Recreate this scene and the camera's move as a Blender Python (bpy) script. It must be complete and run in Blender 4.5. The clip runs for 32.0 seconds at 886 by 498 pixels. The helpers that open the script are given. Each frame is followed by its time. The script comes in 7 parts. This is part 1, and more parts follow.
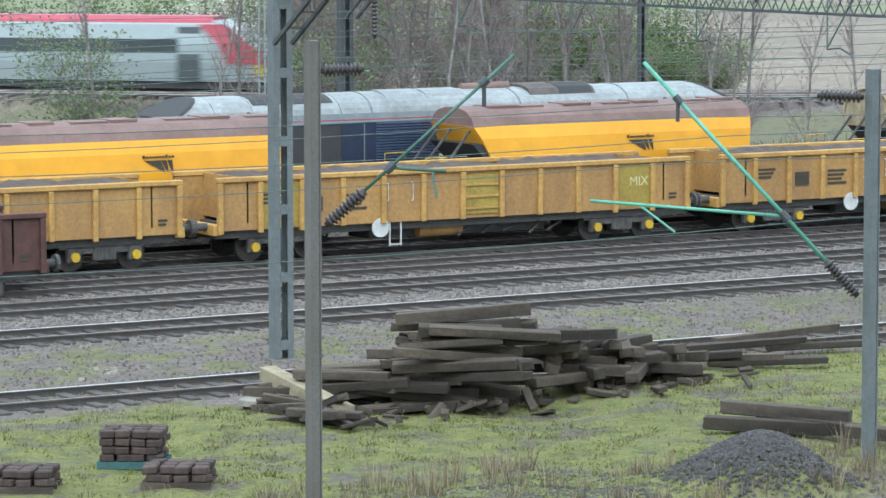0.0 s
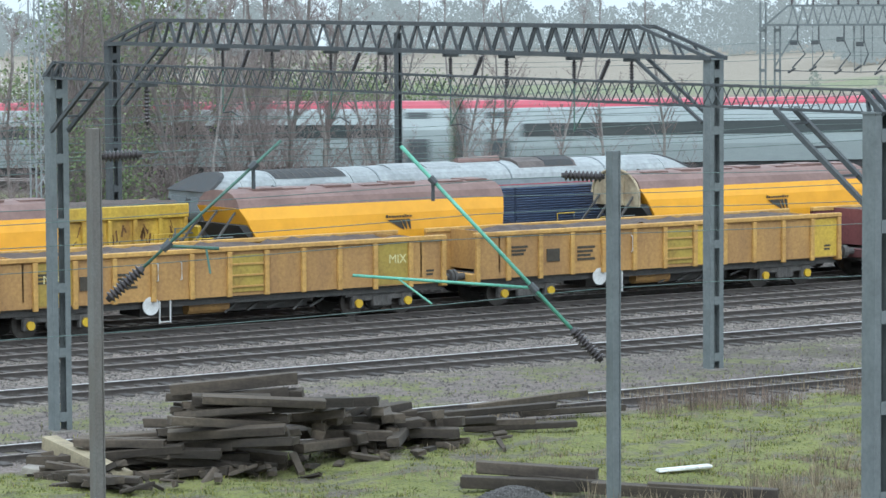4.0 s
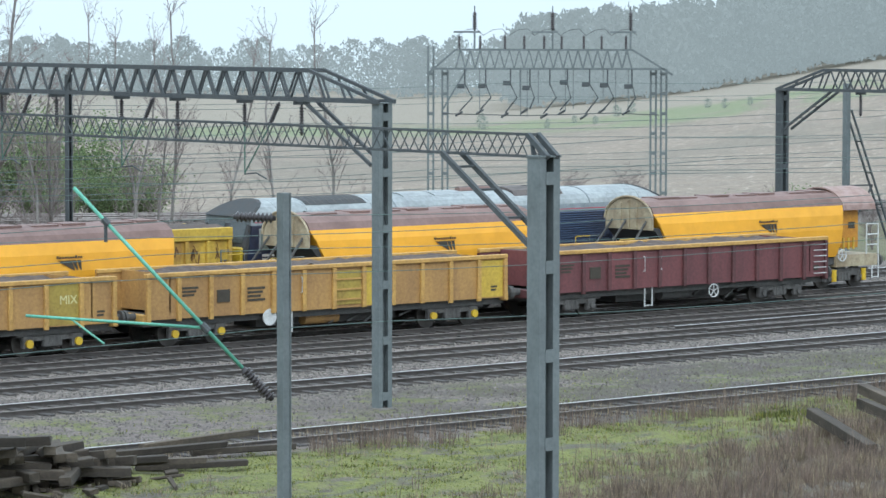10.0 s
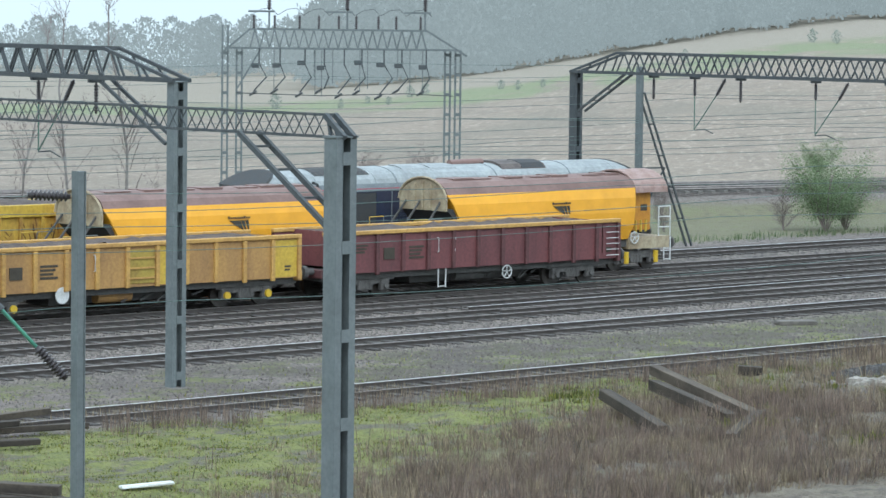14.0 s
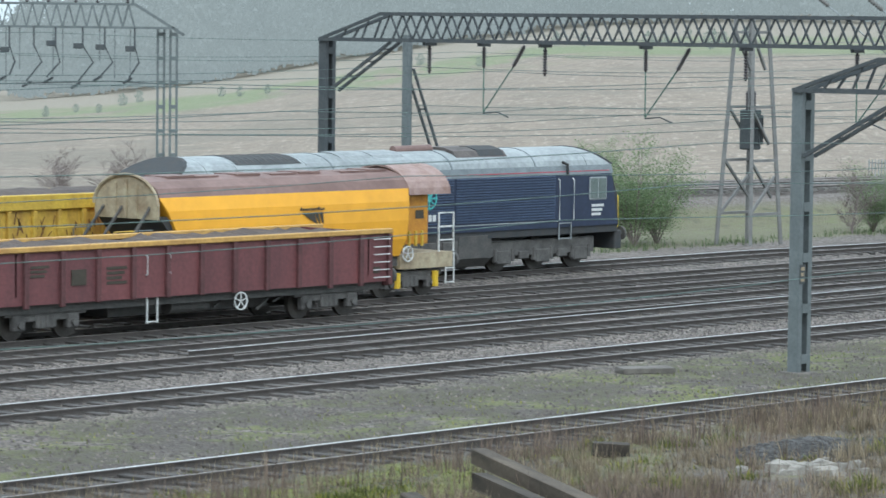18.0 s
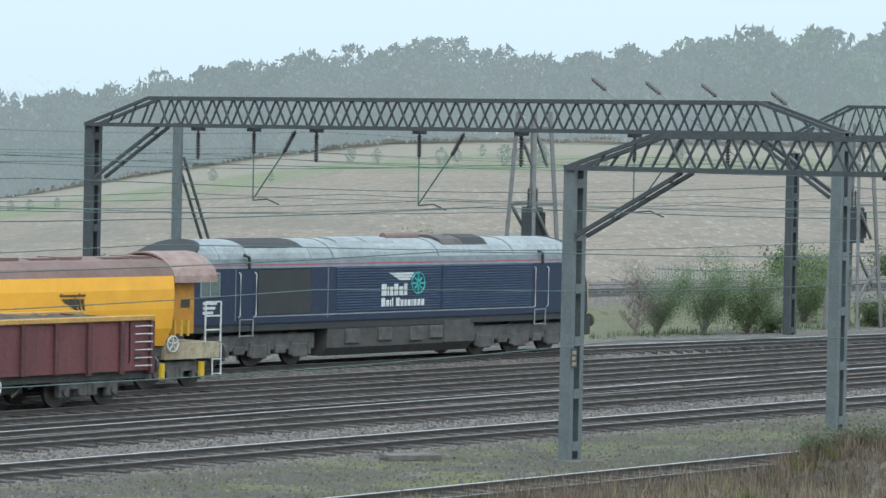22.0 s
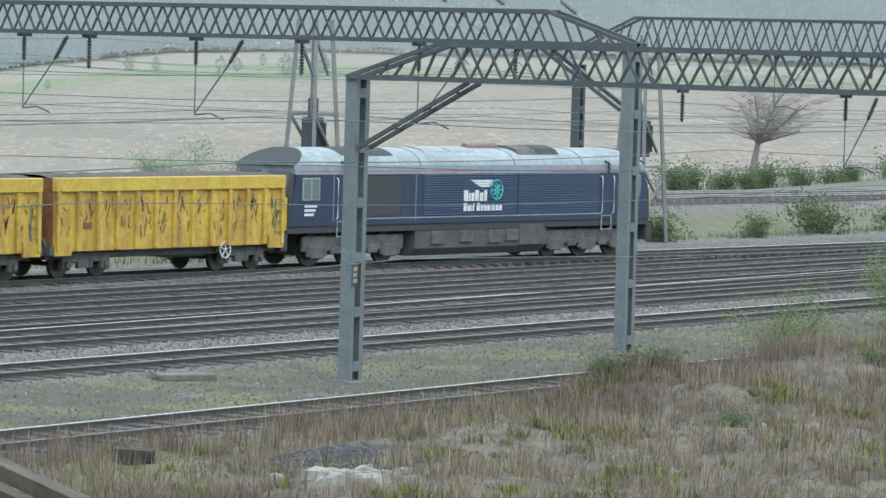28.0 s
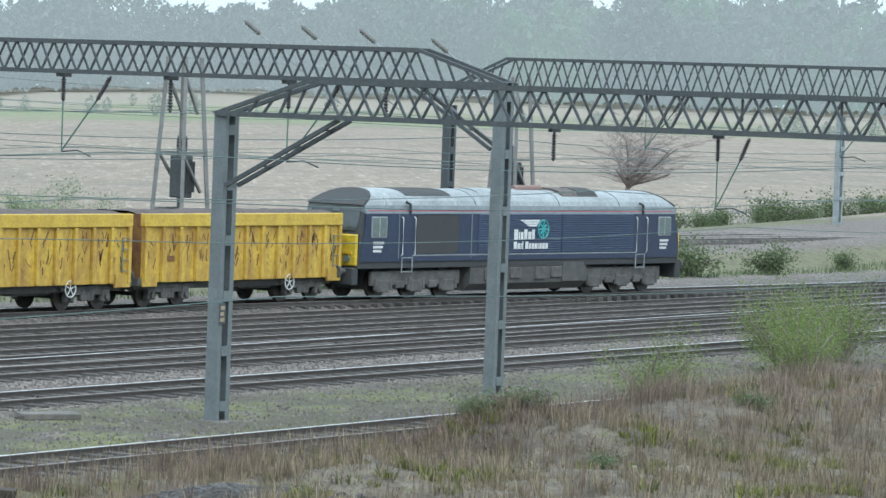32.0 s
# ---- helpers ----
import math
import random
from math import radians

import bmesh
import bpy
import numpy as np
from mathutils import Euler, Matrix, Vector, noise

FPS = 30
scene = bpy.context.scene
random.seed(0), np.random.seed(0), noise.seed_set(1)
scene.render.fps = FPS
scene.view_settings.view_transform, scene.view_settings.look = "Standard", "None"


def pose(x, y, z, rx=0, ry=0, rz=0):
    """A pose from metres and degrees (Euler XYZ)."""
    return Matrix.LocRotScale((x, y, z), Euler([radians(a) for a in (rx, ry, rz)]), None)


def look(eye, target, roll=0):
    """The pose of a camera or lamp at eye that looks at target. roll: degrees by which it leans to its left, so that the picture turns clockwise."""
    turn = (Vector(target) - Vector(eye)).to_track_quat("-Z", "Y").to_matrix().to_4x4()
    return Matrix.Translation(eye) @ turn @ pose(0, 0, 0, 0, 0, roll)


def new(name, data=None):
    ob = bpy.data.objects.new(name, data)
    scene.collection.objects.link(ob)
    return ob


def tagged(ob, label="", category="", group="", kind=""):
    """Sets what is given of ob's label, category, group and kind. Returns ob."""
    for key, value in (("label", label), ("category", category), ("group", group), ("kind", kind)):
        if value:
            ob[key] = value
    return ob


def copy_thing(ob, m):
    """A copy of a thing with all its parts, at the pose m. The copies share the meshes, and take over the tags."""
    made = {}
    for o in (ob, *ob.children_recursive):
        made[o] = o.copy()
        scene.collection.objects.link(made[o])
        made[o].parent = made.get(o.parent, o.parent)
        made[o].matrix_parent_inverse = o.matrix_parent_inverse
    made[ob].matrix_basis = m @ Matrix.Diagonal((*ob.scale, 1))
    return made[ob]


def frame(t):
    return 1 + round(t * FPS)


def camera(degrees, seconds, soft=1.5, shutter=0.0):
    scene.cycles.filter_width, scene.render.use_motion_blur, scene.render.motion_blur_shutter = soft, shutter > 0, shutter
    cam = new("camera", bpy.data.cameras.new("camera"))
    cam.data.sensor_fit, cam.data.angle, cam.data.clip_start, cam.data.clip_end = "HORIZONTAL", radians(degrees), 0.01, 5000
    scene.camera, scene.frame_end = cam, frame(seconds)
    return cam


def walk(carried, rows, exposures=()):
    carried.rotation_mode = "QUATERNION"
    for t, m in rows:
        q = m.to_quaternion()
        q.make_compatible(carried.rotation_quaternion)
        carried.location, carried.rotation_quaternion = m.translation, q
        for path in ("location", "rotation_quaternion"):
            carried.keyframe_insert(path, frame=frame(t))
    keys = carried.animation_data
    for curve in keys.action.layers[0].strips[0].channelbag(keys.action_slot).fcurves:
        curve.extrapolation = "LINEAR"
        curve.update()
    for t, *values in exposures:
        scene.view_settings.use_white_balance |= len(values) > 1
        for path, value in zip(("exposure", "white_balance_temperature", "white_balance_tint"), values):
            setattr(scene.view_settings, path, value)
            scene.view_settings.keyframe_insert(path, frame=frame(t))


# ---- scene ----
cam = camera(14.41, 32.0, soft=1.5, shutter=0.3)
# seconds, eye x, y, z, heading, pitch, roll
PATH = [
    (0, -0.81, -1.57, 10.01, -30.853, -5.773, -0.039),
    (0.5, -0.82, -1.57, 10.01, -31.418, -5.860, 0.065),
    (1, -0.76, -1.49, 10.01, -32.132, -5.635, -0.281),
    (1.5, -0.81, -1.56, 10.01, -32.586, -5.220, 0.204),
    (2, -0.83, -1.59, 10.01, -33.028, -5.006, 0.082),
    (2.5, -0.83, -1.59, 10.01, -33.513, -4.860, 0.038),
    (3, -0.84, -1.61, 10.01, -33.947, -4.717, 0.088),
    (3.5, -2.70, -4.36, 10.19, -34.403, -4.523, -0.095),
    (5.5, -3.85, -6.07, 10.30, -35.871, -4.227, -0.154),
    (6, -3.87, -6.08, 10.30, -36.265, -4.127, 0.261),
    (6.5, -3.89, -6.09, 10.30, -36.739, -4.043, -0.061),
    (7, -3.91, -6.10, 10.30, -37.275, -3.974, -0.168),
    (7.5, -3.93, -6.11, 10.31, -37.833, -3.898, -0.331),
    (8, -3.96, -6.12, 10.31, -38.432, -3.833, -0.004),
    (8.5, -3.98, -6.13, 10.31, -38.997, -3.727, -0.011),
    (9, -4.00, -6.14, 10.31, -39.499, -3.682, 0.054),
    (9.5, -4.02, -6.15, 10.31, -39.873, -3.712, 0.066),
    (10, -4.04, -6.16, 10.31, -40.237, -3.756, 0.099),
    (10.5, -4.07, -6.16, 10.31, -40.737, -3.792, 0.130),
    (11, -4.09, -6.17, 10.31, -41.258, -3.865, 0.303),
    (11.5, -4.11, -6.18, 10.32, -41.701, -4.006, 0.447),
    (12, -4.13, -6.19, 10.32, -42.095, -4.019, 0.579),
    (12.5, -4.15, -6.20, 10.32, -42.552, -3.922, 0.740),
    (13, -4.18, -6.21, 10.32, -42.920, -3.965, 0.837),
    (13.5, -4.20, -6.22, 10.32, -43.297, -4.037, 0.790),
    (15.5, 1.37, -0.40, 10.04, -44.870, -4.112, 0.778),
    (16, 6.62, 5.45, 9.68, -45.539, -4.203, 0.832),
    (17, 13.15, 12.89, 9.28, -47.279, -4.018, -0.028),
    (18, 18.70, 17.50, 8.00, -48.254, -3.668, 0.672),
    (18.5, 21.60, 18.85, 6.84, -48.312, -2.836, 1.174),
    (19, 21.60, 18.84, 6.83, -48.709, -2.747, 1.412),
    (19.5, 21.60, 18.83, 6.83, -49.042, -2.627, 1.218),
    (20, 21.59, 18.82, 6.82, -49.478, -2.416, 1.111),
    (20.5, 21.59, 18.81, 6.82, -50.002, -2.189, 1.209),
    (21, 21.59, 18.80, 6.81, -50.559, -2.001, 1.164),
    (21.5, 21.58, 18.79, 6.81, -51.138, -1.729, 1.070),
    (22, 21.58, 18.78, 6.80, -51.487, -1.547, 1.151),
    (22.5, 21.57, 18.77, 6.79, -51.848, -1.478, 1.494),
    (23, 21.57, 18.76, 6.79, -52.138, -1.641, 1.809),
    (23.5, 21.57, 18.76, 6.78, -52.403, -2.493, 1.814),
    (24, 21.56, 18.75, 6.78, -52.715, -2.924, 1.693),
    (24.5, 21.56, 18.74, 6.77, -53.167, -2.999, 1.790),
    (25, 21.56, 18.73, 6.77, -53.551, -3.049, 2.080),
    (25.5, 21.55, 18.72, 6.76, -53.983, -3.131, 2.070),
    (26, 21.55, 18.71, 6.75, -54.413, -3.242, 2.019),
    (26.5, 21.55, 18.70, 6.75, -54.854, -3.326, 1.974),
    (28.5, 24.57, 21.03, 6.74, -55.197, -2.807, 1.736),
    (29, 24.58, 21.03, 6.73, -55.400, -2.731, 2.046),
    (29.5, 24.60, 21.04, 6.71, -55.550, -2.594, 2.137),
    (30, 24.62, 21.04, 6.70, -55.774, -2.359, 2.355),
    (30.5, 24.64, 21.05, 6.69, -56.076, -2.205, 2.526),
    (31, 24.65, 21.05, 6.67, -56.425, -2.124, 2.553),
    (31.5, 24.67, 21.06, 6.66, -56.779, -2.087, 2.466),
    (32, 24.69, 21.06, 6.64, -57.226, -2.145, 2.179),
]
EXPOSE = [(0.0, 0.64, 5500, 6), (6.0, 0.44, 5500, 6.5), (13.0, 0.44, 5450, 4.5), (19.0, 0.4, 5550, 5), (21.5, 0.26, 5500, 3.5), (23.0, 0.22, 5500, 2.5), (24.0, 0.46, 5480, 3.2), (26.0, 0.58, 5450, 4), (32.0, 0.54, 5450, 3.5)]
walk(cam, [(t, pose(x, y, z) @ pose(0, 0, 0, 0, 0, yaw) @ pose(0, 0, 0, 90 + pitch, 0, 0) @ pose(0, 0, 0, 0, 0, roll)) for t, x, y, z, yaw, pitch, roll in PATH], EXPOSE)

# ---- light: a bright overcast sky ----
world = bpy.data.worlds.new("overcast_sky")
scene.world = world
world.use_nodes = True
wn, wl = world.node_tree.nodes, world.node_tree.links
sky = wn.new("ShaderNodeTexSky")
sky.sky_type, sky.sun_disc = "NISHITA", False
sky.sun_elevation, sky.sun_rotation, sky.air_density, sky.dust_density = radians(40), radians(200), 1.0, 6.0
# an overcast dome, brighter overhead than at the horizon
tcw, spw, dome = wn.new("ShaderNodeTexCoord"), wn.new("ShaderNodeSeparateXYZ"), wn.new("ShaderNodeValToRGB")
dome.color_ramp.elements[0].position, dome.color_ramp.elements[0].color = 0.0, (6.5, 7.0, 6.85, 1)
dome.color_ramp.elements[1].position, dome.color_ramp.elements[1].color = 1.0, (12.8, 13.2, 13.2, 1)
wl.new(tcw.outputs["Generated"], spw.inputs["Vector"])
wl.new(spw.outputs["Z"], dome.inputs["Fac"])
flat = wn.new("ShaderNodeMixRGB")
flat.inputs["Fac"].default_value = 0.9
wl.new(dome.outputs["Color"], flat.inputs["Color2"])
wl.new(sky.outputs["Color"], flat.inputs["Color1"])
wl.new(flat.outputs["Color"], wn["Background"].inputs["Color"])
wn["Background"].inputs["Strength"].default_value = 0.115
sun = new("sun", bpy.data.lights.new("sun", "SUN"))
sun.data.energy, sun.data.angle, sun.data.color = 1.3, radians(40), (1, 0.97, 0.92)
sun.matrix_world = look((0, 0, 0), (0.45, 0.5, -0.75))

# ---- layout: x runs along the sidings, y across them, rail tops at z = 0 ----
YS, Y1, Y2, Y3, YA, YB, YC, YD = 62.6, 71.9, 76.8, 80.7, 84.1, 87.5, 90.9, 94.6
GROUND = -0.16
ZC = 0.17  # the locomotive's track lies a little higher


# ---- materials ----
def noise_node(n, l, scale, detail=4.0, rough=0.6, stretch=(1, 1, 1), space="Object"):
    tc, mp, nz = n.new("ShaderNodeTexCoord"), n.new("ShaderNodeMapping"), n.new("ShaderNodeTexNoise")
    mp.inputs["Scale"].default_value = stretch
    nz.inputs["Scale"].default_value, nz.inputs["Detail"].default_value, nz.inputs["Roughness"].default_value = scale, detail, rough
    l.new(tc.outputs[space], mp.inputs["Vector"])
    l.new(mp.outputs["Vector"], nz.inputs["Vector"])
    return nz


def ramp_node(n, l, source, stops):
    r = n.new("ShaderNodeValToRGB")
    e = r.color_ramp.elements
    e[0].position, e[0].color = stops[0][0], (*stops[0][1], 1)
    e[1].position, e[1].color = stops[-1][0], (*stops[-1][1], 1)
    for at, colour in stops[1:-1]:
        e.new(at).color = (*colour, 1)
    l.new(source, r.inputs["Fac"])
    return r


def material(name, colour, colour2=None, rough=0.6, metal=0.0, scale=3.0, fine=30.0, bump=0.15, streak=None, vary=0.0, grain_lo=0.78, islands=None, leafy=0.0):
    """A worn surface: two colours mixed by broad noise, darkened by fine grain, with a fine relief."""
    m = bpy.data.materials.new(name)
    m.use_nodes = True
    n, l = m.node_tree.nodes, m.node_tree.links
    b = n["Principled BSDF"]
    c2 = colour2 or tuple(0.72 * c for c in colour)
    broad = noise_node(n, l, scale, 5.0, 0.65, streak or (1, 1, 1))
    mix = ramp_node(n, l, broad.outputs["Fac"], [(0.38, colour), (0.68, c2)])
    grain = noise_node(n, l, fine, 3.0)
    gr = ramp_node(n, l, grain.outputs["Fac"], [(0.3, (grain_lo,) * 3), (0.7, (1.1, 1.1, 1.1))])
    mul = n.new("ShaderNodeMixRGB")
    mul.blend_type = "MULTIPLY"
    mul.inputs["Fac"].default_value = 1.0
    l.new(mix.outputs["Color"], mul.inputs["Color1"])
    l.new(gr.outputs["Color"], mul.inputs["Color2"])
    out = mul.outputs["Color"]
    if vary:
        info = n.new("ShaderNodeObjectInfo")
        vr = ramp_node(n, l, info.outputs["Random"], [(0.0, (1 - vary,) * 3), (1.0, (1 + vary,) * 3)])
        m2 = n.new("ShaderNodeMixRGB")
        m2.blend_type = "MULTIPLY"
        m2.inputs["Fac"].default_value = 1.0
        l.new(out, m2.inputs["Color1"])
        l.new(vr.outputs["Color"], m2.inputs["Color2"])
        out = m2.outputs["Color"]
    if islands:
        geo = n.new("ShaderNodeNewGeometry")
        ir = ramp_node(n, l, geo.outputs["Random Per Island"], islands)
        m3 = n.new("ShaderNodeMixRGB")
        m3.blend_type = "MULTIPLY"
        m3.inputs["Fac"].default_value = 1.0
        l.new(out, m3.inputs["Color1"])
        l.new(ir.outputs["Color"], m3.inputs["Color2"])
        out = m3.outputs["Color"]
    l.new(out, b.inputs["Base Color"])
    rr = n.new("ShaderNodeMapRange")
    rr.inputs["To Min"].default_value, rr.inputs["To Max"].default_value = max(0.05, rough - 0.12), min(1.0, rough + 0.12)
    l.new(broad.outputs["Fac"], rr.inputs["Value"])
    l.new(rr.outputs["Result"], b.inputs["Roughness"])
    b.inputs["Metallic"].default_value = metal
    if leafy:
        tr, ms = n.new("ShaderNodeBsdfTranslucent"), n.new("ShaderNodeMixShader")
        l.new(out, tr.inputs["Color"])
        ms.inputs["Fac"].default_value = leafy
        l.new(b.outputs["BSDF"], ms.inputs[1])
        l.new(tr.outputs["BSDF"], ms.inputs[2])
        l.new(ms.outputs["Shader"], n["Material Output"].inputs["Surface"])
    if bump:
        bp = n.new("ShaderNodeBump")
        bp.inputs["Strength"].default_value, bp.inputs["Distance"].default_value = bump, 0.02
        l.new(grain.outputs["Fac"], bp.inputs["Height"])
        l.new(bp.outputs["Normal"], b.inputs["Normal"])
    return m


YELLOW = material("ochre_wagon_paint", (0.43, 0.25, 0.078), (0.29, 0.165, 0.066), 0.6, scale=0.9, fine=9, streak=(1, 1, 0.35))
YELLOW_RIB = material("ochre_rib_paint", (0.52, 0.315, 0.085), (0.37, 0.21, 0.062), 0.55, scale=1.6, fine=9)
YELLOW_NEW = material("fresh_yellow_patch", (0.56, 0.39, 0.05), (0.45, 0.30, 0.045), 0.5, scale=1.5, fine=9)
YELLOW_DULL = material("faded_olive_yellow_panel", (0.36, 0.27, 0.05), (0.28, 0.19, 0.04), 0.6, scale=1.2, fine=9)
HOPPER = material("hopper_yellow_paint", (0.74, 0.37, 0.022), (0.68, 0.33, 0.02), 0.42, scale=0.3, fine=2, bump=0.02, streak=(1, 1, 0.4), grain_lo=0.97)
ROOF_BROWN = material("rust_brown_hopper_top", (0.215, 0.135, 0.115), (0.155, 0.095, 0.08), 0.6, scale=1.0, fine=8)
CREAM = material("dirty_cream_steel", (0.42, 0.36, 0.24), (0.24, 0.18, 0.11), 0.65, scale=1.6, fine=10)
MAROON = material("faded_maroon_paint", (0.165, 0.058, 0.058), (0.11, 0.043, 0.045), 0.6, scale=1.0, fine=9, streak=(1, 1, 0.3))
MAROON_DARK = material("dark_maroon_rib", (0.11, 0.042, 0.042), (0.07, 0.03, 0.03), 0.6, scale=1.5, fine=9)
BROWN_WAGON = material("rusty_brown_wagon", (0.10, 0.045, 0.035), (0.06, 0.03, 0.025), 0.7)
WAGON_YELLOW = material("bright_yellow_wagon", (0.56, 0.38, 0.055), (0.31, 0.175, 0.04), 0.55, scale=2.0, fine=8, streak=(1, 1, 0.35))
RUST = material("rust_scraped_steel", (0.20, 0.10, 0.03), (0.12, 0.055, 0.03), 0.8, scale=4, fine=20)
BLUE = material("dark_blue_loco_paint", (0.028, 0.039, 0.075), (0.022, 0.031, 0.06), 0.35, scale=0.8, fine=6, bump=0.04)
BLUE_SLAT = material("blue_grille_slat", (0.062, 0.086, 0.145), (0.05, 0.07, 0.12), 0.4, scale=1, fine=6, bump=0.04)
ROOF_GREY = material("pale_grey_loco_roof", (0.31, 0.335, 0.335), (0.21, 0.23, 0.23), 0.45, scale=0.8, fine=6, bump=0.05)
ROOF_EDGE = material("slate_grey_cantrail", (0.19, 0.215, 0.225), (0.14, 0.16, 0.17), 0.5)
SOOT = material("sooty_dark_grille", (0.04, 0.044, 0.047), (0.056, 0.053, 0.05), 0.8)
# both tones lifted past their grime to stand in for distance haze
UNDER = material("grimy_hazed_underframe", (0.07, 0.07, 0.066), (0.105, 0.097, 0.09), 0.85, scale=2.5, fine=18)
BOGIE = material("dusty_hazed_bogie_steel", (0.12, 0.114, 0.106), (0.065, 0.062, 0.058), 0.85, scale=3, fine=18)
WHEEL = material("worn_wheel_steel", (0.09, 0.08, 0.07), (0.05, 0.045, 0.04), 0.5, 0.4)
HUB = material("yellow_axlebox_cover", (0.62, 0.42, 0.02), (0.5, 0.32, 0.02), 0.5)
WHITE = material("chalky_white_paint", (0.66, 0.67, 0.65), (0.5, 0.5, 0.48), 0.6)
MARK = material("dark_stencil_paint", (0.06, 0.05, 0.035), None, 0.7)
GLASS_DARK = material("dark_window_glass", (0.05, 0.06, 0.06), (0.07, 0.08, 0.08), 0.12, bump=0)
CAB_GLASS = material("greenish_cab_glass", (0.16, 0.19, 0.18), (0.12, 0.15, 0.14), 0.12, bump=0)
CHALK = material("pale_yellow_chalk", (0.70, 0.66, 0.34), (0.55, 0.50, 0.25), 0.8)
TEAL = material("teal_emblem_paint", (0.10, 0.42, 0.40), None, 0.5)
ORANGE_TIP = material("orange_buffer_box", (0.52, 0.24, 0.02), (0.4, 0.17, 0.02), 0.55)
GALV = material("dull_grey_gantry_paint", (0.155, 0.175, 0.175), (0.115, 0.13, 0.13), 0.65, scale=1.5, fine=12)
GALV_DARK = material("dark_weathered_gantry_steel", (0.055, 0.063, 0.068), (0.075, 0.08, 0.08), 0.7, scale=1.5, fine=12)
GALV_PALE = material("pale_galvanised_steel", (0.30, 0.32, 0.32), (0.22, 0.24, 0.24), 0.55, scale=2, fine=12)
TOWER = material("dull_brownish_tower_steel", (0.20, 0.20, 0.19), (0.14, 0.135, 0.13), 0.7, scale=1.5, fine=12)
POLE_OLD = material("weathered_brown_steel_pole", (0.12, 0.105, 0.09), (0.16, 0.16, 0.15), 0.75, scale=1.2, streak=(1, 1, 0.4))
GREEN_TUBE = material("mint_green_cantilever_tube", (0.15, 0.42, 0.30), (0.11, 0.31, 0.23), 0.5)
GREEN_OLD = material("dulled_green_tube", (0.075, 0.16, 0.12), (0.055, 0.10, 0.08), 0.6)
INSUL = material("brown_porcelain_insulator", (0.05, 0.042, 0.042), (0.035, 0.03, 0.032), 0.3)
WIRE = material("verdigris_copper_wire", (0.10, 0.15, 0.135), (0.07, 0.095, 0.09), 0.6)
RAIL_SIDE = material("rusty_rail_web", (0.088, 0.076, 0.068), (0.06, 0.053, 0.048), 0.8)
# RAIL_HEAD's pale base includes the sky's reflection; RAIL_DULL also serves near rails
RAIL_HEAD = material("polished_sky_bright_rail_head", (0.66, 0.66, 0.66), (0.42, 0.41, 0.40), 0.35, 0.35)
RAIL_DULL = material("dull_rusty_sheenless_rail_head", (0.24, 0.215, 0.195), (0.15, 0.13, 0.12), 0.45, 0.2)
SLEEPER = material("oil_dark_timber_sleeper", (0.082, 0.073, 0.066), (0.055, 0.05, 0.046), 0.9, vary=0.3)
SLEEPER_C = material("grey_concrete_sleeper", (0.17, 0.16, 0.145), (0.12, 0.11, 0.10), 0.9, vary=0.15)
TIMBER = material("weathered_black_brown_timber", (0.088, 0.07, 0.05), (0.022, 0.018, 0.015), 0.9, scale=1.6, fine=14, bump=0.5, streak=(0.25, 1, 1), vary=0.45)
TIMBER_PALE = material("lichened_concrete_beam", (0.36, 0.31, 0.20), (0.25, 0.21, 0.14), 0.9, vary=0.1)
RUBBLE = material("pale_rubble_stone", (0.31, 0.285, 0.245), (0.19, 0.175, 0.15), 0.9)
CONCRETE = material("grey_concrete_footing", (0.165, 0.15, 0.13), (0.105, 0.095, 0.083), 0.9)
PALLET = material("bluish_painted_pallet", (0.05, 0.12, 0.12), None, 0.8)
CAST = material("rusty_iron_castings", (0.075, 0.05, 0.04), (0.05, 0.036, 0.032), 0.85, vary=0.3)
GRAVEL = material("dark_grey_gravel_heap", (0.11, 0.105, 0.10), (0.06, 0.058, 0.056), 0.95, scale=8, fine=26, bump=1.0)
BARK = material("grey_brown_bark", (0.13, 0.115, 0.105), (0.19, 0.175, 0.16), 0.9, scale=6)
BIRCH = material("pale_birch_bark", (0.27, 0.25, 0.23), (0.14, 0.12, 0.11), 0.85, scale=5)
TWIG = material("reddish_brown_twigs", (0.235, 0.195, 0.18), (0.175, 0.14, 0.13), 0.9)
LEAF = material("fresh_spring_leaves", (0.215, 0.275, 0.135), (0.155, 0.205, 0.10), 0.7, vary=0.1, islands=[(0.0, (0.6, 0.65, 0.65)), (1.0, (1.35, 1.3, 1.2))], leafy=0.5)
LEAF_LIME = material("lime_green_spring_leaves", (0.22, 0.265, 0.085), (0.155, 0.20, 0.065), 0.7, islands=[(0.0, (0.6, 0.65, 0.65)), (1.0, (1.3, 1.3, 1.2))], leafy=0.5)
# mist over the bushes put into the leaf colour: paler, with less contrast
LEAF_PALE = material("pale_misty_spring_leaves", (0.215, 0.285, 0.15), (0.165, 0.225, 0.115), 0.75, islands=[(0.0, (0.75, 0.78, 0.78)), (1.0, (1.25, 1.2, 1.15))], leafy=0.5)
HEDGE = material("low_green_scrub", (0.155, 0.195, 0.10), (0.115, 0.15, 0.075), 0.8, islands=[(0.0, (0.6, 0.65, 0.65)), (1.0, (1.35, 1.3, 1.2))], leafy=0.5)
STRAW = material("dry_straw_grass", (0.31, 0.262, 0.185), (0.21, 0.175, 0.123), 0.9, scale=0.6, islands=[(0.0, (0.4, 0.38, 0.36)), (0.5, (0.85, 0.82, 0.8)), (1.0, (1.5, 1.45, 1.35))], leafy=0.35)
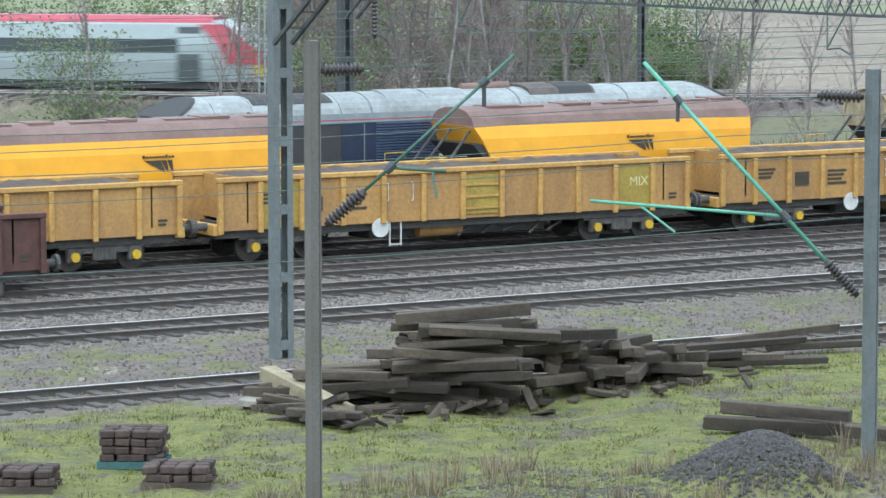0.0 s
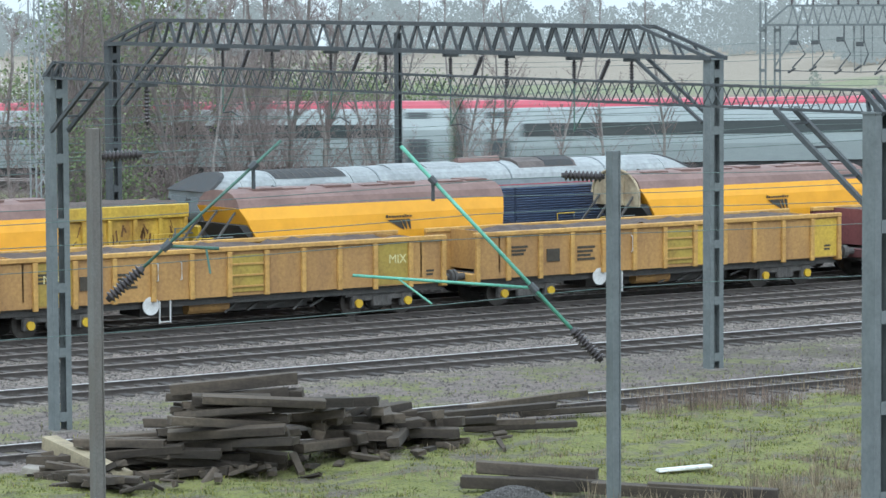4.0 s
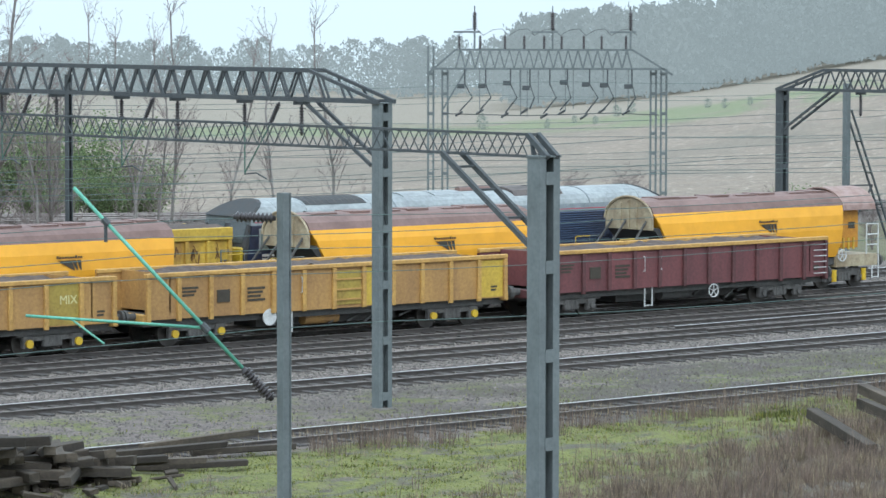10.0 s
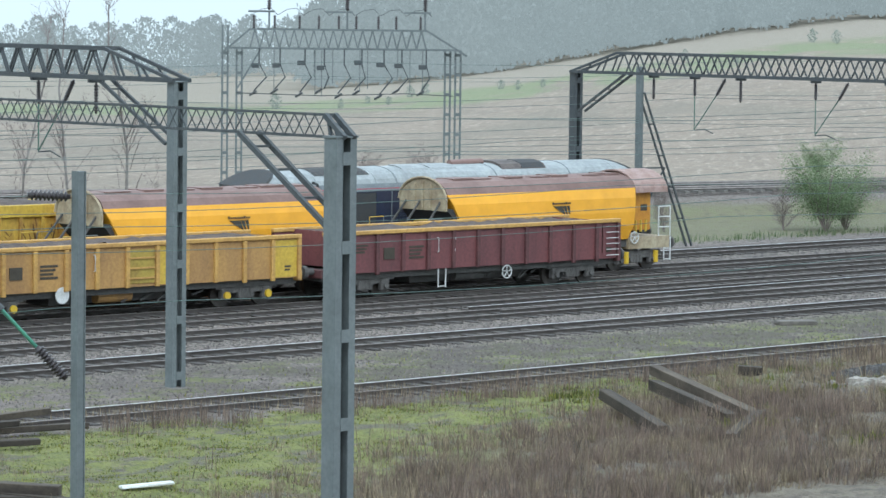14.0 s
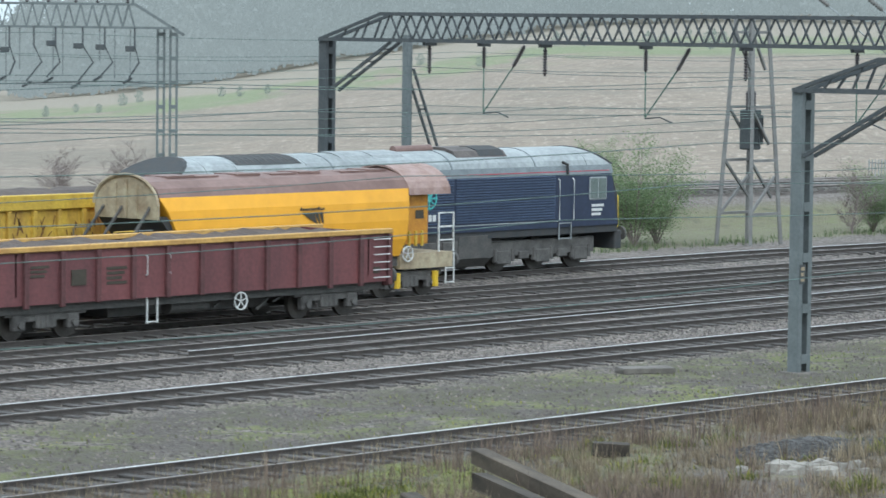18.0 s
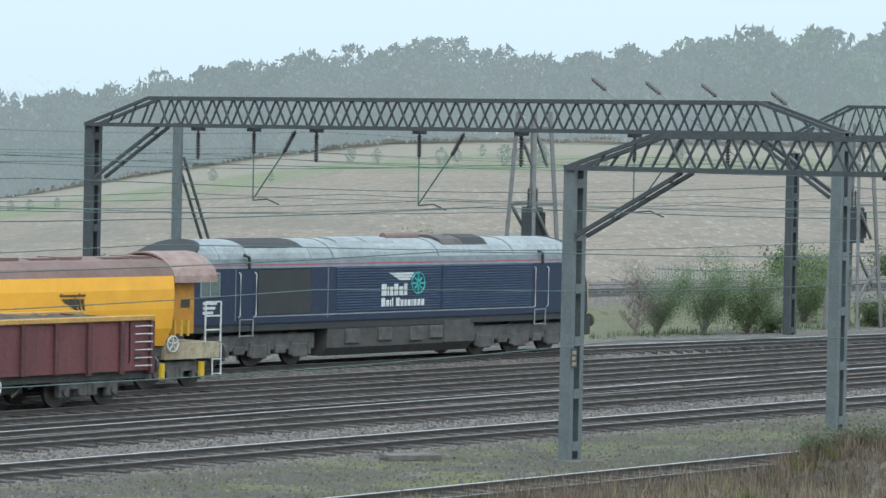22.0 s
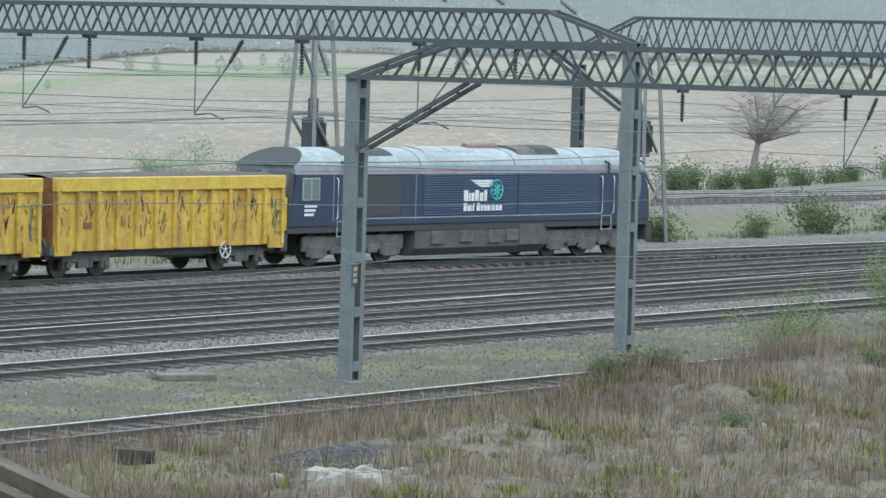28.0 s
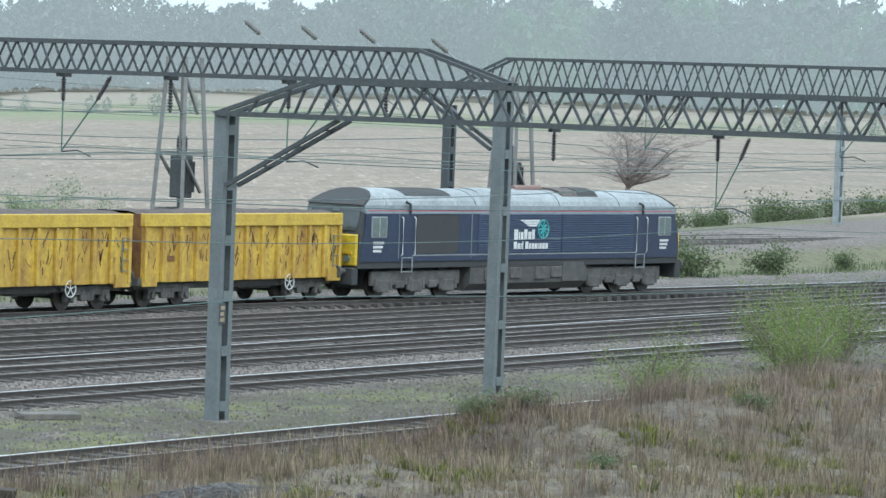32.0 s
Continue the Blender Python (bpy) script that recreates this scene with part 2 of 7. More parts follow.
STEM = material("russet_dead_stems", (0.18, 0.135, 0.105), (0.125, 0.098, 0.08), 0.9, scale=0.6, islands=[(0.0, (0.5, 0.5, 0.5)), (1.0, (1.5, 1.45, 1.4))])
RUSSET = material("russet_dead_bramble", (0.26, 0.212, 0.165), (0.19, 0.155, 0.122), 0.9, scale=0.6, islands=[(0.0, (0.5, 0.5, 0.5)), (1.0, (1.5, 1.4, 1.35))])
GRASS = material("moss_green_grass", (0.2, 0.215, 0.052), (0.145, 0.165, 0.043), 0.9, scale=0.6, islands=[(0.0, (0.3, 0.34, 0.4)), (0.6, (0.85, 0.85, 0.8)), (1.0, (1.7, 1.5, 1.2))], leafy=0.35)


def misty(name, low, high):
    """Far woodland as a plain backdrop, its mist painted in as a pale glow."""
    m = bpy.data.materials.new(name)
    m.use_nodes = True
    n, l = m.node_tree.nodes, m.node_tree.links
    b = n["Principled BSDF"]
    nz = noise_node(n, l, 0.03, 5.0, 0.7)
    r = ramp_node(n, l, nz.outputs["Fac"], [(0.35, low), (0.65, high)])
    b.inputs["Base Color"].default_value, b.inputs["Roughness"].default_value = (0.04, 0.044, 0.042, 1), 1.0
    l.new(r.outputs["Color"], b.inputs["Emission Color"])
    # even glow in place of the haze that would veil the trees
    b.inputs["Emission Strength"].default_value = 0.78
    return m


FAR_WOOD = misty("mist_glow_grey_woodland", (0.262, 0.283, 0.262), (0.295, 0.315, 0.29))
HEDGE_FAR = misty("mist_glow_field_hedge", (0.20, 0.222, 0.175), (0.235, 0.258, 0.205))
FAR_GREEN = misty("mist_glow_green_woodland", (0.262, 0.305, 0.262), (0.30, 0.345, 0.29))
SILVER = material("silver_train_body", (0.34, 0.39, 0.39), (0.30, 0.345, 0.345), 0.35, 0.1, bump=0)
TRAIN_RED = material("crimson_train_roof", (0.42, 0.055, 0.085), (0.34, 0.05, 0.075), 0.45, bump=0)
TRAIN_DARK = material("dark_train_door", (0.075, 0.085, 0.09), (0.06, 0.07, 0.075), 0.4, bump=0)
TRAIN_YELLOW = material("warning_yellow_end", (0.62, 0.45, 0.03), None, 0.45, bump=0)
POLY = material("dirty_white_plastic_sheet", (0.72, 0.73, 0.70), (0.55, 0.55, 0.52), 0.5)


# ---- mesh helpers ----
def part(name, bm, mat, parent=None, label="", smooth=False):
    me = bpy.data.meshes.new(name)
    bmesh.ops.recalc_face_normals(bm, faces=bm.faces)
    bm.to_mesh(me)
    bm.free()
    me.materials.append(mat)
    if smooth:
        me.polygons.foreach_set("use_smooth", [True] * len(me.polygons))
    ob = new(name, me)
    ob.parent = parent
    if label:
        tagged(ob, label)
    return ob


def shared(name, like, parent, m):
    """Another object on the mesh of one that exists."""
    ob = new(name, like.data)
    ob.parent = parent
    ob.matrix_basis = m
    return ob


def raw(name, verts, faces, mat, parent=None, smooth=False):
    me = bpy.data.meshes.new(name)
    me.from_pydata([tuple(v) for v in verts], [], faces)
    me.update()
    me.materials.append(mat)
    if smooth:
        me.polygons.foreach_set("use_smooth", [True] * len(me.polygons))
    ob = new(name, me)
    ob.parent = parent
    return ob


def base(name, label, category, m=None, group="", kind=""):
    e = new(name)
    if m is not None:
        e.matrix_basis = m
    return tagged(e, label, category, group, kind)


def B():
    return bmesh.new()


def box(bm, x0, x1, y0, y1, z0, z1, bevel=0.0):
    v = [bm.verts.new(p) for p in ((x0, y0, z0), (x1, y0, z0), (x1, y1, z0), (x0, y1, z0), (x0, y0, z1), (x1, y0, z1), (x1, y1, z1), (x0, y1, z1))]
    fs = [bm.faces.new([v[i] for i in q]) for q in ((3, 2, 1, 0), (4, 5, 6, 7), (0, 1, 5, 4), (1, 2, 6, 5), (2, 3, 7, 6), (3, 0, 4, 7))]
    if bevel:
        bmesh.ops.bevel(bm, geom=list({e for f in fs for e in f.edges}), offset=bevel, segments=1, affect="EDGES", profile=0.5)
    return bm


def bar(bm, p, q, w, h=None, up=(0, 0, 1)):
    """A straight bar of section w by h from p to q."""
    p, q = Vector(p), Vector(q)
    d = (q - p).normalized()
    s = d.cross(Vector(up))
    s = (s if s.length > 1e-4 else d.cross(Vector((1, 0, 0)))).normalized()
    t = s.cross(d).normalized()
    a, b = s * w / 2, t * (h or w) / 2
    v = [bm.verts.new(e + i * a + j * b) for e in (p, q) for i, j in ((-1, -1), (1, -1), (1, 1), (-1, 1))]
    for f in ((0, 1, 2, 3), (7, 6, 5, 4), (0, 4, 5, 1), (1, 5, 6, 2), (2, 6, 7, 3), (3, 7, 4, 0)):
        bm.faces.new([v[i] for i in f])
    return bm


def tube(bm, points, radii, n=8, caps=True):
    rings = []
    pts = [Vector(p) for p in points]
    for i, p in enumerate(pts):
        d = (pts[min(i + 1, len(pts) - 1)] - pts[max(i - 1, 0)]).normalized()
        s = d.cross(Vector((0, 0, 1)))
        s = (s if s.length > 1e-3 else d.cross(Vector((1, 0, 0)))).normalized()
        t = s.cross(d)
        r = radii[i] if isinstance(radii, (list, tuple)) else radii
        rings.append([bm.verts.new(p + (s * math.cos(a) + t * math.sin(a)) * r) for a in (k * math.tau / n for k in range(n))])
    for a, b in zip(rings, rings[1:]):
        for k in range(n):
            bm.faces.new((a[k], a[(k + 1) % n], b[(k + 1) % n], b[k]))
    if caps:
        bm.faces.new(rings[0][::-1])
        bm.faces.new(rings[-1])
    return bm


def prism(bm, outline, x0, x1, x0s=None, x1s=None):
    """Extrudes a closed y, z outline along x; x0s and x1s give each point's own end."""
    a = [bm.verts.new((x0s[i] if x0s else x0, y, z)) for i, (y, z) in enumerate(outline)]
    b = [bm.verts.new((x1s[i] if x1s else x1, y, z)) for i, (y, z) in enumerate(outline)]
    n = len(outline)
    for i in range(n):
        bm.faces.new((a[i], a[(i + 1) % n], b[(i + 1) % n], b[i]))
    bm.faces.new(a[::-1])
    bm.faces.new(b)
    return bm


def disc(bm, x, y, z, r, depth, n=16):
    return tube(bm, [(x, y, z), (x, y - depth, z)], r, n)


# ---- ground ----
def main_line_y(x):
    return 105 + 36 * math.exp(-(max(x, -60) - 71) / 40)


def smooth(a, b, x):
    t = min(1.0, max(0.0, (x - a) / (b - a)))
    return t * t * (3 - 2 * t)


MOUNDS = [(34.2, 46.6, 1.5, 0.95), (39, 44, 3.0, 0.35), (70.2, 53.0, 3.2, 0.35), (72.4, 56.0, 1.5, 0.4), (84.5, 58.2, 1.4, 0.6), (85.2, 56.2, 2.4, 0.85), (93, 59.0, 4.5, 0.6), (101, 60, 7, 0.85), (80, 52, 5, 0.4), (112, 63, 6, 0.6), (66, 46, 7, 0.3), (30, 47, 2.5, 0.3), (76.5, 56.2, 2.4, 0.35)]


def ground_z(x, y):
    z = GROUND
    for mx, my, r, hh in MOUNDS:
        d2 = ((x - mx) ** 2 + (y - my) ** 2) / (r * r)
        if d2 < 6:
            z += hh * math.exp(-d2 * 1.4) * smooth(61.3, 59.0, y)
    if y < 61.5 and x > -30:
        z += 0.16 * noise.noise((x * 0.35, y * 0.35, 0)) * smooth(61.5, 58, y) + 0.11 * noise.noise((x * 0.9, y * 0.9, 3)) * smooth(61, 59.5, y)
    if 88 < y < 98 and x < 205:
        z += ZC * smooth(88.8, 89.5, y) * (1 - smooth(94, 96.5, y))
    if y > 98:
        d = abs(y - main_line_y(x))
        z += 1.05 * (1 - smooth(5, 9, d))
        reach = math.hypot(x, y)
        turn = math.degrees(math.atan2(y, x))
        z += (2.4 * smooth(205, 330, reach) + 0.0195 * max(0, min(reach, 640) - 205)) * (1 - smooth(38, 46.5, turn)) * smooth(8, 16, turn)
        z -= 0.03 * max(0, reach - 930)
        z -= 0.0125 * max(0, min(reach, 820) - 200) * smooth(43, 50, turn)
    return z


def steps(lo, hi, fine_lo, fine_hi, fine):
    out, v, s = [], fine_lo, fine
    while v > lo:
        s *= 1.35
        v -= s
        out.append(v)
    out.reverse()
    out += list(np.arange(fine_lo, fine_hi, fine))
    v, s = fine_hi, fine
    while v < hi:
        out.append(v)
        s = min(s * 1.18, 24.0 if v < 900 else 1e9)
        v += s
    return out + [hi]


def ground_material():
    m = bpy.data.materials.new("ballast_grass_and_field")
    m.use_nodes = True
    n, l = m.node_tree.nodes, m.node_tree.links
    b = n["Principled BSDF"]
    b.inputs["Roughness"].default_value = 0.95
    geo, sep = n.new("ShaderNodeNewGeometry"), n.new("ShaderNodeSeparateXYZ")
    l.new(geo.outputs["Position"], sep.inputs["Vector"])

    def math_node(op, a, c):
        q = n.new("ShaderNodeMath")
        q.operation = op
        for i, v in enumerate((a, c)):
            if isinstance(v, (int, float)):
                q.inputs[i].default_value = v
            else:
                l.new(v, q.inputs[i])
        return q.outputs[0]

    def nz(scale, detail=5.0, rough=0.6, stretch=(1, 1, 1)):
        mp, t = n.new("ShaderNodeMapping"), n.new("ShaderNodeTexNoise")
        mp.inputs["Scale"].default_value = stretch
        t.inputs["Scale"].default_value, t.inputs["Detail"].default_value, t.inputs["Roughness"].default_value = scale, detail, rough
        l.new(geo.outputs["Position"], mp.inputs["Vector"])
        l.new(mp.outputs["Vector"], t.inputs["Vector"])
        return t.outputs["Fac"]

    def mix(f, a, c):
        q = n.new("ShaderNodeMixRGB")
        l.new(f, q.inputs["Fac"])
        for i, v in ((1, a), (2, c)):
            if isinstance(v, tuple):
                q.inputs[i].default_value = (*v, 1)
            else:
                l.new(v, q.inputs[i])
        return q.outputs["Color"]

    def band(v, a, c):
        q = n.new("ShaderNodeMapRange")
        q.interpolation_type = "SMOOTHSTEP"
        q.inputs["From Min"].default_value, q.inputs["From Max"].default_value = a, c
        l.new(v, q.inputs["Value"])
        return q.outputs["Result"]

    x, y = sep.outputs["X"], sep.outputs["Y"]
    broad, middle, patch, fine = nz(0.16, 4), nz(0.55, 6, 0.7), nz(1.7, 6, 0.75), nz(9.0, 3, 0.7)
    # stones
    vor = n.new("ShaderNodeTexVoronoi")
    vor.inputs["Scale"].default_value = 11.0
    l.new(geo.outputs["Position"], vor.inputs["Vector"])
    stone = ramp_node(n, l, vor.outputs["Color"], [(0.1, (0.056, 0.05, 0.044)), (0.5, (0.142, 0.124, 0.107)), (0.95, (0.29, 0.262, 0.235))]).outputs["Color"]
    warm = ramp_node(n, l, middle, [(0.35, (0.80, 0.78, 0.78)), (0.55, (1.0, 0.97, 0.95)), (0.75, (1.25, 1.12, 1.08))]).outputs["Color"]
    mul = n.new("ShaderNodeMixRGB")
    mul.blend_type = "MULTIPLY"
    mul.inputs["Fac"].default_value = 1.0
    l.new(stone, mul.inputs["Color1"])
    l.new(warm, mul.inputs["Color2"])
    ballast = mul.outputs["Color"]
    # darker stones in the band of the three train tracks
    dark_band = math_node("MULTIPLY", band(y, 82.0, 83.0), math_node("SUBTRACT", 1.0, band(y, 93.0, 94.5)))
    ballast = mix(math_node("MULTIPLY", dark_band, 0.22), ballast, (0.045, 0.042, 0.04))
    # rusty earth in the stones beside the siding, fading along the line
    earth = math_node("MULTIPLY", math_node("SUBTRACT", 1.0, band(math_node("ADD", x, math_node("MULTIPLY", middle, 14)), 56, 76)), math_node("SUBTRACT", 1.0, band(y, 69.0, 71.0)))
    ballast = mix(math_node("MULTIPLY", earth, 0.6), ballast, ramp_node(n, l, patch, [(0.3, (0.085, 0.069, 0.061)), (0.7, (0.205, 0.17, 0.153))]).outputs["Color"])
    # moss on the stones between the siding and the main tracks, patchy
    moss_zone = math_node("MULTIPLY", band(y, 62.0, 64.5), math_node("SUBTRACT", 1.0, band(y, 69.0, 71.0)))
    moss = math_node("MULTIPLY", moss_zone, band(math_node("ADD", middle, math_node("MULTIPLY", band(x, 50, 95), 0.08)), 0.47, 0.57))
    ballast = mix(math_node("MULTIPLY", moss, 0.85), ballast, ramp_node(n, l, patch, [(0.3, (0.07, 0.078, 0.028)), (0.7, (0.175, 0.185, 0.05))]).outputs["Color"])
    # dark soil between the stones along the siding
    soil = math_node("MULTIPLY", math_node("MULTIPLY", band(x, 46, 62), math_node("SUBTRACT", 1.0, band(y, 69.5, 71.0))), band(math_node("ADD", nz(0.3, 4), math_node("MULTIPLY", patch, 0.35)), 0.56, 0.72))
    ballast = mix(math_node("MULTIPLY", soil, 0.75), ballast, mix(fine, (0.035, 0.03, 0.025), (0.105, 0.09, 0.072)))
    # rust-brown stones within each track
    for yc in (YS, Y1, Y2, Y3, YA, YB, YC):
        q0 = n.new("ShaderNodeMath")
        q0.operation = "ABSOLUTE"
        l.new(math_node("SUBTRACT", y, yc), q0.inputs[0])
        ballast = mix(math_node("MULTIPLY", math_node("SUBTRACT", 1.0, band(q0.outputs[0], 0.75, 1.25)), 0.2), ballast, (0.06, 0.053, 0.047))
    # rough grass near the siding: green and mossy first, drier along the line
    green = ramp_node(n, l, patch, [(0.28, (0.058, 0.06, 0.03)), (0.42, (0.125, 0.138, 0.036)), (0.58, (0.18, 0.19, 0.05)), (0.75, (0.14, 0.118, 0.078))]).outputs["Color"]
    dry = ramp_node(n, l, patch, [(0.28, (0.055, 0.047, 0.036)), (0.46, (0.12, 0.10, 0.074)), (0.58, (0.175, 0.15, 0.112)), (0.7, (0.115, 0.13, 0.048))]).outputs["Color"]
    dirt = ramp_node(n, l, nz(5.0, 4, 0.8), [(0.3, (0.045, 0.037, 0.03)), (0.5, (0.10, 0.083, 0.068)), (0.7, (0.19, 0.162, 0.135))]).outputs["Color"]
    along = band(math_node("ADD", math_node("SUBTRACT", math_node("MULTIPLY", x, 0.4), y), math_node("MULTIPLY", middle, 7.0)), -29.4, -25.4)
    turf = mix(along, green, dry)
    turf = mix(math_node("MULTIPLY", band(middle, 0.50, 0.62), 0.9), turf, dirt)
    turf = mix(math_node("MULTIPLY", band(nz(0.5, 4, 0.6, (0.5, 2.2, 1)), 0.55, 0.64), 0.7), turf, (0.105, 0.092, 0.08))
    turf = mix(math_node("MULTIPLY", band(fine, 0.5, 0.7), 0.6), turf, (0.04, 0.034, 0.026))
    edge = math_node("ADD", y, math_node("MULTIPLY", math_node("SUBTRACT", middle, 0.5), 5.0))
    colour = mix(band(edge, 60.0, 61.2), turf, ballast)
    # scrub behind the sidings
    scrub = ramp_node(n, l, patch, [(0.3, (0.085, 0.085, 0.05)), (0.5, (0.15, 0.14, 0.085)), (0.75, (0.13, 0.16, 0.06))]).outputs["Color"]
    colour = mix(band(edge, 97.0, 98.5), colour, scrub)
    # grey ballast of the main line on its bank
    q1 = n.new("ShaderNodeMath")
    q1.operation = "EXPONENT"
    l.new(math_node("MULTIPLY", math_node("SUBTRACT", 71.0, x), 0.025), q1.inputs[0])
    aside = math_node("SUBTRACT", y, math_node("ADD", 103.25, math_node("MULTIPLY", q1.outputs[0], 36.0)))
    q2 = n.new("ShaderNodeMath")
    q2.operation = "ABSOLUTE"
    l.new(math_node("ADD", aside, math_node("MULTIPLY", math_node("SUBTRACT", patch, 0.5), 2.5)), q2.inputs[0])
    bank = math_node("SUBTRACT", 1.0, band(q2.outputs[0], 4.0, 5.2))
    colour = mix(bank, colour, mix(math_node("MULTIPLY", middle, 0.9), stone, (0.15, 0.125, 0.11)))
    # stubble field, in long streaks
    streaks = nz(0.05, 6, 0.7, (1, 9, 1))
    clods = nz(0.8, 5, 0.75, (1, 1.6, 1))
    stubble = ramp_node(n, l, clods, [(0.3, (0.20, 0.163, 0.125)), (0.55, (0.255, 0.208, 0.16)), (0.75, (0.355, 0.30, 0.24))]).outputs["Color"]
    stubble = mix(math_node("MULTIPLY", band(streaks, 0.45, 0.62), 0.6), stubble, (0.22, 0.185, 0.148))
    # drill rows of bleached stubs
    turned = n.new("ShaderNodeMapping")
    turned.inputs["Rotation"].default_value = (0, 0, radians(-40))
    l.new(geo.outputs["Position"], turned.inputs["Vector"])

    def rows_noise(sx, sy, detail):
        mp2, t2 = n.new("ShaderNodeMapping"), n.new("ShaderNodeTexNoise")
        mp2.inputs["Scale"].default_value = (sx, sy, 1)
        t2.inputs["Scale"].default_value, t2.inputs["Detail"].default_value, t2.inputs["Roughness"].default_value = 1.0, detail, 0.7
        l.new(turned.outputs["Vector"], mp2.inputs["Vector"])
        l.new(mp2.outputs["Vector"], t2.inputs["Vector"])
        return t2.outputs["Fac"]

    stubble = mix(math_node("MULTIPLY", band(rows_noise(0.45, 2.0, 4), 0.53, 0.66), 0.5), stubble, (0.46, 0.40, 0.32))
    stubble = mix(math_node("MULTIPLY", band(rows_noise(0.2, 0.5, 5), 0.5, 0.66), 0.5), stubble, (0.165, 0.138, 0.108))
    stubble = mix(math_node("MULTIPLY", band(rows_noise(0.03, 0.008, 4), 0.48, 0.6), 0.55), stubble, (0.18, 0.16, 0.125))
    far = math_node("ADD", math_node("MULTIPLY", y, 0.75), math_node("MULTIPLY", x, 0.66))
    stubble = mix(band(math_node("ADD", far, math_node("MULTIPLY", broad, 60)), 455, 475), stubble, ramp_node(n, l, clods, [(0.3, (0.215, 0.19, 0.145)), (0.55, (0.275, 0.24, 0.19)), (0.78, (0.225, 0.235, 0.155))]).outputs["Color"])
    verge = math_node("MULTIPLY", band(far, 352, 375), math_node("SUBTRACT", 1.0, band(far, 425, 450)))
    stubble = mix(math_node("MULTIPLY", math_node("MULTIPLY", verge, band(rows_noise(0.02, 0.012, 4), 0.38, 0.55)), 0.7), stubble, (0.17, 0.215, 0.10))
    colour = mix(band(math_node("ADD", math_node("ADD", y, math_node("MULTIPLY", x, 0.22)), math_node("MULTIPLY", patch, 3)), 156.0, 159.0), colour, stubble)
    l.new(colour, b.inputs["Base Color"])
    bp = n.new("ShaderNodeBump")
    bp.inputs["Strength"].default_value, bp.inputs["Distance"].default_value = 0.9, 0.06
    l.new(math_node("ADD", vor.outputs["Distance"], fine), bp.inputs["Height"])
    l.new(bp.outputs["Normal"], b.inputs["Normal"])
    return m


gx, gy = steps(-4000, 5000, 0, 150, 0.5), steps(-3000, 5000, 40, 100, 0.5)
gv = [(px, py, ground_z(px, py)) for py in gy for px in gx]
nx = len(gx)
gf = [(j * nx + i, j * nx + i + 1, (j + 1) * nx + i + 1, (j + 1) * nx + i) for j in range(len(gy) - 1) for i in range(nx - 1)]
ground = raw("ground", gv, gf, ground_material(), None, True)
tagged(ground, "stony ballast, mossy rough grass and stubble field", "ground", kind="structure")


# ---- track ----
def rail_mesh(length, bm, z=0.0, bend=None):
    """Foot, web and head of one rail along x."""
    for y0, y1, z0, z1 in ((-0.07, 0.07, -0.155, -0.135), (-0.012, 0.012, -0.135, -0.035)):
        box(bm, 0, length, y0, y1, z0 + z, z1 + z)
    box(bm, 0, length, -0.036, 0.036, -0.04 + z, -0.012 + z)
    return bm


sleeper_proto = {}


def track(name, y, x0, x1, label, head, sleeper_mat=SLEEPER, slant=0.0, every=0.68, z=0.0):
    t = base(name, label, "railway track", pose(x0, y, z, 0, 0, slant), kind="structure")
    length = x1 - x0
    for s in (-0.7525, 0.7525):
        r = part("rail", rail_mesh(length, B()), RAIL_SIDE, t)
        r.location = (0, s, 0)
        # sky reflection put into colour: only the far rail takes the bright head
        h = part("rail_head", box(B(), 0, length, -0.034, 0.034, -0.014, 0.0, 0.004), head if s > 0 else RAIL_DULL, r)
    count = min(300, int(length / every))
    key = sleeper_mat.name
    if key not in sleeper_proto:
        sleeper_proto[key] = part("sleeper", box(B(), -0.125, 0.125, -1.3, 1.3, -0.3, -0.112, 0.015), sleeper_mat, t)
        first = sleeper_proto[key]
    else:
        first = shared("sleeper", sleeper_proto[key], t, Matrix())
    first.location = (0.3, 0, 0)
    for i in range(1, count):
        shared("sleeper", first, t, pose(0.3 + i * every + random.uniform(-0.03, 0.03), random.uniform(-0.05, 0.05), random.uniform(-0.015, 0.01), 0, 0, random.uniform(-1.2, 1.2)))
    return t


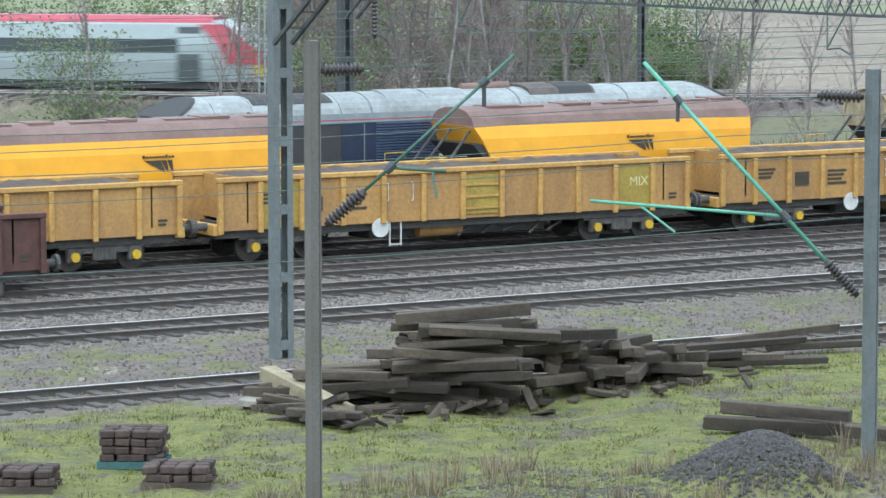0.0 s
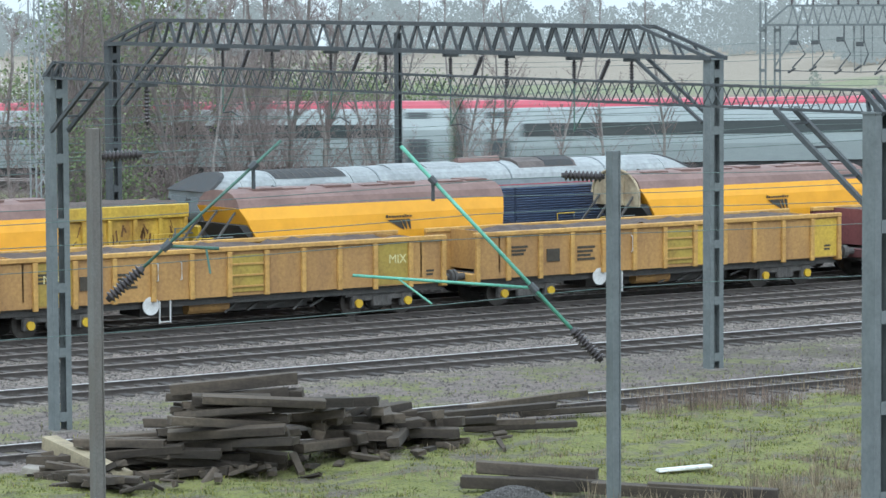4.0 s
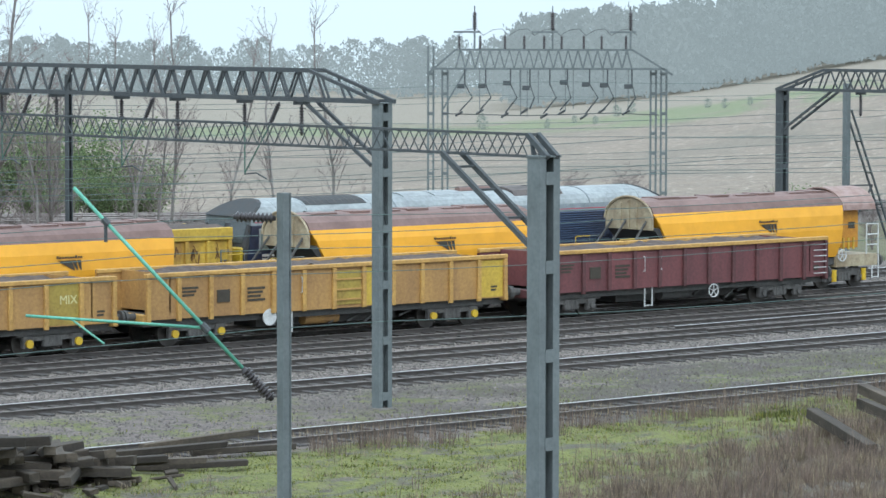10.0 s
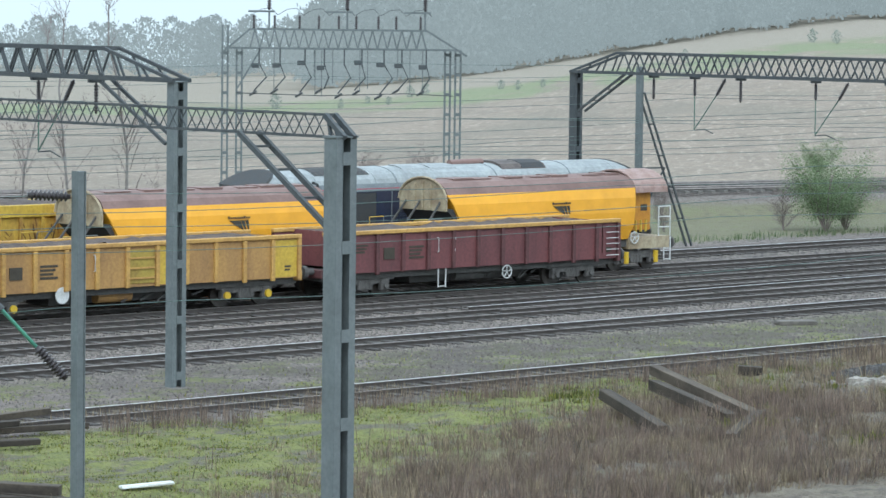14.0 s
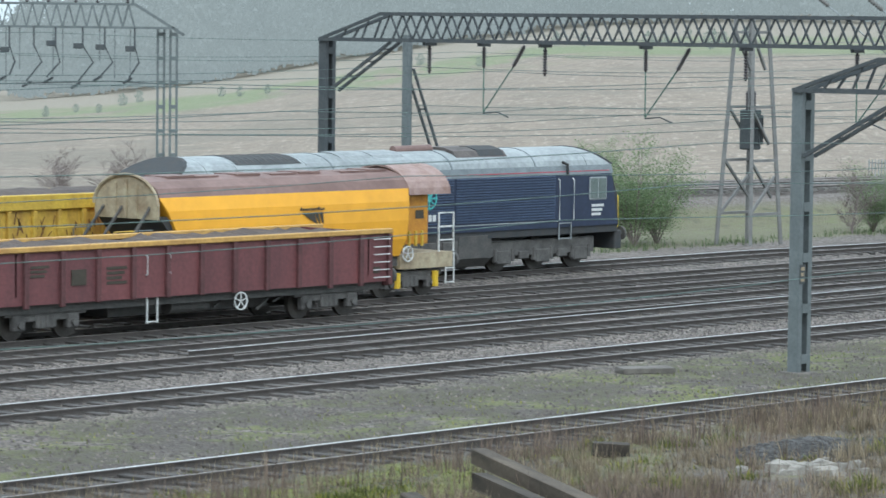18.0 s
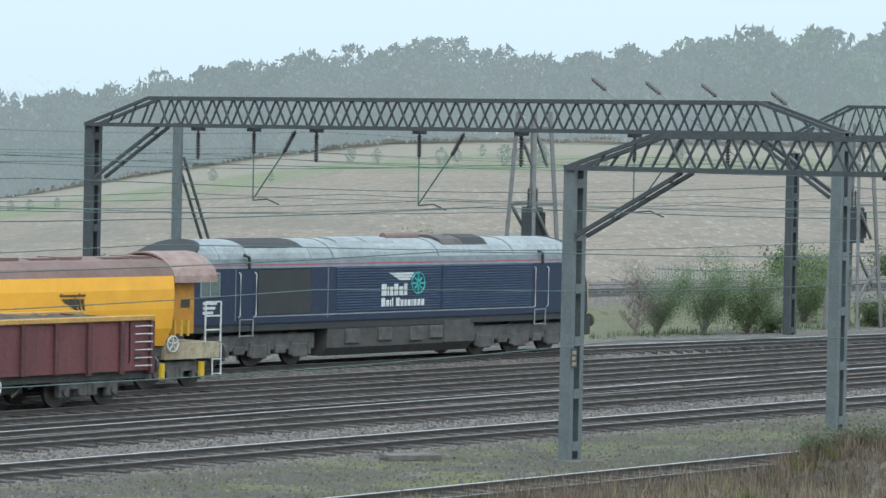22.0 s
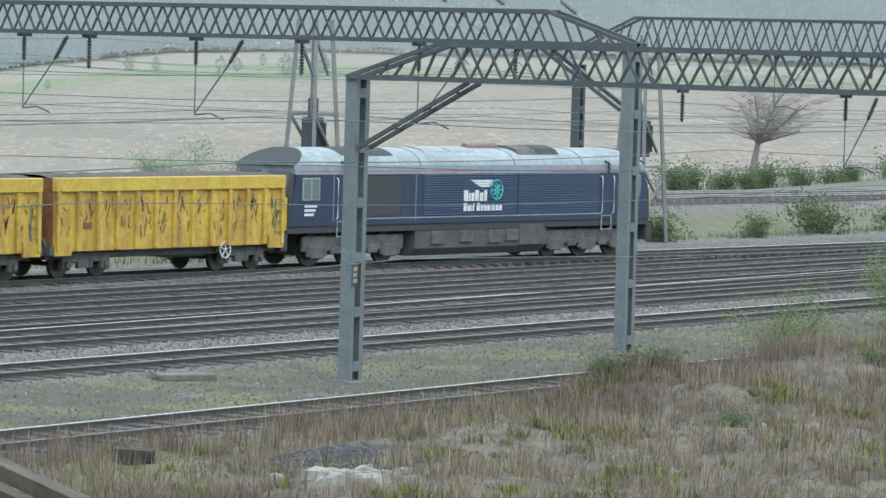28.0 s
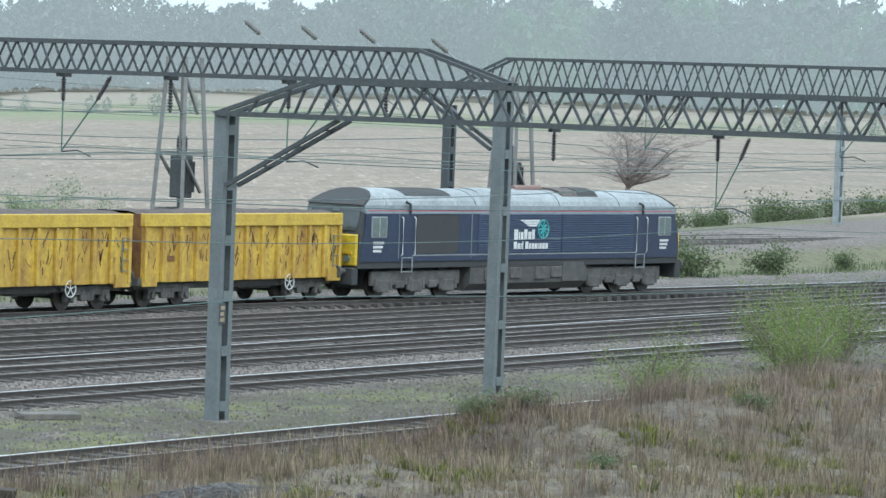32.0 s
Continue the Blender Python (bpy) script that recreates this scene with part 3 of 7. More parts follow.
# ---- masts and lattice gantries ----
def mast(name, x, y, top, label, mat=GALV, wide=0.46, deep=0.3, battens=6, footing=True):
    m = base(name, label, "overhead line mast", pose(x, y, GROUND))
    hh = top - GROUND
    for s in (-1, 1):
        c = s * (wide / 2 - 0.07)
        o, i, d = c + s * 0.07, c - s * 0.07, deep / 2
        outline = [(o, -d), (i, -d), (i, -d + 0.02), (o - s * 0.025, -d + 0.02), (o - s * 0.025, d - 0.02), (i, d - 0.02), (i, d), (o, d)]
        bm = B()
        lo, hi = [bm.verts.new((u, v, 0)) for u, v in outline], [bm.verts.new((u, v, hh)) for u, v in outline]
        for k in range(8):
            bm.faces.new((lo[k], lo[(k + 1) % 8], hi[(k + 1) % 8], hi[k]))
        bm.faces.new(lo[::-1])
        bm.faces.new(hi)
        part("leg", bm, mat, m)
    for i in range(battens):
        z = 0.35 + (hh - 0.7) * i / (battens - 1)
        bm = box(B(), -wide / 2 + 0.13, wide / 2 - 0.13, -deep / 2 - 0.012, -deep / 2 + 0.012, z - 0.11, z + 0.11)
        part("batten_plate", bm, mat, m)
        part("batten_plate", box(B(), -wide / 2 + 0.13, wide / 2 - 0.13, deep / 2 - 0.012, deep / 2 + 0.012, z - 0.11, z + 0.11), mat, m)
    part("cap_plate", box(B(), -wide / 2 - 0.02, wide / 2 + 0.02, -deep / 2 - 0.02, deep / 2 + 0.02, hh, hh + 0.03), mat, m)
    if footing:
        part("footing", box(B(), -wide * 0.62, wide * 0.62, -0.36, 0.36, -0.3, 0.04, 0.03), CONCRETE, m, "concrete footing block")
    return m


def gantry(name, x, y0, y1, z0, z1, label, mat=GALV_DARK, bay=0.85, taper0=True, taper1=True, deep=0.55, slope=2.6, thin=1.0):
    """A lattice beam across the tracks from y0 to y1, with tapered ends."""
    g = base(name, label, "overhead line gantry", pose(x, 0, 0))
    a, b = (y0 + slope if taper0 else y0), (y1 - slope if taper1 else y1)
    dz = z1 - z0
    for s in (-deep / 2, deep / 2):
        part("bottom_chord", bar(B(), (s, y0, z0), (s, y1, z0), 0.09 * thin, 0.11 * thin), mat, g)
        part("top_chord", bar(B(), (s, a, z1), (s, b, z1), 0.09 * thin, 0.11 * thin), mat, g)
        for on, e, k in ((taper0, y0, a), (taper1, y1, b)):
            if on:
                part("raker", bar(B(), (s, e, z0), (s, k, z1), 0.08, 0.09), mat, g)
                for f in (0.35, 0.7):
                    py = e + (k - e) * f
                    part("strut", bar(B(), (s, py, z0), (s, py + (k - e) * 0.12, z0 + dz * min(1, f + 0.12)), 0.05), mat, g)
        n = max(2, round((b - a) / bay))
        step = (b - a) / n
        up = part("diagonal", bar(B(), (0, 0, z0), (0, step / 2, z1), 0.05 * thin, 0.045 * thin), mat, g)
        down = part("diagonal", bar(B(), (0, 0, z1), (0, step / 2, z0), 0.05 * thin, 0.045 * thin), mat, g)
        up.location, down.location = (s, a, 0), (s, a + step / 2, 0)
        for i in range(1, n):
            shared("diagonal", up, g, pose(s, a + i * step, 0))
            shared("diagonal", down, g, pose(s, a + (i + 0.5) * step, 0))
    n = max(2, round((b - a) / 1.7))
    first = None
    for i in range(n + 1):
        py = a + (b - a) * i / n
        for zz in (z0, z1):
            if first is None:
                first = part("cross_strut", bar(B(), (-deep / 2, 0, 0), (deep / 2, 0, 0), 0.05), mat, g)
                first.location = (0, py, zz)
            else:
                shared("cross_strut", first, g, pose(0, py, zz))
    return g


def knee(g, x, ym, zm, yb, zb, mat=GALV_DARK):
    for s in (-0.22, 0.22):
        part("knee_brace", bar(B(), (s, ym, zm), (s, yb, zb), 0.07, 0.09), mat, g)
    for f in (0.3, 0.6, 0.85):
        part("brace_rung", bar(B(), (-0.22, ym + (yb - ym) * f, zm + (zb - zm) * f), (0.22, ym + (yb - ym) * f, zm + (zb - zm) * f), 0.08, 0.04), mat, g)


def ribbed(bm, p, q, r=0.075, n=9, sides=10):
    p, q = Vector(p), Vector(q)
    pts, rad = [p], [r * 0.45]
    for i in range(n):
        for f, k in ((0.1, 0.5), (0.45, 1.0), (0.6, 1.0), (0.95, 0.5)):
            pts.append(p.lerp(q, 0.06 + 0.88 * (i + f) / n))
            rad.append(r * k)
    return tube(bm, pts + [q], rad + [r * 0.45], sides)


def dropper(x, y, z, kind, reach=1.6, mat=GREEN_OLD):
    """An insulated hanger under a gantry, with its V of tubes and its registration arm."""
    h = base("hanger", "dark ribbed insulator with green registration tube under a gantry", "wire hanger", pose(x, y, z), "insulated hangers under the gantries")
    part("bracket", box(B(), -0.25, 0.25, -0.06, 0.06, -0.1, 0.0), GALV_DARK, h)
    if kind == "v":
        part("insulator", ribbed(B(), (0, 0, -0.1), (0, 0.0, -0.75)), INSUL, h, smooth=True)
        part("insulator", ribbed(B(), (0, -reach, -0.05), (0, -reach * 0.72, -0.7)), INSUL, h, smooth=True)
        part("upright_tube", tube(B(), [(0, 0, -0.75), (0, 0, -2.1)], 0.02, 6), mat, h)
        part("sloping_tube", tube(B(), [(0, -reach * 0.72, -0.7), (0, -0.02, -2.05)], 0.02, 6), mat, h)
        part("steady_arm", tube(B(), [(0, 0, -2.1), (0, -0.55, -2.05), (0, -1.0, -2.2)], 0.022, 6), GALV_DARK, h)
    else:
        part("insulator", ribbed(B(), (0, 0, -0.1), (0, 0, -0.95)), INSUL, h, smooth=True)
    return h


def wire(y0, z0, y1=None, z1=None, x0=-20.0, x1=240.0, sag=0.25, span=28.0, r=0.009):
    y1, z1 = (y0 if y1 is None else y1), (z0 if z1 is None else z1)
    pts = []
    n = 72
    for i in range(n + 1):
        f = i / n
        xx = x0 + (x1 - x0) * f
        ph = ((xx + 13) % span) / span
        pts.append((xx, y0 + (y1 - y0) * f, z0 + (z1 - z0) * f - sag * 4 * ph * (1 - ph)))
    w = part("overhead_wire", tube(B(), pts, r, 4), WIRE)
    return tagged(w, "thin verdigris overhead line wire above the sidings", "overhead wire", "overhead line wires")


# ---- the sidings, the far main line ----
track("track_siding", YS, 0, 99, "single rusty siding half buried in grass", RAIL_HEAD)
track("track_1", Y1, -10, 175, "running line with bright worn rail heads on grey ballast", RAIL_HEAD)
track("track_2", Y2, -10, 190, "siding track with rusty rails on grey ballast", RAIL_DULL)
track("track_3", Y3, -5, 195, "siding track with rusty rails beside the wagons", RAIL_DULL)
track("track_4", YA, -5, 200, "siding track under the box wagons", RAIL_DULL)
track("track_5", YB, -5, 200, "siding track under the ballast hoppers", RAIL_DULL)
track("track_6", YC, 0, 118, "track under the moving locomotive", RAIL_HEAD, z=ZC)
track("track_6_bend", YC, 118, 190, "track bending towards the yard mouth ahead of the locomotive", RAIL_HEAD, slant=-4.0, z=ZC)
track("track_crossover", 77.9, 78, 175, "bright crossover rails running between two tracks", RAIL_HEAD, slant=2.0, every=1.4)


def main_line(off):
    t = base("track_main_line", "fast main line on a low bank behind trees", "railway track", kind="structure")
    xs = [-40 + i * 4 for i in range(90)]
    def at(x, d):
        y = main_line_y(x)
        g = (main_line_y(x + 0.5) - main_line_y(x - 0.5))
        k = math.hypot(1, g)
        return (x - g / k * d, y + d / k, 0)
    for s in (-0.75, 0.75):
        pts = [(*at(x, off + s)[:2], 1.2) for x in xs]
        part("rail", tube(B(), pts, 0.06, 5), RAIL_DULL, t)
    first = None
    for i in range(220):
        x = 40 + i * 0.72
        p = at(x, off)
        g = math.degrees(math.atan(main_line_y(x + 0.5) - main_line_y(x - 0.5)))
        if first is None:
            first = part("sleeper", box(B(), -0.13, 0.13, -1.25, 1.25, -0.12, 0.0), SLEEPER_C, t)
            first.matrix_basis = pose(p[0], p[1], 1.13, 0, 0, g)
        else:
            shared("sleeper", first, t, pose(p[0], p[1], 1.13, 0, 0, g))


main_line(0.0)
main_line(-3.5)

# ---- gantries: near masts stand between the siding and the running line ----
MG, MG_L = "lattice_mast", "grey twin-channel steel mast with batten plates on a concrete footing"
mast(MG, 35.3, 65.8, 8.0, MG_L)
mast(MG, 55.3, 66.5, 8.05, MG_L)
mast(MG, 35.18, 37.58, 8.0, "broad grey twin-channel steel mast carrying a light gantry", wide=0.45, deep=0.32)
md = mast(MG, 86.1, 66.3, 6.55, "grey twin-channel steel mast with a small location plate", wide=0.5)
plate = part("location_plate", box(B(), -0.26, -0.06, -0.19, -0.165, 2.15, 2.6), GALV_DARK, md, "small dark plate with pale marks")
for k in range(3):
    part("plate_mark", box(B(), -0.24, -0.09 - 0.03 * (k % 2), -0.196, -0.19, 2.2 + k * 0.13, 2.28 + k * 0.13), CREAM, plate)
mast(MG, 98.1, 66.7, 7.55, MG_L, wide=0.48)
mast(MG, 137.5, 93.6, 7.1, "dark far steel mast beside the locomotive's track", GALV_DARK, 0.5)
mast(MG, 200.0, 108.0, 7.5, "pale far steel mast by the main line", GALV_PALE, 0.6)
g = gantry("lattice_gantry", 55.3, 66.3, 98.6, 8.1, 8.9, "dark steel lattice gantry spanning all the sidings", slope=3.0)
knee(g, 0, 66.7, 6.4, 69.6, 8.05)
knee(g, 0, 98.2, 6.0, 95.0, 8.05)
mast(MG, 55.3, 98.6, 8.0, "dark far steel mast of a gantry", GALV_DARK)
mast("single_mast", 65.9, 97.0, 8.3, "slim dark steel post under a gantry", GALV_DARK, 0.2, 0.2, 3, False)
g = gantry("lattice_gantry", 35.22, 37.4, 66.0, 8.0, 8.37, "light steel lattice gantry of thin angles", GALV_DARK, 0.52, slope=0.5, deep=0.22, thin=0.32)
knee(g, 0, 37.7, 6.5, 40.0, 8.0)
knee(g, 0, 65.5, 6.8, 63.6, 8.0)
g = gantry("lattice_gantry", 98.1, 66.5, 93.4, 7.5, 8.3, "dark steel lattice gantry spanning the sidings ahead of the locomotive", slope=2.6)
knee(g, 0, 66.9, 5.9, 69.4, 7.45)
knee(g, 0, 93.0, 5.9, 90.4, 7.45)
mast(MG, 98.1, 93.3, 7.5, "dark far steel mast of a gantry", GALV_DARK)
g = gantry("lattice_gantry", 86.1, 30.0, 66.4, 6.55, 7.3, "dark steel lattice gantry over the rough grass", slope=2.4)
knee(g, 0, 66.1, 5.0, 63.2, 6.5)
g = gantry("lattice_gantry", 137.5, 50.0, 93.6, 7.8, 8.95, "dark far lattice gantry beyond the locomotive", slope=2.6)


def a_frame(x, y, top):
    m = base("strut_mast", "dark steel post propped by a lattice strut", "overhead line mast", pose(x, y, GROUND))
    part("post", box(B(), -0.09, 0.09, -0.1, 0.1, 0, top), GALV, m)
    for q in (-0.1, 0.1):
        part("post_flange", box(B(), q - 0.012, q + 0.012, -0.12, 0.12, 0, top), GALV, m)
    for s in (-0.16, 0.16):
        part("prop", bar(B(), (0.12, s, top - 1.1), (2.75, s - 0.5, 0), 0.07), GALV_DARK, m)
    for f in (0.2, 0.4, 0.6, 0.8):
        px, pz = 0.12 + 2.63 * f, (top - 1.1) * (1 - f)
        part("prop_rung", bar(B(), (px, -0.16 - 0.5 * f, pz), (px, 0.16 - 0.5 * f, pz), 0.05), GALV_DARK, m)
    part("tie", bar(B(), (0.0, 0, top * 0.45), (1.35, -0.25, top * 0.45), 0.06), GALV_DARK, m)
    part("tie", bar(B(), (0.1, 0, 1.4), (1.35, -0.25, top * 0.45), 0.06), GALV_DARK, m)


a_frame(103.9, 95.2, 7.8)

# hangers under the two long gantries
for gxx, zz, ys in ((55.3, 8.05, (70.0, 72.6, 75.8, 78.6, 82.0, 85.0, 88.4, 91.4)), (98.1, 7.45, (70.2, 73.2, 77.0, 80.6, 84.4, 86.8, 89.0)), (137.5, 7.85, (66, 69.5, 73, 77, 81, 85))):
    for i, yy in enumerate(ys):
        dropper(gxx, yy, zz, "v" if i % 2 else "s")
for yy in (58.0, 54.2, 50.0, 46.0):
    dropper(86.1, yy, 6.5, "v" if yy != 58.0 else "s", 1.0).scale = (0.7, 0.7, 0.7)
dropper(35.22, 61.5, 8.0, "s")


for yy, zz in ((74.9, 8.95), (73.1, 8.85), (71.3, 8.8), (69.1, 8.6)):
    fw = base("feeder_wire", "pale sloping feeder wire with a brown insulator over the gantry", "overhead wire", pose(98.42, yy, zz), "sloping feeder wires")
    part("wire", tube(B(), [(0, -0.5, -0.33), (0, -3.1, -2.05)], 0.018, 6), GALV_PALE, fw)
    part("insulator", ribbed(B(), (0, 0, 0), (0, -0.5, -0.33), 0.07, 6, 8), POLE_OLD, fw, smooth=True)


def cantilever(x, y, top, mat, label, arm, ins, green=GREEN_TUBE, thick=0.038):
    """A steel pole with a long green tube, its insulators and its registration arm."""
    p = base("cantilever_pole", label, "overhead line pole", pose(x, y, -3.0))
    t = top + 3.0
    part("pole", box(B(), -0.08, 0.08, -0.08, 0.08, 0, t, 0.01), mat, p)
    part("flange", box(B(), 0.08, 0.098, -0.105, 0.105, 0, t), mat, p)
    part("flange", box(B(), -0.098, -0.08, -0.105, 0.105, 0, t), mat, p)
    lo = Vector((0.18 if ins[0] > 0 else -0.25, -0.1 if ins[0] > 0 else 0.05, t - arm[0]))
    tip = lo + Vector(arm[1])
    d = (tip - lo).normalized()
    part("insulator", ribbed(B(), lo, lo + d * 0.85, 0.12, 10), INSUL, p, smooth=True)
    part("strut_tube", tube(B(), [lo + d * 0.85, tip], thick, 8), green, p, smooth=True)
    m1 = lo + (tip - lo) * 0.34
    part("clamp", tube(B(), [m1 - d * 0.1, m1 + d * 0.1], 0.075, 8), GALV_DARK, p)
    far = m1 + Vector(arm[2])
    part("registration_tube", tube(B(), [m1, far], 0.03, 8), green, p, smooth=True)
    part("steady_arm", tube(B(), [m1.lerp(far, 0.75), m1.lerp(far, 0.62) + Vector((0.1, -0.2, -0.45))], 0.022, 6), green, p)
    part("insulator", ribbed(B(), (ins[0] * 0.2, ins[1] * 0.2, t - 0.5), (ins[0] * 1.2, ins[1] * 1.2, t - 0.46), 0.11, 9), INSUL, p, smooth=True)
    c2 = lo + (tip - lo) * 0.84
    part("clamp", tube(B(), [c2 - d * 0.08, c2 + d * 0.08], 0.07, 8), GALV_DARK, p)
    part("clevis", bar(B(), c2, c2 - Vector((0, 0, 0.4)), 0.05), GALV_DARK, p)
    return p


cantilever(26.35, 48.0, 7.68, POLE_OLD, "old brown steel pole with a green tubular arm", (3.0, (2.75, -1.35, 2.75), (0.8, -0.45, -0.06)), (0.6, -0.35), GREEN_OLD, 0.028)
cantilever(37.72, 48.0, 6.92, GALV, "grey steel channel pole with a long green tubular arm", (4.05, (-2.95, 2.5, 4.15), (-2.85, 2.0, 0.26)), (-0.72, 0.42))

for yy, zz in ((Y1, 5.6), (Y1, 6.7), (Y2, 5.5), (Y2, 6.6), (Y3, 5.5), (YA, 5.6), (YB, 6.6), (YC, 5.5), (YC, 6.7), (64.5, 5.0), (68.0, 6.2), (57.5, 5.1), (56.8, 5.9), (53.6, 3.7), (60.5, 4.3)):
    wire(yy, zz)
for yy, zz in ((111, 6.8), (109, 7.6), (115, 6.9)):
    wire(yy, zz, 107, zz, 60, 300)


# ---- rolling stock: each is built round its own middle, x along the track, near side at -y ----
def wheelset(parent, x, r=0.42):
    for s in (-0.72, 0.72):
        part("wheel", tube(B(), [(x, s - 0.065, r), (x, s + 0.065, r)], r, 20), WHEEL, parent)
    part("axle", tube(B(), [(x, -0.9, r), (x, 0.9, r)], 0.07, 8), WHEEL, parent)


def bogie(parent, x, hubs=True, wheelbase=1.8, r=0.42, label="dusty cast steel bogie"):
    b = new("bogie")
    b.parent = parent
    b.location = (x, 0, 0)
    tagged(b, label)
    h = wheelbase / 2
    for s in (-1, 1):
        y = s * 1.02
        bm = box(B(), -h - 0.45, h + 0.45, y - 0.07, y + 0.07, 0.62, 0.78, 0.02)
        for q in (-h, h):
            box(bm, q - 0.2, q + 0.2, y - 0.1, y + 0.1, 0.26, 0.66, 0.03)
        box(bm, -0.34, 0.34, y - 0.09, y + 0.09, 0.3, 0.66, 0.03)
        prism(bm, [(y - 0.06, 0.5), (y + 0.06, 0.5), (y + 0.06, 0.64), (y - 0.06, 0.64)], -h, h)
        for q in (-0.18, 0, 0.18):
            tube(bm, [(q, y + s * 0.05, 0.32), (q, y + s * 0.05, 0.62)], 0.07, 8)
        part("side_frame", bm, BOGIE, b)
    wheelset(b, -h, r)
    wheelset(b, h, r)
    for q in (-h, h):
        part("axlebox_cover", tube(B(), [(q, -1.1, r), (q, -1.2, r)], 0.13 if hubs else 0.1, 12), HUB if hubs else BOGIE, b, "round yellow axlebox cover" if hubs else "")
    part("bolster", box(B(), -0.2, 0.2, -0.95, 0.95, 0.5, 0.85), UNDER, b)
    return b


def buffers(parent, x, d, mat=UNDER):
    for s in (-0.87, 0.87):
        part("buffer", tube(B(), [(x, s, 1.02), (x + d * 0.35, s, 1.02), (x + d * 0.36, s, 1.02), (x + d * 0.45, s, 1.02)], [0.11, 0.11, 0.23, 0.23], 12), mat, parent)
    part("coupling", box(B(), min(x, x + d * 0.5), max(x, x + d * 0.5), -0.1, 0.1, 0.85, 1.05), UNDER, parent)


def ladder(parent, x, y, z0, z1, mat=WHITE, wide=0.36, name="ladder"):
    bm = B()
    for s in (-wide / 2, wide / 2):
        bar(bm, (x + s, y, z0), (x + s, y, z1), 0.035)
    n = max(2, round((z1 - z0) / 0.28))
    for i in range(n):
        z = z0 + 0.04 + (z1 - z0 - 0.06) * i / (n - 1)
        bar(bm, (x - wide / 2, y, z), (x + wide / 2, y, z), 0.03)
    return part(name, bm, mat, parent)


def handwheel(parent, x, y, z, r=0.23, label="white spoked hand brake wheel"):
    bm = B()
    n = 20
    pts = [(x + r * math.cos(i * math.tau / n), y, z + r * math.sin(i * math.tau / n)) for i in range(n + 1)]
    tube(bm, pts, 0.022, 6, False)
    for i in range(5):
        a = i * math.tau / 5 + 0.3
        bar(bm, (x, y, z), (x + r * math.cos(a), y, z + r * math.sin(a)), 0.026)
    return part("handwheel", bm, WHITE, parent, label)


def plate_bars(parent, x, y, z, w, h, rows, mat=MARK, name="stencil"):
    """Unreadable small print, as plain bars."""
    bm = B()
    for i in range(rows):
        zz = z + h / 2 - h * (i + 0.5) / rows
        ww = w * (1 - 0.25 * ((i * 7) % 3) / 2)
        box(bm, x - w / 2, x - w / 2 + ww, y - 0.006, y, zz - h / rows * 0.3, zz + h / rows * 0.3)
    return part(name, bm, mat, parent)


def words(parent, text, x, y, z, size, mat, name="lettering"):
    cu = bpy.data.curves.new(name, "FONT")
    cu.body, cu.size, cu.align_x, cu.extrude = text, size, "CENTER", 0.003
    ob = new(name + "_curve", cu)
    me = bpy.data.meshes.new_from_object(ob.evaluated_get(bpy.context.evaluated_depsgraph_get()))
    bpy.data.objects.remove(ob)
    me.materials.append(mat)
    o = new(name, me)
    o.parent = parent
    o.matrix_basis = pose(x, y, z, 90, 0, 0)
    return o


def emblem(parent, x, y, z, mat=MARK, s=1.0):
    """A flat mark: a row of small blocks over a wedge of stripes."""
    bm = B()
    for k in range(10):
        box(bm, x - 0.5 * s + 0.1 * s * k, x - 0.42 * s + 0.1 * s * k, y - 0.006, y, z + 0.16 * s, z + (0.25 if k in (0, 7) else 0.22) * s)
    for x0, x1, x2 in ((-0.46, -0.02, 0.2), (0.06, 0.16, 0.32), (0.26, 0.34, 0.46)):
        v = [bm.verts.new((x + a * s, y - 0.006, z + b * s)) for a, b in ((x0, 0.1), (x1 + 0.08, 0.1), (x2, -0.22), (x2 - 0.06, -0.22))]
        bm.faces.new(v)
    return part("emblem", bm, mat, parent, "dark wedge-shaped operator mark")


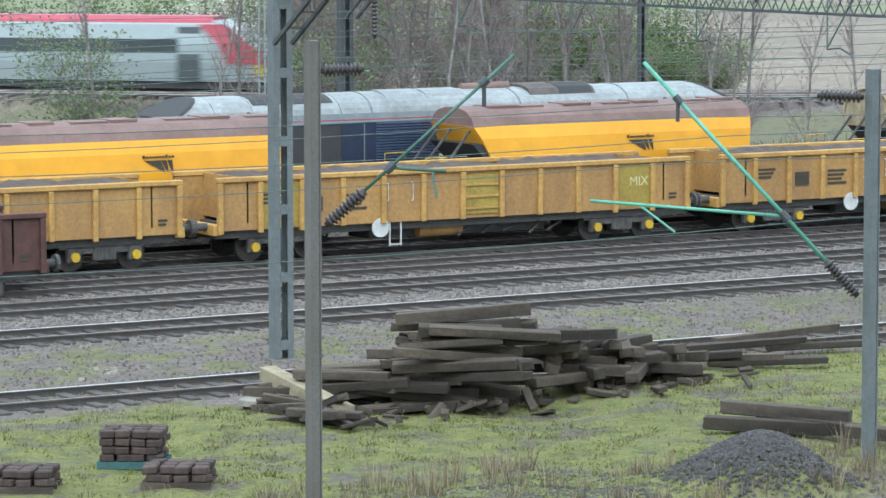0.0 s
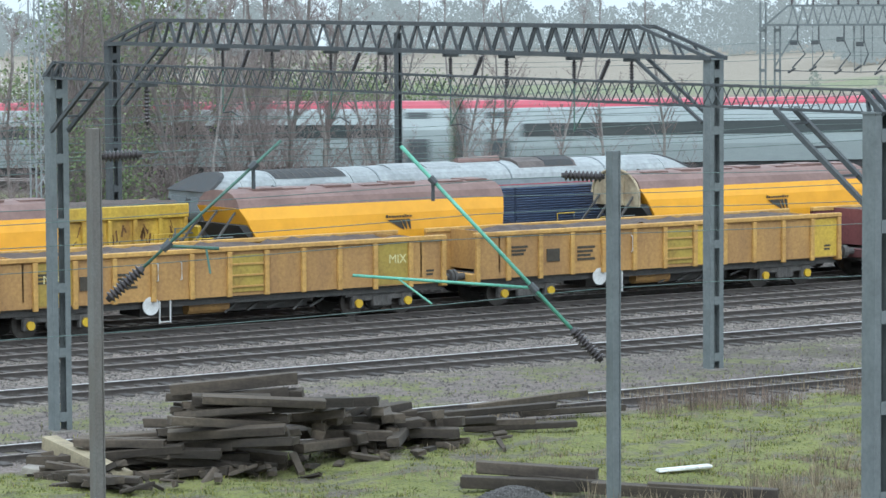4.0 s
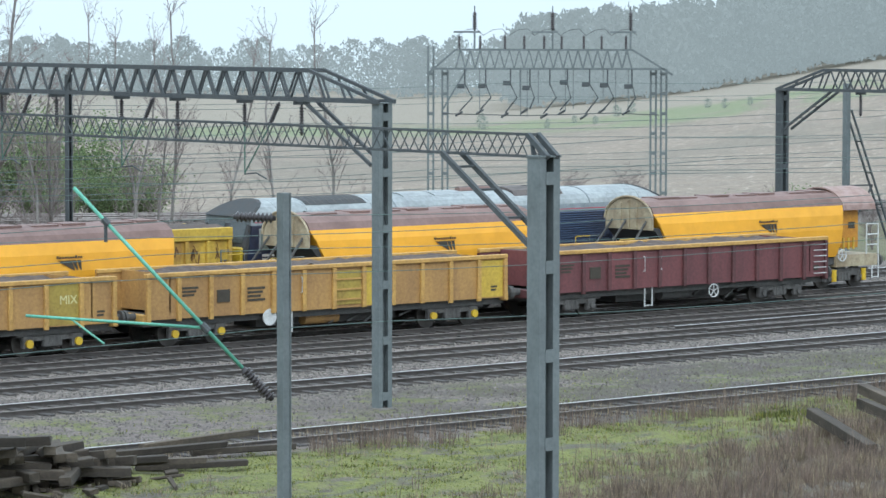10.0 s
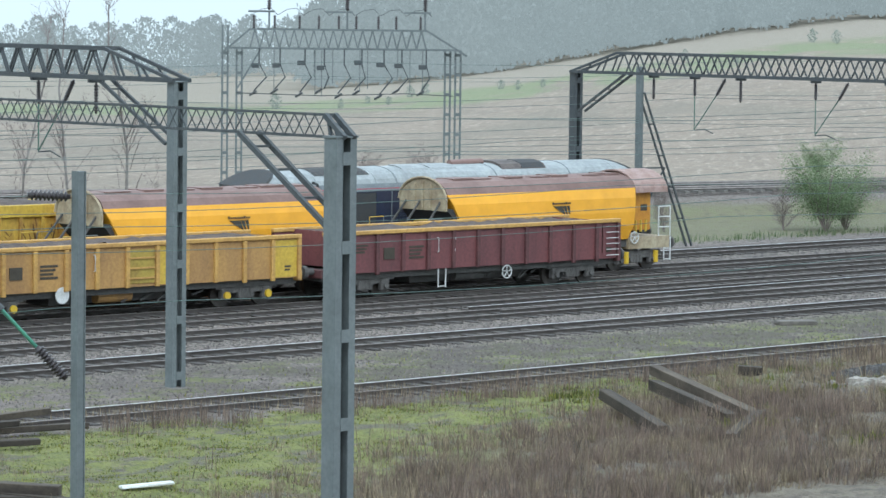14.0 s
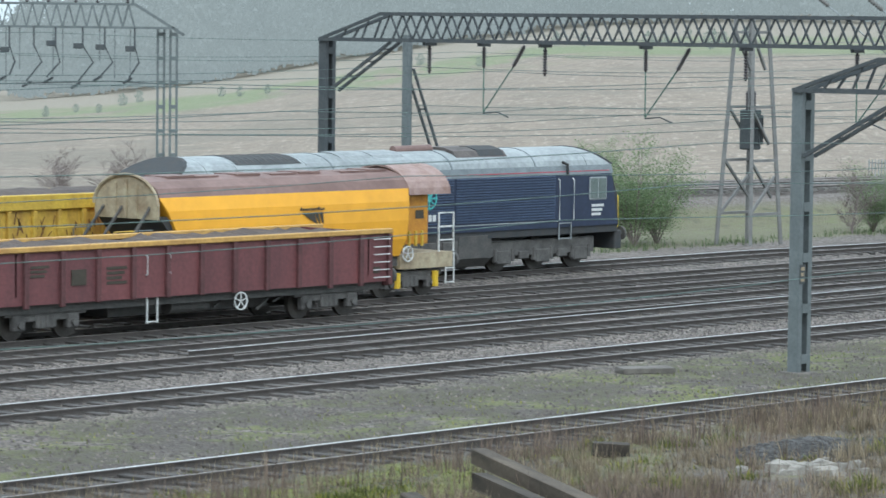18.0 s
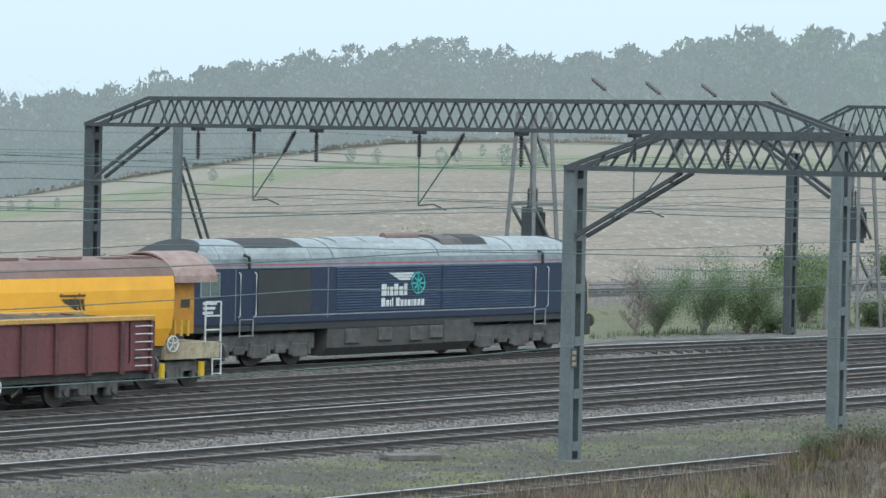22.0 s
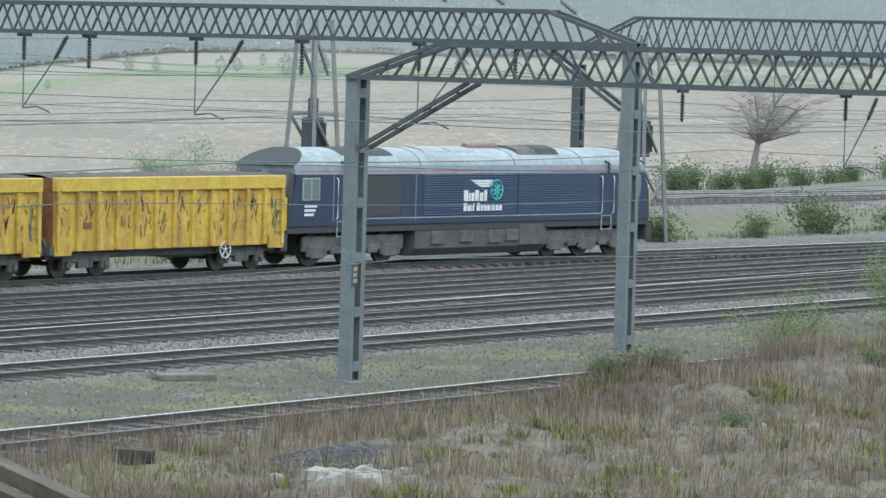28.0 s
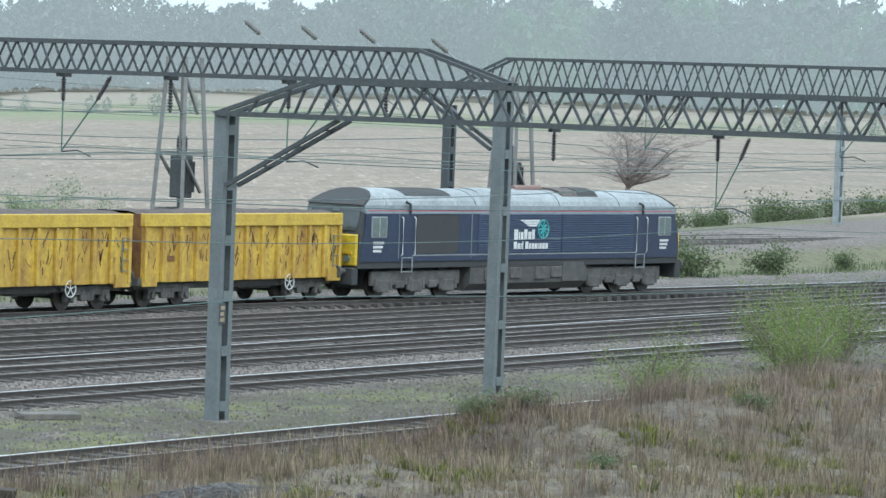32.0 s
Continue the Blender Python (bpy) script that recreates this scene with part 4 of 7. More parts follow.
def box_wagon(x0, x1, mats, label, mix=None, disc_x=None, fresh=(), doors=(), rails=None, hubs=True, wheel_x=None, seed=0, load=True):
    """A low open box wagon with outside ribs."""
    rnd = random.Random(seed)
    panel, rib, top_mat = mats
    xm, half = (x0 + x1) / 2, (x1 - x0) / 2
    w = base("open_wagon", label, "railway wagon", pose(xm, YA, 0), "open wagons in the siding")
    z0, z1, hw = 0.92, 2.38, 1.33
    for s, nm in ((-1, "side"), (1, "side")):
        part(nm, box(B(), -half, half, min(s * hw, s * (hw - 0.05)), max(s * hw, s * (hw - 0.05)), z0, z1 - 0.1), panel, w)
        part("top_rail", box(B(), -half - 0.03, half + 0.03, s * hw - 0.09, s * hw + 0.09, z1 - 0.14, z1, 0.02), top_mat, w)
    for s in (-1, 1):
        xs = s * (half - 0.9)
        bm = box(B(), min(xs, xs + 0.05), max(xs, xs + 0.05), -hw, hw, z0 + 0.2, z1 - 0.05)
        part("end_wall", bm, panel, w)
        part("end_beam", box(B(), s * half - 0.12, s * half + 0.12, -hw, hw, z0 - 0.12, z0 + 0.18, 0.02), rib, w)
        bogie(w, s * (half - 2.15), hubs)
        buffers(w, s * (half + 0.1), s)
    part("floor", box(B(), -half + 0.8, half - 0.8, -hw + 0.05, hw - 0.05, z0, z0 + 0.1), UNDER, w)
    part("solebar", box(B(), -half, half, -1.15, 1.15, z0 - 0.22, z0), UNDER, w)
    n = 13
    ribs = [-half + 0.07] + [-half + 2 * half * i / (n - 1) for i in range(1, n - 1)] + [half - 0.07]
    for i, rx in enumerate(ribs):
        bm = box(B(), rx - 0.075, rx + 0.075, -hw - 0.1, -hw - 0.001, z0 - 0.02 + (0.0 if 2 < i < n - 3 else -0.06), z1 - 0.15, 0.012)
        part("rib", bm, rib, w)
        part("rib", box(B(), rx - 0.075, rx + 0.075, hw + 0.001, hw + 0.1, z0, z1 - 0.15), rib, w)
    for i, m in fresh:
        a, b = ribs[i] + 0.08, ribs[i + 1] - 0.08
        part("painted_panel", box(B(), a, b, -hw - 0.012, -hw + 0.01, z0 + 0.04, z1 - 0.18), m, w, "panel repainted in another yellow")
    for i in doors:
        a, b = ribs[i] + 0.1, ribs[i + 1] - 0.1
        d = part("side_door", box(B(), a, b, -hw - 0.03, -hw, z0 + 0.1, z1 - 0.25, 0.01), YELLOW_DULL, w, "recessed side door with bars")
        for k in range(3):
            z = z0 + 0.25 + k * 0.33
            part("door_bar", box(B(), a, b, -hw - 0.07, -hw - 0.031, z, z + 0.05), rib, d)
    if load:
        cols, rows = 46, 5
        v, f = [], []
        for j in range(rows + 1):
            for i in range(cols + 1):
                lx, ly = -half + 0.96 + (2 * half - 1.92) * i / cols, -hw + 0.08 + (2 * hw - 0.16) * j / rows
                v.append((lx, ly, z1 - 0.08 + 0.17 * noise.noise((lx * 0.6 + seed * 9, ly * 0.8, 0)) + 0.1 * noise.noise((lx * 2.5, ly * 2.5, seed))))
        f = [(j * (cols + 1) + i, j * (cols + 1) + i + 1, (j + 1) * (cols + 1) + i + 1, (j + 1) * (cols + 1) + i) for j in range(rows) for i in range(cols)]
        pl = raw("load", v, f, LOAD, w)
        tagged(pl, "dark spent ballast heaped level with the rim")
    # small print, handles, brake gear
    plate_bars(w, -half + 1.7, -hw - 0.012, 1.75, 0.62, 0.34, 3)
    plate_bars(w, -half + 4.3, -hw - 0.012, 1.55, 0.7, 0.5, 4)
    plate_bars(w, half - 0.55, -hw - 0.012, 1.25, 0.28, 0.22, 2)
    part("notice_plate", box(B(), -half + 2.75, -half + 3.25, -hw - 0.03, -hw, 1.35, 1.75), MARK, w, "dark notice plate")
    for hx in (-half + 5.3, -half + 6.1):
        part("grab_handle", tube(B(), [(hx, -hw - 0.02, 1.5), (hx, -hw - 0.09, 1.52), (hx, -hw - 0.09, 2.0), (hx, -hw - 0.02, 2.02)], 0.018, 6), WHITE, w)
    ladder(w, -half + 5.6, -1.28, 0.25, 0.95)
    if disc_x is not None:
        part("brake_disc", tube(B(), [(disc_x, -1.3, 0.78), (disc_x, -1.34, 0.78)], 0.27, 20), WHITE, w, "white brake indicator disc with dark spots")
        part("disc_stem", bar(B(), (disc_x + 0.05, -1.3, 1.0), (disc_x + 0.1, -1.3, 1.3), 0.03), WHITE, w)
    if wheel_x is not None:
        handwheel(w, wheel_x, -1.32, 0.66)
    part("air_tank", tube(B(), [(-half + 6.6, -0.75, 0.62), (-half + 8.0, -0.75, 0.62)], 0.22, 12), YELLOW if hubs else UNDER, w)
    for q in (0.1, 0.9, 1.6, 2.5, 3.1):
        part("brake_rigging", bar(B(), (q, -0.9, 0.35 + 0.2 * rnd.random()), (q + 0.5, -0.9, 0.6 + 0.2 * rnd.random()), 0.06), UNDER, w)
    part("underframe_truss", prism(B(), [(-0.6, 0.4), (0.6, 0.4), (0.6, 0.72), (-0.6, 0.72)], -2.6, 3.2), UNDER, w)
    if mix is not None:
        words(w, "MIX", mix, -hw - 0.02, 1.6, 0.38, CHALK, "chalked_word")
        words(w, "MIX", -mix + 0.1, -hw - 0.02, 1.62, 0.34, CHALK, "chalked_word")
    if rails:
        for k in range(6):
            part("grab_rail", tube(B(), [(half - 0.75, -hw - 0.1, 1.05 + 0.21 * k), (half - 0.1, -hw - 0.1, 1.05 + 0.21 * k)], 0.016, 5), WHITE, w)
    return w


SCRAPE = material("dark_rust_scrapes", (0.17, 0.085, 0.03), (0.10, 0.052, 0.024), 0.85, scale=5, fine=20)
LOAD = material("brown_spent_ballast", (0.10, 0.075, 0.062), (0.065, 0.052, 0.046), 0.95, scale=1.2, fine=12, bump=0.8)
OCHRE = (YELLOW, YELLOW_RIB, YELLOW_RIB)
box_wagon(9.5, 24.9, OCHRE, "ochre yellow open box wagon, weathered, with a white disc", seed=1)
box_wagon(26.0, 41.35, OCHRE, "ochre yellow open box wagon, weathered, loaded with spent ballast", disc_x=-2.4, seed=2)
box_wagon(42.45, 57.95, OCHRE, "ochre yellow open box wagon with a chalked word on two panels", mix=6.0, disc_x=-2.65, fresh=((10, YELLOW_DULL), (1, YELLOW_DULL)), doors=(6,), seed=3)
box_wagon(59.1, 74.0, OCHRE, "ochre yellow open box wagon with bright repainted panels", disc_x=-2.6, fresh=((7, YELLOW_NEW), (11, YELLOW_NEW)), doors=(6,), seed=4)
box_wagon(75.1, 89.65, (MAROON, MAROON_DARK, YELLOW_RIB), "faded maroon open box wagon with a yellow top rail", hubs=False, wheel_x=1.5, rails=True, seed=5)
bw = box_wagon(20.6, 35.8, (BROWN_WAGON, BROWN_WAGON, BROWN_WAGON), "rusty brown open wagon on the nearer track", hubs=False, seed=6)
bw.location = (28.2, Y3, -0.35)


def hopper(xl, label, last=False, plate=None):
    """A covered ballast hopper: yellow bulging sides, brown top, cream arched ends over dark slopes. xl is its mark."""
    w = base("ballast_hopper", label, "railway wagon", pose(xl, YB, 0), "ballast hoppers in the siding")
    a, b = -5.9, 4.0
    side = [(-1.18, 1.25), (-1.33, 1.75), (-1.36, 2.3), (-1.33, 2.85), (-1.24, 3.22)]
    ring = side + [(1.24, 3.22), (1.33, 2.85), (1.36, 2.3), (1.33, 1.75), (1.18, 1.25)]
    x0s = [a + 1.2, a + 0.75, a + 0.55, a + 0.25, a, a, a + 0.25, a + 0.55, a + 0.75, a + 1.2]
    x1s = [b - 0.2, b - 0.05, b, b + 0.05, b + 0.1, b + 0.1, b + 0.05, b, b - 0.05, b - 0.2]
    bm = B()
    prism(bm, ring, 0, 0, x0s, x1s)
    part("hopper_body", bm, HOPPER, w, "smooth yellow hopper side")
    top = [(-1.245, 3.2), (-1.1, 3.46), (-0.8, 3.64), (-0.4, 3.72), (0, 3.745), (0.4, 3.72), (0.8, 3.64), (1.1, 3.46), (1.245, 3.2)]
    part("hopper_top", prism(B(), top, a + 0.02, b + 0.12), ROOF_BROWN, w, "rust brown curved top", smooth=False)
    for k in range(7):
        q = a + 0.8 + k * 1.38 + 0.17 * math.sin(k * 2.3 + xl)
        part("lid_edge", box(B(), q, q + 0.75 + 0.4 * math.sin(k * 1.7 + xl) ** 2, -0.55, 0.35, 3.70, 3.752 + 0.014 * math.sin(k * 3.1 + xl)), ROOF_BROWN, w)
    arch = [(-1.26, 2.62)] + [(1.26 * math.cos(t), 3.0 + 0.82 * math.sin(t)) for t in [math.pi - i * math.pi / 12 for i in range(13)]] + [(1.26, 2.62)]
    for e in ((a - 0.05, a),) if plate is CREAM else ():
        part("end_plate", prism(B(), arch, *e), plate, w, "arched end plate with ribs")
        rim = [(e[0] - 0.03, 1.27 * math.cos(t), 3.0 + 0.83 * math.sin(t)) for t in [math.pi * k / 14 for k in range(15)]]
        part("end_rim", tube(B(), rim, 0.045, 6), CREAM if plate is CREAM else ROOF_BROWN, w)
        for yy in (-0.42, 0.0, 0.42):
            part("end_rib", box(B(), e[0] - 0.06, e[0] - 0.002, yy - 0.05, yy + 0.05, 2.65, 3.7 - abs(yy) * 0.3), plate, w)
    part("end_slope", prism(B(), [(-1.2, 1.2), (1.2, 1.2), (1.25, 2.7), (-1.25, 2.7)], 0, 0, [a - 1.5 + 2.9] * 2 + [a - 0.02] * 2, [a + 1.6] * 2 + [a + 0.3] * 2), SOOT, w, "dark sloping hopper end")
    for q in (-1.0, 0.2, 1.0):
        part("end_brace", bar(B(), (a - 1.5, q, 1.25), (a + 0.1, q * 0.9, 3.1), 0.06), UNDER, w)
    part("underframe", box(B(), a - 2.1, b + 2.2, -1.1, 1.1, 0.95, 1.22), UNDER, w)
    part("chute", prism(B(), [(-0.9, 0.45), (0.9, 0.45), (1.1, 1.2), (-1.1, 1.2)], a + 2, b - 1.2), UNDER, w)
    part("platform", box(B(), a - 2.1, a - 0.2, -1.25, 1.25, 1.2, 1.26), UNDER, w)
    for q in (a - 1.6, a - 0.9):
        for yy in (-1.2, 1.2):
            part("hand_rail", tube(B(), [(q, yy, 1.25), (q, yy, 2.35), (q + 0.7, yy, 2.35)], 0.025, 6), YELLOW_NEW if q < a - 1.2 else GALV, w)
    bogie(w, a + 0.4, False)
    bogie(w, b + 0.4, False)
    emblem(w, -0.05, -1.372, 2.55)
    if last:
        hood = [(1.3 * math.cos(t), 3.02 + 0.86 * math.sin(t)) for t in [math.pi - k * math.pi / 14 for k in range(15)]]
        hood += [(y * 0.95, 3.02 + (z - 3.02) * 0.94) for y, z in hood[::-1]]
        part("end_canopy", prism(B(), hood, b + 0.1, b + 1.9), material("pinkish_rusty_canopy", (0.34, 0.24, 0.21), (0.24, 0.15, 0.12), 0.6), w, "rusty pinkish canopy over the end platform")
        part("control_cabinet", box(B(), b + 0.15, b + 1.2, -1.05, 0.9, 1.55, 3.0, 0.03), ORANGE_TIP, w, "yellow equipment cabinet")
        for k in range(3):
            part("cabinet_rib", box(B(), b + 0.3 + k * 0.28, b + 0.36 + k * 0.28, -1.12, -1.05, 1.5, 1.95), YELLOW_NEW, w)
        part("cabinet_window", box(B(), b + 0.62, b + 0.98, -1.062, -1.05, 2.3, 2.55), MARK, w)
        part("end_frame", prism(B(), [(-1.22, 0.85), (1.22, 0.85), (1.22, 1.3), (-1.22, 1.3)], b - 0.2, b + 2.1), CREAM, w, "dirty cream end frame")
        handwheel(w, b + 0.05, -1.3, 1.3, 0.22)
        ladder(w, b + 2.0, -1.2, 0.35, 1.25)
        bm = B()
        for q in (b + 1.5, b + 2.15):
            bar(bm, (q, -1.2, 1.3), (q, -1.2, 2.45), 0.04)
        for z in (1.65, 2.05, 2.45):
            bar(bm, (b + 1.5, -1.2, z), (b + 2.15, -1.2, z), 0.04)
        part("hand_rail", bm, WHITE, w)
        for q in (b - 0.3, b + 1.35):
            part("yellow_damper", tube(B(), [(q, -1.2, 0.3), (q, -1.2, 0.75)], 0.1, 8), HUB, w)
        buffers(w, b + 2.1, 1)
    return w


for k, x in enumerate((-6.0, 10.2, 26.3, 42.4, 58.6, 74.2)):
    hopper(x, "yellow ballast hopper with a rust brown top and arched ends", plate=SOOT if x < 70 else CREAM)
hopper(90.1, "end ballast hopper with a rusty canopy and equipment cabinet", last=True, plate=CREAM)


# ---- the moving train: a six-axle diesel and tall yellow wagons ----
def locomotive():
    w = base("diesel_locomotive", "dark blue diesel locomotive with a pale grey roof", "locomotive", pose(54, YC, 0))
    hl = 10.45
    hw = 1.32
    body = [(-hw, 1.35), (-hw, 3.02), (hw, 3.02), (hw, 1.35)]
    part("body", prism(B(), body, 0, 0, [-hl + 0.35, -hl + 0.68, -hl + 0.68, -hl + 0.35], [hl - 0.35, hl - 0.68, hl - 0.68, hl - 0.35]), BLUE, w, "dark blue body side")
    cant = [(-hw - 0.004, 3.02), (-1.24, 3.3), (1.24, 3.3), (hw + 0.004, 3.02)]
    part("cantrail", prism(B(), cant, -hl + 0.62, hl - 0.62), ROOF_EDGE, w, "slate grey edge of the roof")
    part("red_line", box(B(), -hl + 0.8, hl - 0.8, -1.302, -1.285, 3.1, 3.13), TRAIN_RED, w)
    arc = [(-1.24, 3.3), (-1.17, 3.46), (-1.02, 3.62), (-0.78, 3.75), (-0.45, 3.84), (0.0, 3.87)]
    roof = arc + [(-y, z) for y, z in arc[-2::-1]]
    secs = [(-hl + 1.9, -7.3, ROOF_GREY), (-7.28, -4.35, ROOF_GREY), (-4.33, -3.3, ROOF_GREY), (-3.28, 2.0, ROOF_GREY), (2.02, 6.0, ROOF_GREY), (6.02, hl - 1.9, ROOF_GREY)]
    for x0, x1, m in secs:
        part("roof_panel", prism(B(), roof, x0, x1), m, w)
    part("roof_grille", prism(B(), [(y * 1.008, z + 0.012) for y, z in roof[2:-2]], -7.2, -4.5), SOOT, w, "sooty cooler grille let into the roof")
    for k in range(9):
        x = -7.05 + k * 0.3
        part("grille_bar", prism(B(), [(y * 1.012, z + 0.02) for y, z in roof[2:-2]], x, x + 0.05), UNDER, w)
    for x in (-3.28, 2.0, 6.0):
        part("roof_joint", prism(B(), [(y * 1.012, 3.3 + (z - 3.3) * 1.03) for y, z in roof], x - 0.03, x + 0.03), ROOF_EDGE, w)
    for s in (-1, 1):
        tips = [s * (hl - 0.55 - 1.75 * (z - 3.3)) for y, z in roof]
        part("cab_roof", prism(B(), roof, 0, 0, *([tips, [s * (hl - 1.88)] * len(roof)][::s])), ROOF_GREY, w)
        lip = [(y * 1.01, z + 0.015) for y, z in roof]
        part("cab_brow", prism(B(), lip, 0, 0, *([[x + s * 0.03 for x in tips], [x - s * 0.12 for x in tips]][::s])), SOOT, w, "black brow over the windscreen")
        face = [(-hw + 0.02, 1.35), (-hw + 0.02, 2.3), (-hw + 0.1, 3.3), (hw - 0.1, 3.3), (hw - 0.02, 2.3), (hw - 0.02, 1.35)]
        xs = [s * (hl - q) for q in (0.3, 0.36, 0.7, 0.7, 0.36, 0.3)]
        part("cab_front", prism(B(), face, 0, 0, *([xs, [x - s * 0.4 for x in xs]][::s])), SOOT, w, "sooty black cab end")
        for q in (-0.62, 0.62):
            part("windscreen", prism(B(), [(q - 0.5, 2.42), (q - 0.46, 3.16), (q + 0.46, 3.16), (q + 0.5, 2.42)], 0, 0, *([[s * (hl - 0.38), s * (hl - 0.63), s * (hl - 0.63), s * (hl - 0.38)], [s * (hl - 0.5), s * (hl - 0.75), s * (hl - 0.75), s * (hl - 0.5)]][::s])), GLASS_DARK, w)
        part("front_panel", box(B(), *sorted((s * (hl - 0.34), s * (hl - 0.2))), -1.27, 1.27, 1.2, 2.3, 0.05), TRAIN_YELLOW, w, "yellow warning panel on the cab end")
        part("nose_step", box(B(), *sorted((s * (hl - 0.22), s * (hl - 0.14))), -1.1, 1.1, 1.62, 1.72), HUB, w)
        part("buffer_beam", box(B(), *sorted((s * (hl - 0.4), s * (hl - 0.05))), -1.25, 1.25, 0.55, 1.15, 0.03), SOOT, w)
        buffers(w, s * (hl - 0.05), s)
        for q in (-0.9, 0.9):
            part("headlight", tube(B(), [(s * (hl - 0.2), q, 1.45), (s * (hl - 0.13), q, 1.45)], 0.13, 12), CAB_GLASS, w)
        xw = s * (hl - 1.4)
        fr = part("cab_window", box(B(), xw - 0.44, xw + 0.44, -hw - 0.03, -hw + 0.01, 2.18, 2.92, 0.03), GALV_PALE, w, "cab side window with a pale frame")
        part("pane", box(B(), xw - 0.39, xw - 0.03, -hw - 0.036, -hw - 0.03, 2.23, 2.87), CAB_GLASS, fr)
        part("pane", box(B(), xw + 0.03, xw + 0.39, -hw - 0.036, -hw - 0.03, 2.23, 2.87), CAB_GLASS, fr)
        plate_bars(w, xw, -hw - 0.008, 1.86, 0.62, 0.42, 3, WHITE, "cab_mark")
        xd = s * (hl - 3.05)
        d = part("cab_door", box(B(), xd - 0.3, xd + 0.3, -hw - 0.012, -hw, 1.45, 3.0, 0.01), BLUE, w, "blue cab door")
        for q in (-0.36, 0.36):
            part("grab_rail", tube(B(), [(xd + q, -hw - 0.01, 1.55), (xd + q, -hw - 0.08, 1.6), (xd + q, -hw - 0.08, 2.85), (xd + q, -hw - 0.01, 2.9)], 0.02, 6), WHITE, d)
        ladder(w, xd, -1.33, 0.95, 1.5, GALV_PALE, 0.6, "cab_steps")
        part("cab_mirror", tube(B(), [(xd + 0.1, -1.34, 3.0), (xd + 0.05, -1.36, 3.35), (xd - 0.15, -1.32, 3.42)], 0.05, 8), SOOT, w, "dark cab mirror on a bent arm")
        # three-axle bogie
        bg = new("bogie")
        bg.parent = w
        bg.location = (s * 6.55, 0, 0)
        for sy in (-1, 1):
            y = sy * 1.05
            bm = box(B(), -2.6, 2.6, y - 0.07, y + 0.07, 0.5, 1.0, 0.03)
            for q in (-1.9, 0, 1.9):
                box(bm, q - 0.36, q + 0.36, y - 0.1, y + 0.1, 0.26, 0.7, 0.04)
                tube(bm, [(q - 0.42, y + sy * 0.04, 0.35), (q - 0.42, y + sy * 0.04, 0.75)], 0.09, 8)
                tube(bm, [(q + 0.42, y + sy * 0.04, 0.35), (q + 0.42, y + sy * 0.04, 0.75)], 0.09, 8)
            box(bm, -1.2, -0.7, y - 0.12, y + 0.12, 0.4, 0.66, 0.03)
            box(bm, 0.7, 1.2, y - 0.12, y + 0.12, 0.4, 0.66, 0.03)
            part("side_frame", bm, BOGIE, bg)
        part("bogie_centre", box(B(), -2.4, 2.4, -0.6, 0.6, 0.35, 1.1, 0.03), SOOT, bg)
        for q in (-1.9, 0, 1.9):
            wheelset(bg, q, 0.53)
    # ribbed grilles
    for x0, x1 in ((-3.2, 2.0), (2.1, 6.9)):
        for k in range(17):
            z = 1.62 + k * 0.083
            part("grille_slat", prism(B(), [(-hw - 0.001, z), (-hw - 0.03, z + 0.012), (-hw - 0.03, z + 0.042), (-hw - 0.001, z + 0.056)], x0, x1), BLUE_SLAT, w)
    part("radiator_grille", box(B(), -6.9, -4.4, -hw - 0.012, -hw, 1.62, 2.98, 0.02), SOOT, w, "large sooty radiator grille")
    part("white_line", box(B(), -hl + 3.3, hl - 3.4, -hw - 0.012, -hw + 0.002, 1.54, 1.575), GALV_PALE, w)
    for x in (-7.9, -3.6, 7.2):
        part("door_line", box(B(), x - 0.02, x + 0.02, -hw - 0.01, -hw, 1.45, 3.0), ROOF_EDGE, w)
    # roof equipment
    part("roof_hatch", prism(B(), [(-0.98, 3.6), (-0.76, 3.79), (-0.42, 3.885), (0, 3.91), (0, 3.6)], -2.6, -1.25), GALV_PALE, w)
    part("roof_hatch", prism(B(), [(-0.98, 3.6), (-0.76, 3.79), (-0.42, 3.885), (0, 3.91), (0, 3.6)], -1.15, 0.2), GALV_PALE, w)
    part("exhaust_silencer", tube(B(), [(0.5, -0.1, 3.87), (2.2, -0.1, 3.89)], 0.15, 12), ROOF_BROWN, w, "rusty exhaust silencer")
    part("fan_cowl", prism(B(), [(-1.0, 3.62), (-0.8, 3.84), (-0.4, 3.95), (0.4, 3.95), (0.8, 3.84), (1.0, 3.62)], 2.5, 4.9), material("sooty_brown_cowl", (0.12, 0.10, 0.09), (0.07, 0.06, 0.056), 0.7), w, "sooty cowl on the roof")
    part("fan_opening", prism(B(), [(-0.96, 3.68), (-0.78, 3.87), (-0.38, 3.97), (-0.1, 3.97), (-0.1, 3.8)], 3.6, 4.8), SOOT, w)
    # operator's lettering as plain bars and a round emblem
    bm = B()
    for k in range(3):
        v = [bm.verts.new((x, -hw - 0.038, z)) for x, z in ((-0.68 + 0.2 * k, 2.80 - 0.085 * k), (0.62 - 0.08 * k, 2.80 - 0.085 * k), (0.56 - 0.08 * k, 2.73 - 0.085 * k), (-0.5 + 0.2 * k, 2.73 - 0.085 * k))]
        bm.faces.new(v)
    part("wing_mark", bm, WHITE, w, "white wing of three stripes")
    bm = B()
    tube(bm, [(0.82 + 0.33 * math.cos(i * math.tau / 24), -hw - 0.038, 2.45 + 0.33 * math.sin(i * math.tau / 24)) for i in range(25)], 0.028, 6, False)
    for i in range(4):
        t = i * math.pi / 4
        r = 0.36 if i % 2 == 0 else 0.24
